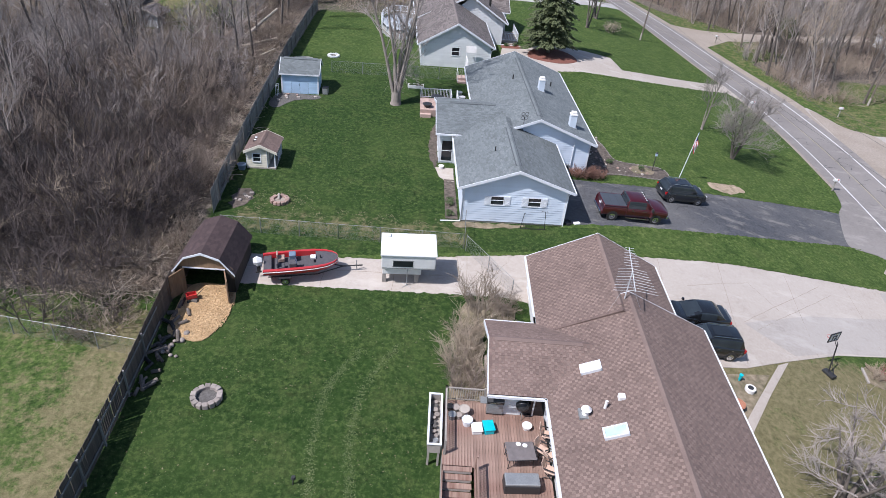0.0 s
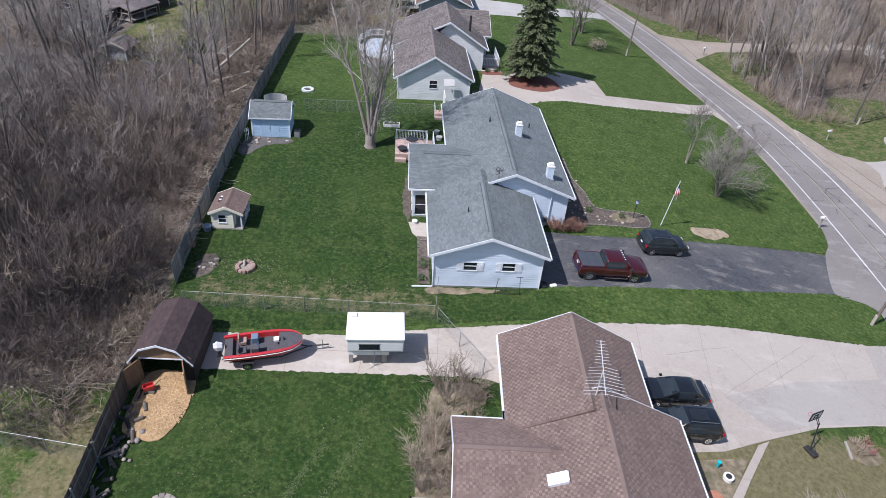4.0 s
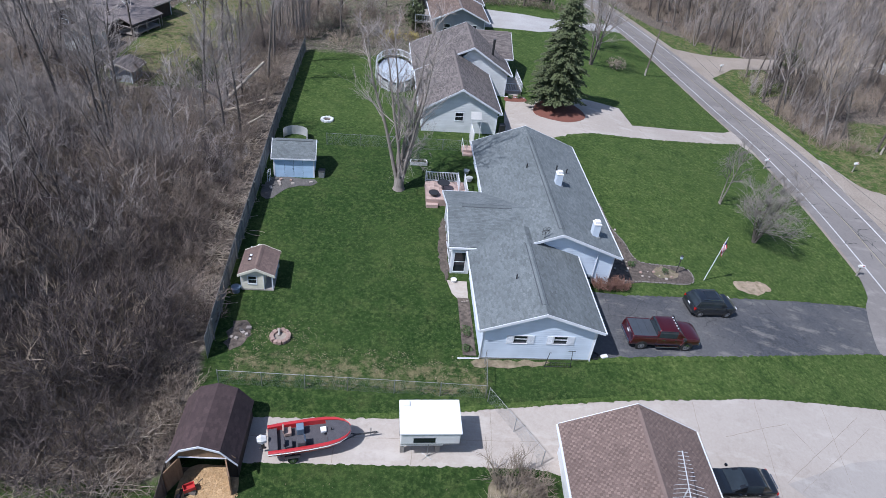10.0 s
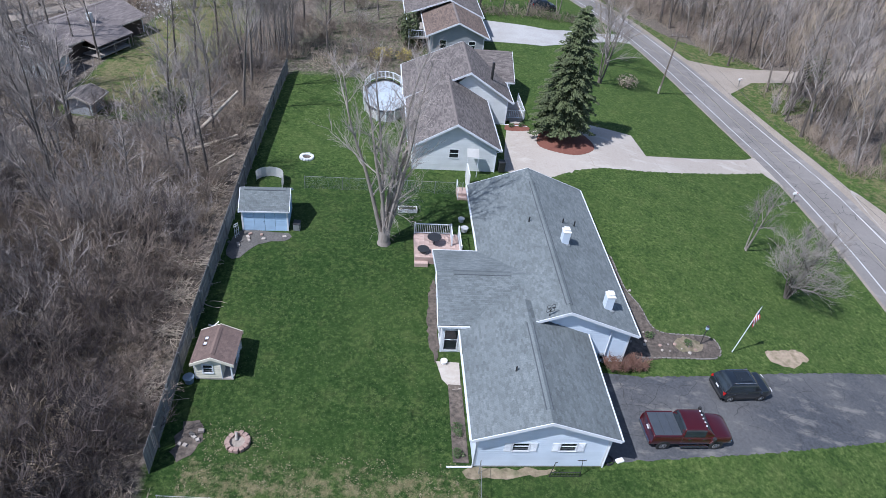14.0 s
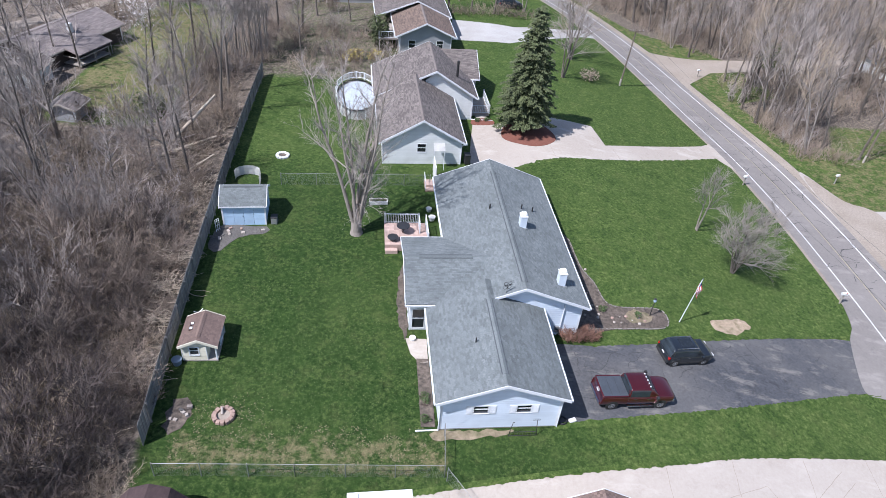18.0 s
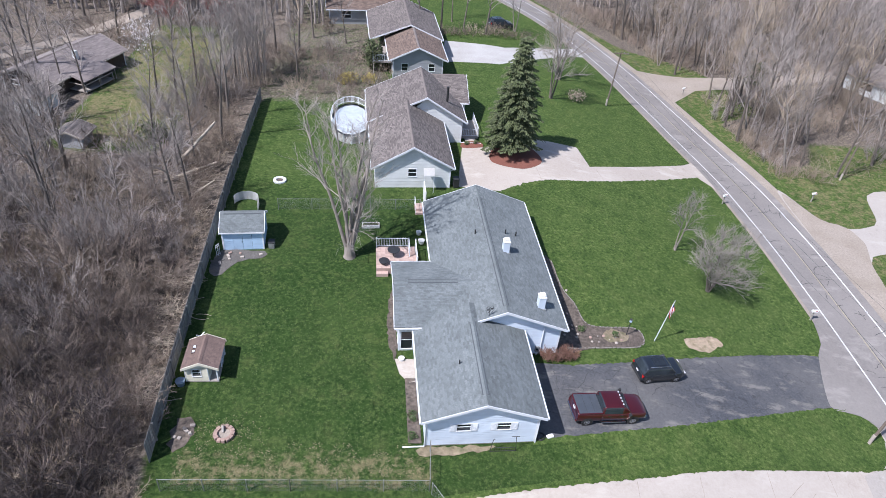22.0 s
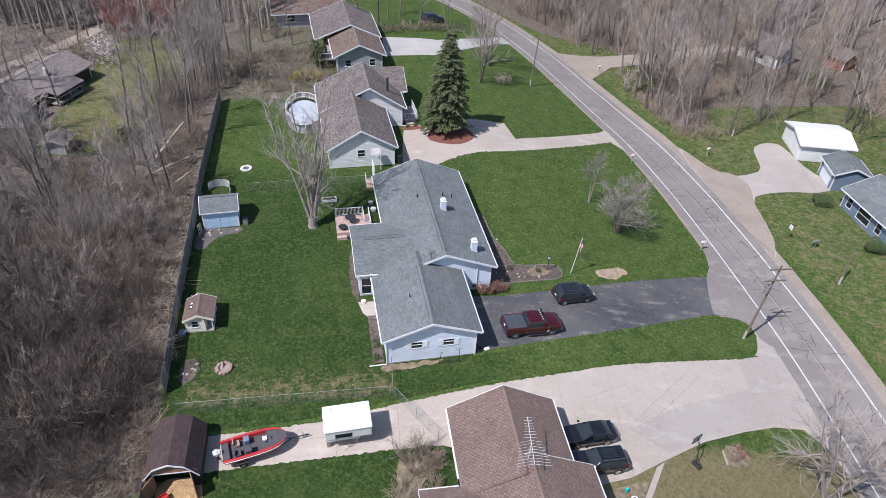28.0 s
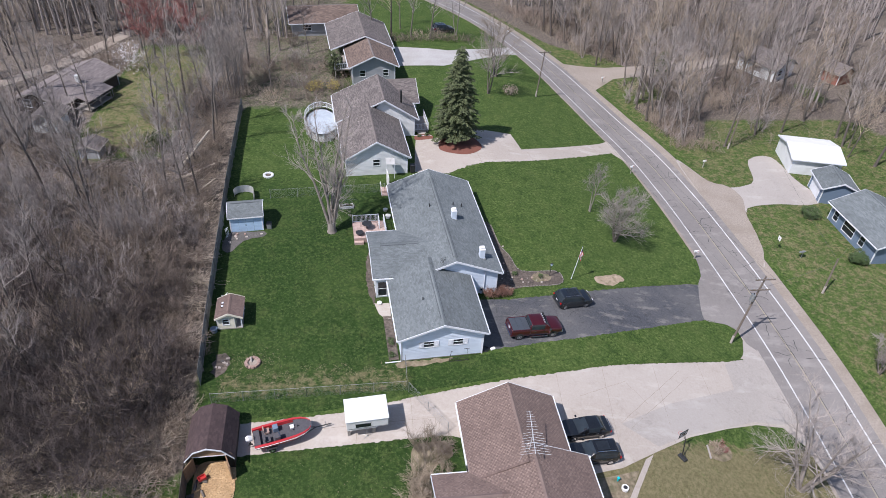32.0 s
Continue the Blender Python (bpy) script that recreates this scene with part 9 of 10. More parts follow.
def grill():
    g = thing("gas_grill", 3.65, 23.05, 0, "stainless gas grill with side shelf on the deck", "grill", z=DECK_Z)
    part("cabinet", boxes((-0.4, 0.4, -0.25, 0.25, 0.12, 0.8), bevel=0.02), "galvanised", g)
    part("hood", loft([(-0.42, [(0.26, 0.8), (0.28, 0.98), (0.12, 1.12)]), (0.42, [(0.26, 0.8), (0.28, 0.98), (0.12, 1.12)])]), "plastic_black", g, "black grill hood")
    part("handle", rods(((-0.3, -0.33, 0.95), (0.3, -0.33, 0.95), 0.018), n=8), "chrome", g)
    part("side_shelf", boxes((-0.75, -0.42, -0.22, 0.22, 0.76, 0.8), bevel=0.01), "galvanised", g)
    for x in (-0.35, 0.35):
        part("caster", rods(((x, -0.2, 0.06), (x, 0.2, 0.06), 0.06), n=12), "rubber", g)
    k = thing("kettle_grill", 5.0, 22.95, 0, "black covered barbecue beside the glass door", "grill", z=DECK_Z)
    bm = bmesh.new()
    bmesh.ops.create_uvsphere(bm, u_segments=20, v_segments=12, radius=0.34, matrix=Matrix.Translation((0, 0, 0.75)) @ Matrix.Diagonal((1, 1, 1.05, 1)))
    part("kettle", bm, "black_metal", k, smooth=True)
    part("leg", rods(((0.15, 0.1, 0.5), (0.32, 0.22, 0.0), 0.015), ((-0.15, 0.1, 0.5), (-0.32, 0.22, 0.0), 0.015), ((0, -0.18, 0.5), (0, -0.36, 0.0), 0.015)), "galvanised", k)
    part("lid_handle", rods(((-0.08, 0, 1.13), (0.08, 0, 1.13), 0.02)), "black_metal", k)


grill()


def sandbox_lids():
    b = thing("storage_tote", 3.35, 21.85, 12, "turquoise plastic tote on the deck", "tote", z=DECK_Z)
    part("tote_body", boxes((-0.24, 0.24, -0.3, 0.3, 0, 0.3), bevel=0.04), "teal_plastic", b)
    part("lid", boxes((-0.27, 0.27, -0.33, 0.33, 0.3, 0.34), bevel=0.015), "teal_plastic", b)
    c = thing("storage_tote", 2.78, 21.75, 8, "white plastic tote on the deck", "tote", z=DECK_Z)
    part("tote_body", boxes((-0.24, 0.24, -0.27, 0.27, 0, 0.24), bevel=0.04), "white_shell", c)
    part("lid", boxes((-0.27, 0.27, -0.3, 0.3, 0.24, 0.28), bevel=0.015), "white_shell", c)


sandbox_lids()


def patio_table():
    t = thing("patio_table", 4.75, 20.15, 8, "dark glass-topped patio table with dishes on the deck", "table", z=DECK_Z)
    part("tabletop", boxes((-0.66, 0.66, -0.52, 0.52, 0.70, 0.725), bevel=0.01), "table_glass", t, "smoked grey table top")
    for x in (-0.6, 0.6):
        for y in (-0.4, 0.4):
            part("leg", rods(((x, y, 0), (x * 0.9, y * 0.9, 0.7), 0.022)), "black_metal", t)
    part("apron", rods(((-0.7, -0.5, 0.68), (0.7, -0.5, 0.68), 0.02), ((0.7, -0.5, 0.68), (0.7, 0.5, 0.68), 0.02), ((0.7, 0.5, 0.68), (-0.7, 0.5, 0.68), 0.02), ((-0.7, 0.5, 0.68), (-0.7, -0.5, 0.68), 0.02)), "black_metal", t)
    for k, (x, y) in enumerate(((4.65, 20.5), (4.95, 20.45))):
        q = thing("dish", x, y, 20 * k, "white china dish standing on the patio table", "dish", z=DECK_Z + 0.73)
        part("plate", rods(((0, 0, 0), (0, 0, 0.03), 0.07, 0.12), n=14), "white_shell", q)
    def chair():
        c = thing("deck_chair", 6.15, 21.5, 80, "folding chair with tan fabric and dark metal frame on the deck", "chair", "chairs on the deck", z=DECK_Z)
        part("seat", boxes((-0.23, 0.23, -0.24, 0.25, 0.42, 0.45), bevel=0.012), "chair_fabric", c)
        m_ = Matrix.Translation((0, 0.27, 0.44)) @ Matrix.Rotation(radians(-18), 4, "X")
        part("backrest", boxes((-0.23, 0.23, -0.015, 0.015, 0.08, 0.55), m=m_, bevel=0.01), "chair_fabric", c)
        for x in (-0.24, 0.24):
            part("leg", rods(((x, -0.25, 0), (x, 0.2, 0.44), 0.02), n=6), "black_metal", c)
            part("leg", rods(((x, 0.25, 0), (x, -0.22, 0.44), 0.02), n=6), "black_metal", c)
            part("armrest", boxes((x - 0.03, x + 0.03, -0.25, 0.3, 0.64, 0.66)), "black_metal", c)
        return c
    c = chair()
    for x, y, a in ((5.85, 20.55, 55), (6.2, 20.2, 120), (6.1, 19.45, 70)):
        copy_thing(c, pose(x, y, DECK_Z, 0, 0, a))
    g = thing("cushion_box", 4.75, 18.7, 4, "pale grey cushioned storage bench on the deck", "bench", z=DECK_Z)
    part("box_body", boxes((-0.8, 0.8, -0.35, 0.35, 0, 0.5), bevel=0.03), "black_metal", g)
    part("cushion", boxes((-0.78, 0.78, -0.33, 0.33, 0.5, 0.62), bevel=0.05), "galvanised", g)


patio_table()

# ---- garden things ----
def stone_ring(x, y, r, n, mat, label, seed, tall=0.24, inner="ash", rows=1):
    f = thing("fire_pit", x, y, 0, label, "fire pit")
    rng = random.Random(seed)
    for row in range(rows):
        for k in range(n):
            a = 6.283 * (k + 0.5 * row) / n
            bm = bmesh.new()
            w = 6.283 * r / n * 0.47
            m_ = Matrix.Translation((r * math.cos(a), r * math.sin(a), row * tall * 0.9 - 0.02)) @ Matrix.Rotation(a + rng.uniform(-0.15, 0.15), 4, "Z")
            box(bm, -0.14, 0.14, -w, w, 0, tall * rng.uniform(0.85, 1.1), m=m_, bevel=0.035)
            part("stone", bm, mat, f)
    part("ash_bed", rods(((0, 0, -0.02), (0, 0, 0.08), r * 0.9), n=24), inner, f)
    return f


pit = stone_ring(-11.65, 41.55, 0.56, 13, "pink_stone", "round pink stone fire pit on the lawn", 1, 0.26, "gravel")
part("log", rods(((-0.1, 0.1, 0.1), (-0.15, 0.42, 0.4), 0.09, 0.08), n=8), "grey_wood", pit)
stone_ring(-10.97, 23.3, 0.66, 14, "stone", "fire pit ringed with grey field stones and burnt ash", 2, 0.3)
stone_ring(-13.05, 71.7, 0.52, 14, "white_siding", "round whitewashed stone planter ring on the far lawn", 3, 0.22, "soil")
tr = thing("stone_trough", -3.4, 64.5, 6, "low white trough planter with dark plants", "planter")
part("trough_wall", boxes((-0.8, 0.8, -0.3, -0.24, 0, 0.3), (-0.8, 0.8, 0.24, 0.3, 0, 0.3), (-0.8, -0.74, -0.24, 0.24, 0, 0.3), (0.74, 0.8, -0.24, 0.24, 0, 0.3)), "white_shell", tr)
part("soil", boxes((-0.74, 0.74, -0.24, 0.24, 0, 0.24)), "soil", tr)
for k in range(3):
    leafy_bush("trough_plant", -3.9 + 0.5 * k, 64.45 + 0.05 * k, 0.45, 0.5, "leaf", "small dark plant in the white trough", 240 + k, 90, 0.07)
for k, (x, y, r) in enumerate(((1.35, 62.3, 0.3), (1.1, 63.6, 0.26), (-0.1, 48.3, 0.22))):
    pot("garden_pot", x, y, r, r * 1.2, "white_shell", land1(x, y), "white garden pot beside the house wall", "white garden pots")
bb = thing("solar_light", -5.55, 18.8, 0, "small dark solar stake light on the lawn", "garden light")
part("stake", rods(((0, 0, 0), (0.05, 0, 0.45), 0.03, 0.03), n=8), "black_metal", bb)
part("lamp_cap", rods(((0.05, 0, 0.45), (0.05, 0, 0.55), 0.12, 0.09), n=12), "plastic_black", bb)


def metal_stair():
    """A white slide-like panel and brick step at the house's far corner."""
    s = thing("side_door_steps", 1.2, 67.6, 5, "brick steps with tall white panel at the house corner", "steps")
    part("step", boxes((-0.5, 0.5, -0.5, 0.5, 0, 0.45), (-0.5, 0.5, -0.9, -0.5, 0, 0.22), bevel=0.02), "brick_pink", s)
    part("side_panel", boxes((0.45, 0.53, -0.2, 1.9, 0.2, 2.1), bevel=0.02), "white_shell", s)
    part("hand_rail", rods(((-0.5, -0.9, 0.2), (-0.5, -0.9, 1.0), 0.025), ((-0.5, -0.9, 1.0), (-0.5, 0.4, 1.3), 0.025), ((-0.5, 0.4, 0.4), (-0.5, 0.4, 1.3), 0.025)), "white_trim", s)
    a = thing("canopy", 2.0, 70.6, 5, "white awning on the gable wall of the neighbouring house", "awning", z=land1(2.0, 70.6))
    part("canopy_top", sheet([(-0.5, 0, 2.1), (0.6, 0, 2.1), (0.6, 0.7, 2.6), (-0.5, 0.7, 2.6)], 0.06), "white_shell", a)
    part("canopy_post", rods(((-0.45, 0.05, 0), (-0.45, 0.05, 2.1), 0.03), ((0.55, 0.05, 0), (0.55, 0.05, 2.1), 0.03)), "white_trim", a)


metal_stair()
bn = thing("wheeled_bin", 4.9, 72.2, 10, "dark wheeled bin beside the white garage", "bin")
part("bin_body", boxes((-0.28, 0.28, -0.32, 0.32, 0.05, 1.0), bevel=0.04), "plastic_black", bn)
part("lid", boxes((-0.31, 0.31, -0.35, 0.35, 1.0, 1.07), bevel=0.03), "plastic_black", bn)
part("bin_wheel", rods(((-0.3, 0.3, 0.1), (0.3, 0.3, 0.1), 0.1), n=14), "rubber", bn)


def trellis():
    t = thing("swing_frame", 6.9, 40.75, 4, "dark iron bench swing frame against the garage wall", "frame")
    part("frame_bar", rods(((-0.9, 0, 0), (-0.75, 0, 1.35), 0.022), ((0.9, 0, 0), (0.75, 0, 1.55), 0.022), ((-0.75, 0, 1.35), (-0.65, 0, 1.35), 0.022), ((0.45, 0, 1.55), (0.95, 0, 1.55), 0.022)), "black_metal", t)
    part("lattice", rods(((-0.88, 0, 0.42), (0.88, 0, 0.42), 0.02), ((-0.9, 0, 0.06), (0.9, 0, 0.06), 0.02), *[((-0.85 + 0.17 * k, 0, 0.06), (-0.85 + 0.17 * k, 0, 0.42), 0.012) for k in range(11)], n=6), "black_metal", t)
    b = thing("hose_reel", 9.6, 41.9, 0, "coiled dark hose and bags at the garage corner", "hose")
    bm = bmesh.new()
    for j in range(3):
        for k in range(16):
            a0, a1 = 6.283 * k / 16, 6.283 * (k + 1) / 16
            rod(bm, (0.3 * math.cos(a0), 0.3 * math.sin(a0), 0.05 + 0.06 * j), (0.3 * math.cos(a1), 0.3 * math.sin(a1), 0.05 + 0.06 * j), 0.03, n=6)
    part("hose", bm, "black_metal", b)
    c = thing("bagged_soil", 10.3, 41.95, 20, "crumpled white bag at the garage corner", "bag")
    part("bag", boxes((-0.25, 0.25, -0.15, 0.15, 0, 0.16), bevel=0.07), "white_shell", c)


trellis()


def flagpole():
    f = thing("flagpole", 20.75, 52.2, 0, "leaning white flagpole with a striped flag on the lawn", "flagpole")
    top = Vector((0.55, 0.1, 4.3))
    part("pole", rods(((0, 0, -0.1), top, 0.035, 0.025), n=10), "white_trim", f)
    part("finial", rods((top, top + Vector((0.01, 0, 0.09)), 0.05, 0.02), n=10), "chrome", f)
    rng = random.Random(2)
    fl = None
    n = 7
    for k in range(n):
        bm = bmesh.new()
        cols = 7
        for c in range(cols):
            def at(cc, kk):
                t = cc / cols
                return Vector((0.50 - 0.02 * kk + 0.30 * t, 0.1 + 0.06 * math.sin(5 * t + 0.6 * kk), 4.1 - 0.14 * kk - 0.75 * t))
            bm.faces.new([bm.verts.new(p) for p in (at(c, k), at(c + 1, k), at(c + 1, k + 1), at(c, k + 1))])
        bmesh.ops.remove_doubles(bm, verts=bm.verts[:], dist=1e-4)
        bmesh.ops.solidify(bm, geom=bm.faces[:], thickness=0.006)
        if fl is None:
            fl = part("flag", bm, "flag_red", f)
        else:
            part("stripe", bm, "white_shell" if k % 2 else "flag_red", fl)
    part("canton", sheet([(0.51, 0.09, 4.12), (0.65, 0.11, 3.78), (0.58, 0.11, 3.42), (0.44, 0.09, 3.7)], 0.02), "flag_blue", fl)


flagpole()


def utility_pole(x, y, tall, label, lean=(0, 0), arms=2, transformer=True):
    p = thing("utility_pole", x, y, 0, label, "utility pole", "utility poles")
    top = Vector((lean[0], lean[1], tall))
    part("pole", rods(((0, 0, -0.2), top, 0.12, 0.085), n=12), "pole_wood", p)
    part("pole_base", rods(((0, 0, 0), (0, 0, 1.0), 0.132, 0.130), n=12), "concrete", p, "pale guard round the pole's foot")
    for k in range(arms):
        z = tall - 0.3 - 1.3 * k
        c = top * (z / tall)
        arm = part("crossarm", boxes((c.x - 1.05, c.x + 1.05, c.y - 0.19, c.y - 0.09, z - 0.06, z + 0.06)), "pole_wood", p)
        for s in (-0.9, -0.4, 0.4, 0.9):
            part("insulator", rods(((c.x + s, c.y - 0.14, z + 0.06), (c.x + s, c.y - 0.14, z + 0.22), 0.045, 0.03), n=8), "galvanised", arm)
    if transformer:
        c = top * ((tall - 2.6) / tall)
        t = part("transformer", rods(((c.x - 0.35, c.y - 0.1, tall - 3.0), (c.x - 0.35, c.y - 0.1, tall - 2.2), 0.22), n=16), "galvanised", p, "grey drum transformer")
        part("bushing", rods(((c.x - 0.35, c.y - 0.1, tall - 2.2), (c.x - 0.35, c.y - 0.1, tall - 2.0), 0.04), n=8), "black_metal", t)
    return p


utility_pole(36.9, 45.0, 9.0, "dark wooden utility pole with crossarms beside the drive", (0.75, 0.2))
utility_pole(28.0, 100.9, 8.0, "wooden utility pole beside the far driveway", (0.4, 0.0), 1, False)
utility_pole(51.9, 52.3, 4.9, "short wooden stub pole on the far verge", (0.0, 0.3), 0, False)
utility_pole(56.0, 86.0, 9.0, "wooden utility pole before the wood", (0.2, 0.0), 1, False)


def wire(a, b, sag, r=0.012):
    w = new("overhead_wire")
    tagged(w, "thin black overhead wire between utility poles", "wire", "overhead wires")
    a, b = Vector(a), Vector(b)
    w.matrix_world = Matrix.Translation(a)
    n, d = 14, (b - a).normalized()
    side = d.cross(Vector((0, 0, 1))).normalized() * r
    up = side.cross(d)
    pts = [a.lerp(b, k / n) - Vector((0, 0, sag * 4 * (k / n) * (1 - k / n))) - a for k in range(n + 1)]
    verts = [p + o for p in pts for o in (side, up, -side, -up)]
    faces = [(4 * k + m_, 4 * k + (m_ + 1) % 4, 4 * k + 4 + (m_ + 1) % 4, 4 * k + 4 + m_) for k in range(n) for m_ in range(4)]
    piece("strand", mesh_of("strand", verts, faces, "wire"), w)


z1, z2 = land1(36.9, 45.0), land1(28.0, 100.9)
for off, dz in ((-0.9, 8.8), (0.9, 8.8), (0.0, 6.2)):
    wire((37.6 + off, 45.2, z1 + dz), (28.4 + off * 0.9, 100.8, z2 + dz - 1.0), 0.8)
z3, z4 = land1(51.9, 52.6), land1(56.0, 86.0)
wire((51.9, 52.6, z3 + 4.7), (56.2, 85.9, z4 + 8.8), 0.6)
wire((37.7, 45.2, z1 + 7.5), (51.9, 52.6, z3 + 4.6), 0.3)
wire((51.9, 52.6, z3 + 4.5), (62.8, 62.0, land1(62, 62) + 3.2), 0.5)


def hoop():
    h = thing("basketball_hoop", 25.1, 31.1, 25, "portable basketball hoop with a black-edged clear board", "basketball hoop")
    part("base", boxes((-0.25, 0.25, -0.9, 0.1, 0, 0.22), bevel=0.06), "plastic_black", h)
    part("pole", rods(((0, -0.3, 0.15), (0.0, 0.1, 2.7), 0.05), ((0, -0.8, 0.2), (0, -0.08, 1.3), 0.025), n=8), "black_metal", h)
    part("strut", rods(((0, 0.05, 2.4), (0, 0.5, 2.9), 0.03), ((0, 0.08, 2.65), (0, 0.5, 3.15), 0.03), n=6), "black_metal", h)
    bd = part("backboard", boxes((-0.53, 0.53, 0.52, 0.55, 2.65, 3.35)), "white_shell", h)
    part("board_frame", boxes((-0.56, 0.56, 0.50, 0.57, 2.60, 2.68), (-0.56, 0.56, 0.50, 0.57, 3.32, 3.40), (-0.56, -0.48, 0.50, 0.57, 2.68, 3.32), (0.48, 0.56, 0.50, 0.57, 2.68, 3.32), (-0.22, -0.16, 0.49, 0.58, 2.75, 3.15), (0.16, 0.22, 0.49, 0.58, 2.75, 3.15), (-0.22, 0.22, 0.49, 0.58, 3.1, 3.16)), "black_metal", bd)
    bm = bmesh.new()
    for k in range(14):
        a0, a1 = 6.283 * k / 14, 6.283 * (k + 1) / 14
        rod(bm, (0.23 * math.cos(a0), 0.82 + 0.23 * math.sin(a0), 2.8), (0.23 * math.cos(a1), 0.82 + 0.23 * math.sin(a1), 2.8), 0.015, n=5)
    part("rim", bm, "red_plastic", h)
    h.scale = (0.82, 0.82, 0.82)


hoop()


def mailbox(x, y, turn):
    m_ = thing("mailbox", x, y, turn, "pale roadside mailbox on a wooden post", "mailbox", "roadside mailboxes")
    part("post", boxes((-0.05, 0.05, -0.05, 0.05, -0.1, 1.05)), "grey_wood", m_)
    part("box_shell", loft([(-0.28, [(0.11, 1.05), (0.11, 1.2), (0.04, 1.29)]), (0.28, [(0.11, 1.05), (0.11, 1.2), (0.04, 1.29)])]), "white_shell", m_)
    part("signal_flag", boxes((0.05, 0.17, -0.13, -0.115, 1.2, 1.32)), "red_plastic", m_)


mailbox(38.5, 58.6, 0)
mailbox(37.0, 77.9, 20)
mailbox(49.2, 80.2, 15)
mailbox(43.2, 111.2, 20)


def road_sign():
    s = thing("road_sign", 50.0, 60.2, 90, "small pale road sign on a green metal post", "sign")
    part("post", rods(((0, 0, -0.1), (0, 0, 1.9), 0.03), n=6), "needles", s)
    part("plate", boxes((-0.28, 0.28, -0.02, 0.0, 1.5, 2.1), bevel=0.005), "white_shell", s)
    part("bar", boxes((-0.2, 0.2, -0.028, -0.02, 1.9, 1.95), (-0.2, 0.2, -0.028, -0.02, 1.75, 1.8), (-0.2, 0.2, -0.028, -0.02, 1.6, 1.65)), "needles", s)
    b = thing("satellite_dish", 52.6, 58.5, 120, "grey satellite dish on a low post", "dish")
    part("post", rods(((0, 0, 0), (0, 0, 0.8), 0.03), n=6), "galvanised", b)
    part("reflector", rods(((0, 0, 0.8), (0.1, 0, 0.95), 0.12, 0.42), n=18), "galvanised", b)


road_sign()


def lamp_post(x, y):
    l = thing("garden_lamp", x, y, 0, "dark iron garden lamp post in the flower bed", "lamp")
    part("post", rods(((0, 0, -0.05), (0, 0, 1.5), 0.035), n=8), "black_metal", l)
    part("lantern", boxes((-0.09, 0.09, -0.09, 0.09, 1.5, 1.75), bevel=0.02), "pale_glass", l)
    part("lantern_cap", rods(((0, 0, 1.75), (0, 0, 1.87), 0.13, 0.02), n=8), "black_metal", l)


lamp_post(18.3, 52.3)


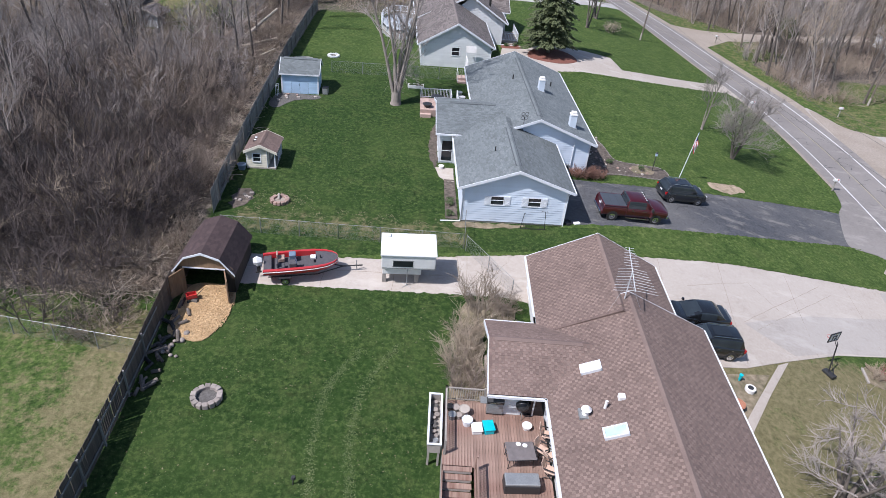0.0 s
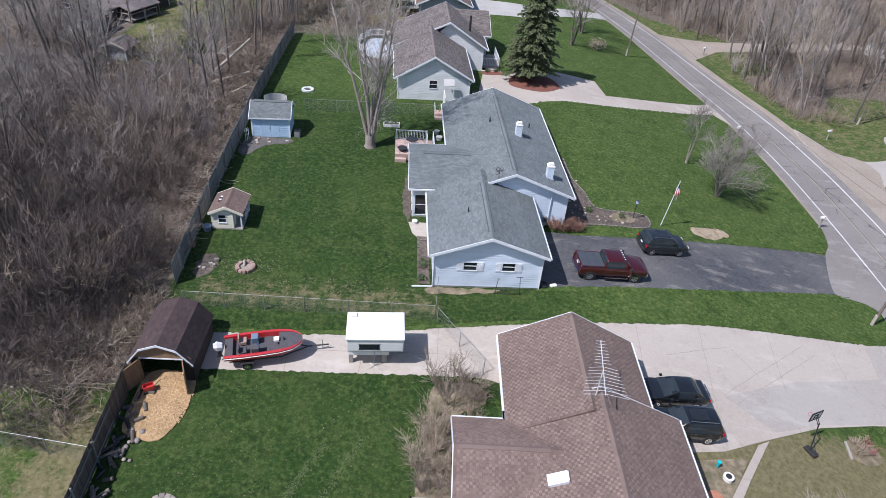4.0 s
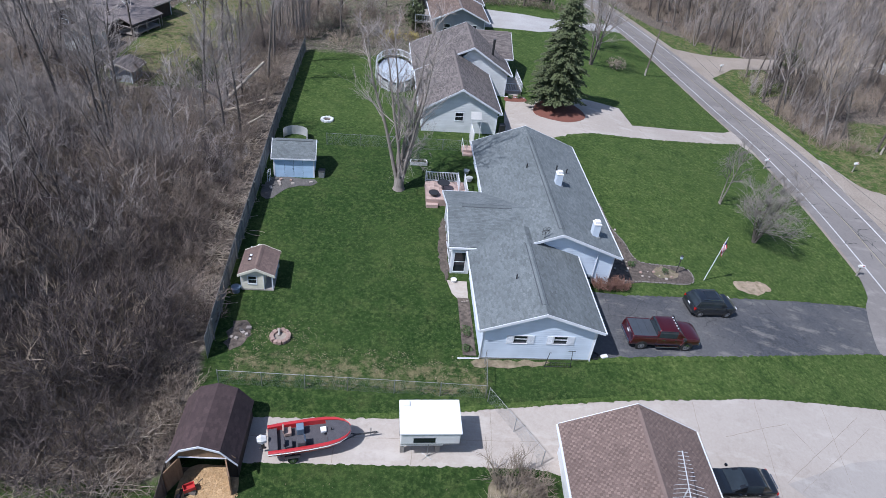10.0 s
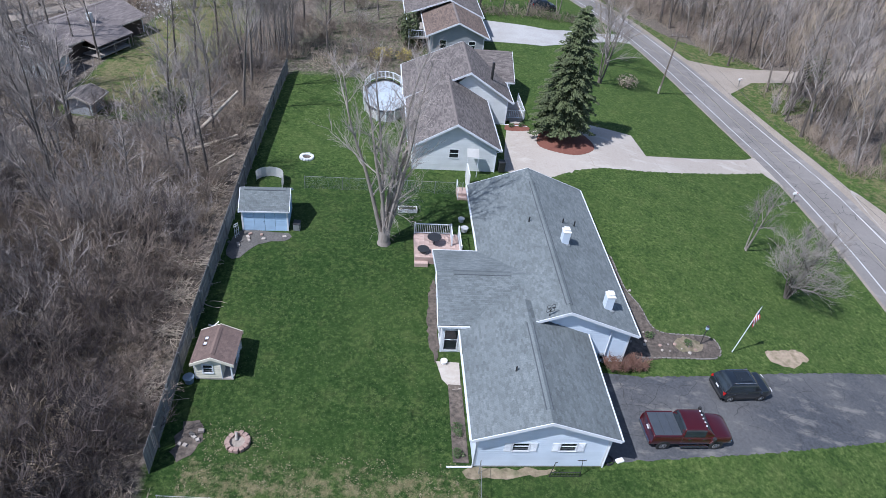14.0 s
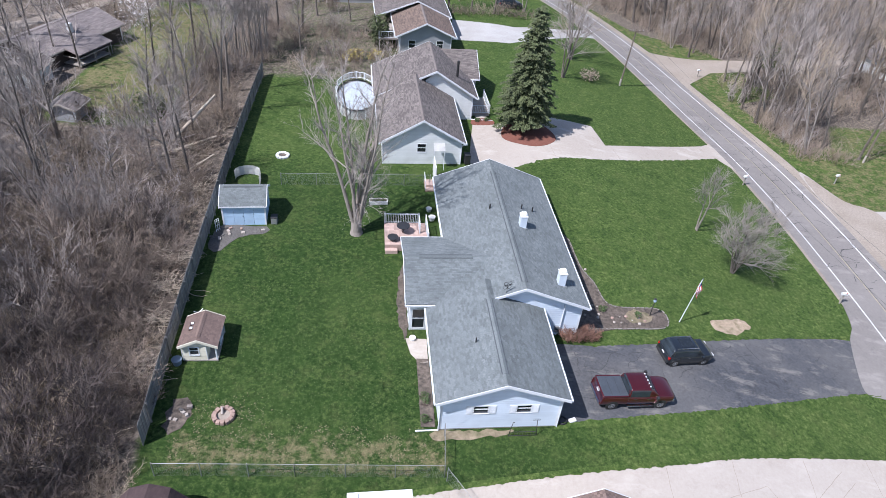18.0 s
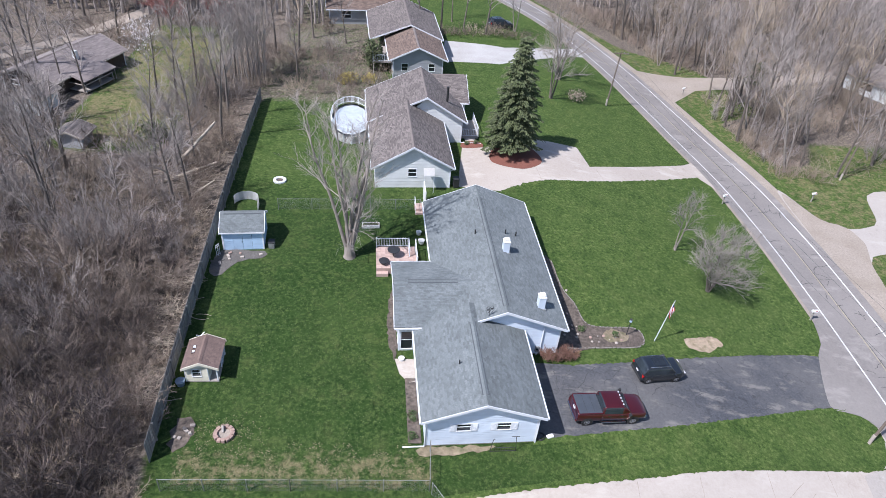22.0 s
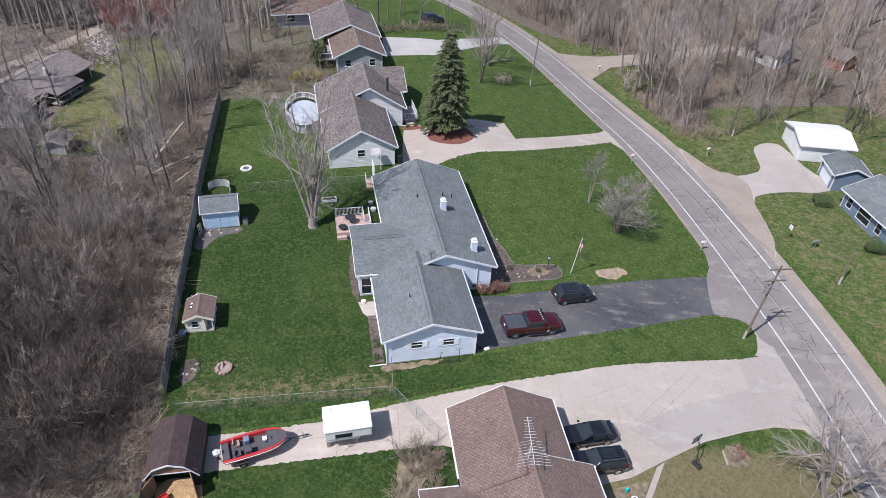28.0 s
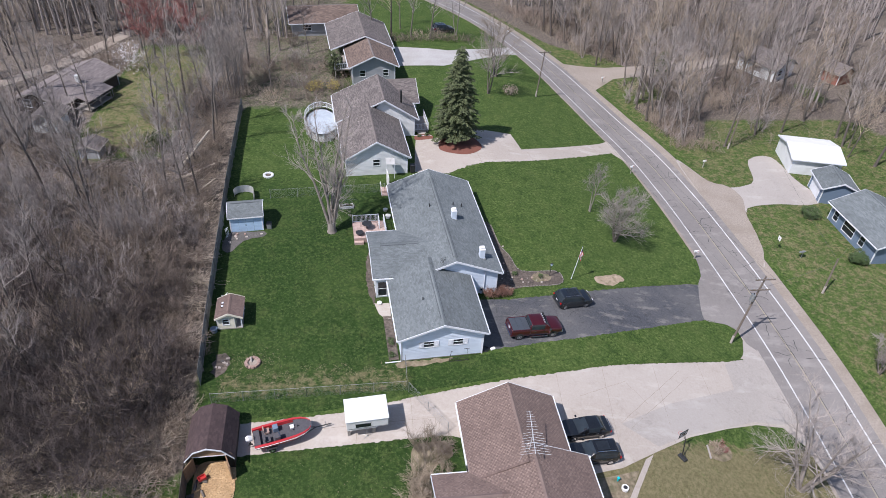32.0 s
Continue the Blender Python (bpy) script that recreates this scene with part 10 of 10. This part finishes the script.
def yard_clutter():
    w = thing("toy_wagon", -14.2, 30.4, 30, "red plastic toy wagon on the wood chips", "wagon")
    part("tray", boxes((-0.3, 0.3, -0.2, 0.2, 0.25, 0.3), (-0.3, 0.3, -0.2, -0.16, 0.3, 0.5), (-0.3, 0.3, 0.16, 0.2, 0.3, 0.5), (-0.3, -0.26, -0.16, 0.16, 0.3, 0.5), (0.26, 0.3, -0.16, 0.16, 0.3, 0.5)), "red_plastic", w)
    for x in (-0.2, 0.2):
        for y in (-0.22, 0.22):
            part("wagon_wheel", rods(((x, y - 0.03, 0.12), (x, y + 0.03, 0.12), 0.12), n=14), "rubber", w)
    part("pull_handle", rods(((0.3, 0, 0.3), (0.75, 0, 0.7), 0.015)), "black_metal", w)
    rng = random.Random(12)
    for k in range(34):
        x, y = -14.55 + rng.uniform(-0.35, 0.7), 23.0 + rng.uniform(0, 7.5)
        s = thing("split_log", x, y, rng.uniform(0, 180), "dark weathered log dumped along the fence", "log", "logs along the fence")
        part("log", rods(((-rng.uniform(0.15, 0.4), 0, 0.1), (rng.uniform(0.15, 0.4), 0, 0.1 + rng.uniform(0, 0.15)), rng.uniform(0.07, 0.13)), n=8), rng.choice(("bark", "black_metal", "bark")), s)
    for k in range(9):
        x, y = -13.9 + rng.uniform(-0.4, 0.5), 26.6 + rng.uniform(-0.8, 1.5)
        s = thing("field_stone", x, y, rng.uniform(0, 180), "pale rounded field stone by the fence", "stone", "stones by the fence")
        bm = bmesh.new()
        bmesh.ops.create_icosphere(bm, subdivisions=2, radius=rng.uniform(0.10, 0.18))
        for v in bm.verts:
            v.co *= 1 + 0.16 * noise.noise(v.co * 5 + Vector((k, 0, 0)))
            v.co.z = v.co.z * 0.7 + 0.08
        part("stone", bm, "stone", s)
    for k in range(16):
        x, y = rng.choice(((-14.3, 41.4), (-15.0, 59.3), (-14.0, 59.6), (-13.0, 59.9), (-16.0, 58.8))) if k > 5 else (-14.3, 41.6)
        x, y = x + rng.uniform(-0.7, 0.7), y + rng.uniform(-0.5, 0.6)
        s = thing("rubble_block", x, y, rng.uniform(0, 180), "pale broken block lying by the fence", "rubble", "rubble by the fence")
        part("block", boxes((-rng.uniform(0.08, 0.22), rng.uniform(0.08, 0.22), -0.1, 0.1, 0, rng.uniform(0.08, 0.18)), bevel=0.02), rng.choice(("stone", "pink_stone", "concrete", "ash")), s)
    tagged(draped("bare_patch", [(-15.0, 40.4), (-14.2, 40.3), (-13.7, 41.2), (-13.9, 42.5), (-14.7, 42.8), (-15.1, 41.8)], "soil", 0.03, 0.3, 0.3, 0.18, 6), "bare soil patch beside the fence", "bare ground", kind="structure")
    tagged(draped("bare_patch", [(-16.4, 57.2), (-15.4, 57.0), (-14.4, 58.6), (-12.4, 59.5), (-12.4, 60.2), (-16.2, 60.0)], "ash", 0.03, 0.5, 0.4, 0.1, 7), "bare soil before the blue shed", "bare ground", kind="structure")
    for k, (a, b, r) in enumerate((((-23.8, 73.0, 0.9), (-20.8, 78.6, 3.2), 0.20), ((-24.3, 70.2, 0.5), (-19.5, 73.0, 1.2), 0.18), ((-21.5, 67.0, 0.3), (-19.0, 70.0, 0.9), 0.12))):
        l = new("fallen_trunk")
        tagged(l, "pale fallen tree trunk leaning in the wood", "log", "fallen trunks")
        o = Vector((a[0], a[1], land1(a[0], a[1])))
        l.matrix_world = Matrix.Translation(o)
        t = Twigs(90 + k)
        d = Vector((b[0] - a[0], b[1] - a[1], b[2] - a[2]))
        t.tube((0, 0, a[2] * 0.4), d, d.length, r, r * 0.6, 8, 6, 0.02)
        piece("trunk", mesh_of("trunk", t.v, t.f, "dead_wood", True), l)
    tagged(draped("garden_bed", [(28.2, 31.0), (29.6, 30.8), (30.5, 31.5), (30.3, 32.4), (29.2, 32.7), (28.3, 32.2)], "leaf_mulch", 0.04, 0.4, 0.4, 0.06, 13), "small tan flower bed on the front lawn", "garden bed", kind="structure")
    for k, (x, y) in enumerate(((29.0, 31.6), (29.7, 31.9), (29.3, 32.2))):
        plant("dry_perennial", [thicket_mesh(330 + k, 0.7, 14, 4, 3, 0.3, "red_twig" if k == 1 else "tan_twig", 0.009, 0.6)], x, y, 70 * k, 1.0, "dry reddish-tan perennial clump in the flower bed", "plant", "dry perennials", ("tangle",))
    el = thing("edging_log", 28.2, 31.6, 80, "pale timber edging beside the flower bed", "edging")
    part("timber", boxes((-0.7, 0.7, -0.07, 0.07, 0, 0.13), bevel=0.02), "grey_wood", el)
    hp = thing("hose_pot", 18.8, 27.7, 0, "coiled pale hose pot in the planting bed", "hose pot")
    part("hose_ring", rods(((0, 0, 0), (0, 0, 0.3), 0.28, 0.3), n=20), "white_shell", hp)
    part("hose_core", rods(((0, 0, 0.3), (0, 0, 0.33), 0.17), n=16), "black_metal", hp)
    pot("bed_pot", 17.5, 26.2, 0.4, 0.35, "terracotta", land1(17.5, 26.2), "wide terracotta bowl in the planting bed")
    tp = thing("garden_ornament", 18.4, 28.4, 0, "small turquoise garden ornament in the bed", "ornament")
    part("figure_stem", rods(((0, 0, 0), (0, 0, 0.5), 0.05, 0.12), n=10), "teal_plastic", tp)


def front_bed():
    rng = random.Random(71)
    ring = smooth_line([(13.2, 60.5), (13.6, 57.1), (14.4, 55.2), (14.9, 53.2), (16.1, 52.8), (19.2, 53.2), (19.8, 52.3), (19.2, 51.2), (16.5, 50.6), (13.2, 50.1)], 0.34)
    e = thing("bed_edging", 15.0, 53.0, 0, "row of small grey edging stones round the flower bed", "edging")
    inv = e.matrix_world.inverted()
    me = mesh_of("edging_stone", *box_lists(0.09, 0.30, 0.06), "edging")
    for p, q in zip(ring, ring[1:]):
        a = math.atan2(q.y - p.y, q.x - p.x)
        piece("edging_stone", me, e, inv @ Matrix.Translation((p.x, p.y, land1(p.x, p.y) + rng.uniform(-0.01, 0.02))) @ Matrix.Rotation(a - 1.571 + rng.uniform(-0.2, 0.2), 4, "Z"))
    tagged(draped("dead_growth", [(16.4, 51.3), (18.0, 51.5), (18.6, 52.2), (17.6, 52.7), (16.5, 52.4)], "leaf_mulch", 0.065, 0.4, 0.3, 0.12, 12), "tan dead growth in the flower bed", "dead plants", kind="structure")
    for k in range(22):
        x, y = (rng.uniform(12.8, 14.2), rng.uniform(51, 57)) if k % 2 else (rng.uniform(13.4, 19.2), rng.uniform(50.9, 52.6))
        s = thing("bed_stone", x, y, rng.uniform(0, 180), "small pale stone lying in the flower bed", "stone", "stones in the flower bed", z=land1(x, y) + 0.03)
        bm = bmesh.new()
        bmesh.ops.create_icosphere(bm, subdivisions=1, radius=rng.uniform(0.07, 0.17))
        for v in bm.verts:
            v.co *= 1 + 0.2 * noise.noise(v.co * 7 + Vector((k, 0, 0)))
            v.co.z = v.co.z * 0.7 + 0.05
        part("stone", bm, rng.choice(("stone", "stone", "concrete", "pink_stone")), s)


yard_clutter()
front_bed()

# bleached flecks of cut and dead grass in the lawns
M["grass_fleck"] = grained("grass_fleck", (0.075, 0.110, 0.036), (0.145, 0.170, 0.072), 0.95, 2.0, 0.3, bump=0, island=0.35)
M["straw_fleck"] = grained("straw_fleck", (0.15, 0.128, 0.072), (0.26, 0.220, 0.140), 0.95, 2.0, 0.3, bump=0, island=0.4)


def lawn_flecks():
    rng = random.Random(61)
    tracks = [smooth_line(l, 0.25) for l in ([(-4.7, 16.0), (-4.75, 18.2), (-5.1, 20.6), (-5.15, 23.0), (-4.8, 25.3), (-3.6, 27.5)], [(-2.8, 16.0), (-2.9, 18.3), (-3.3, 20.8), (-3.35, 23.2), (-2.9, 25.5), (-1.6, 28.2)])]

    def fleck(v, f, x, y, r):
        a0, k, long_ = rng.uniform(0, 6.283), rng.randrange(4, 7), rng.uniform(0.35, 1.0)
        i = len(v)
        for j in range(k):
            a = 6.283 * j / k
            u, w = r * math.cos(a) * rng.uniform(0.6, 1.2), r * long_ * math.sin(a) * rng.uniform(0.6, 1.2)
            px, py = x + u * math.cos(a0) - w * math.sin(a0), y + u * math.sin(a0) + w * math.cos(a0)
            v.append((px, py, land1(px, py) + 0.012))
        f.append(tuple(range(i, i + k)))
    v, f = [], []
    for _ in range(9000):
        q = rng.random()
        if q < 0.30:
            p = rng.choice(rng.choice(tracks))
            x, y, r = p.x + rng.gauss(0, 0.16), p.y + rng.uniform(-0.2, 0.2), rng.uniform(0.02, 0.045)
        elif q < 0.42:
            x, y, r = rng.uniform(-14, 0.8), rng.uniform(14, 31.8), rng.uniform(0.015, 0.035)
        elif q < 0.80:
            x, y, r = rng.uniform(-14.5, 0.2), 38 + 18 * rng.random() ** 1.5, rng.uniform(0.015, 0.04)
        else:
            x, y, r = rng.uniform(14, 34), rng.uniform(55, 74), rng.uniform(0.02, 0.05)
            if x > 36 - 0.2 * (y - 55) or (x < 21 and y < 54):
                continue
        fleck(v, f, x, y, r)
    tagged(new("grass_fleck_litter", mesh_of("grass_fleck_litter", v, f, "grass_fleck")), "pale cut grass scattered over the lawn", "grass", kind="stuff")
    v, f = [], []
    for _ in range(3800):
        q = rng.random()
        if q < 0.8:
            x, y = rng.uniform(-14.2, 1.0), 37.9 + 3.2 * rng.random() ** 1.6
            if noise.noise(Vector((x / 0.9, y / 0.9, 2.0))) < 0.05:
                continue
        elif q < 0.9:
            x, y = rng.gauss(-11.5, 1.2), rng.gauss(41.8, 0.6)
        else:
            x, y = rng.uniform(-14, 1.0), rng.uniform(16, 31.5)
        fleck(v, f, x, y, rng.uniform(0.02, 0.06))
    tagged(new("straw_litter", mesh_of("straw_litter", v, f, "straw_fleck")), "straw-coloured dead grass in the lawn", "dead grass", kind="stuff")


lawn_flecks()


def ground_stuff():
    """Wood chips and dead sticks, joined: too many to count."""
    rng = random.Random(31)
    v, f = [], []
    for _ in range(5200):
        x, y = rng.uniform(-14.8, -11.7), rng.uniform(27.2, 31.9)
        if (x + 13.3) ** 2 / 2.6 + (y - 29.6) ** 2 / 6.5 > 1.0 + rng.uniform(-0.15, 0.1):
            continue
        a, l, w = rng.uniform(0, 6.283), rng.uniform(0.04, 0.09), rng.uniform(0.012, 0.03)
        c = Vector((x, y, land1(x, y) + 0.075))
        d, s = Vector((math.cos(a), math.sin(a), rng.uniform(-0.3, 0.3))) * l, Vector((-math.sin(a), math.cos(a), rng.uniform(-0.5, 0.5))) * w
        i = len(v)
        v += [c - d - s, c + d - s, c + d + s, c - d + s]
        f.append((i, i + 1, i + 2, i + 3))
    tagged(new("wood_chip_litter", mesh_of("wood_chip_litter", v, f, "chips")), "loose pale wood chips", "wood chips", kind="stuff")
    # sticks and arching canes in the wood
    t, t2 = Twigs(44), Twigs(45)
    for k in range(15000):
        if k % 4 < 3:
            y = rng.uniform(27, 110)
            x = float(fence_x(min(y, 90))) - 2.2 - 30 * rng.random() ** 1.5
        else:
            y = rng.uniform(86, 150)
            x = float(road_x(y)) + 9.5 + 0.16 * max(0, min(60, y - 95)) + 40 * rng.random() ** 1.4
        if not clear_of(x, y):
            continue
        a, up = rng.uniform(0, 6.283), rng.uniform(-0.1, 1.3)
        r = rng.uniform(0.010, 0.024)
        pale = noise.noise(Vector((x / 6, y / 6, 8.0))) + rng.uniform(-0.15, 0.15) > 0.12
        (t if pale else t2).tube((x, y, land1(x, y) + rng.uniform(0, 0.35)), (math.cos(a), math.sin(a), up), rng.uniform(0.8, 2.6), r, r * 0.5, 3, 3, 0.22, -0.16)
    tagged(new("dead_stick_litter", mesh_of("dead_stick_litter", t.v, t.f, "tan_twig")), "tan dead sticks and canes on the woodland floor", "sticks", kind="stuff")
    tagged(new("fallen_twig_litter", mesh_of("fallen_twig_litter", t2.v, t2.f, "brown_twig")), "brown dead twigs on the woodland floor", "sticks", kind="stuff")


ground_stuff()
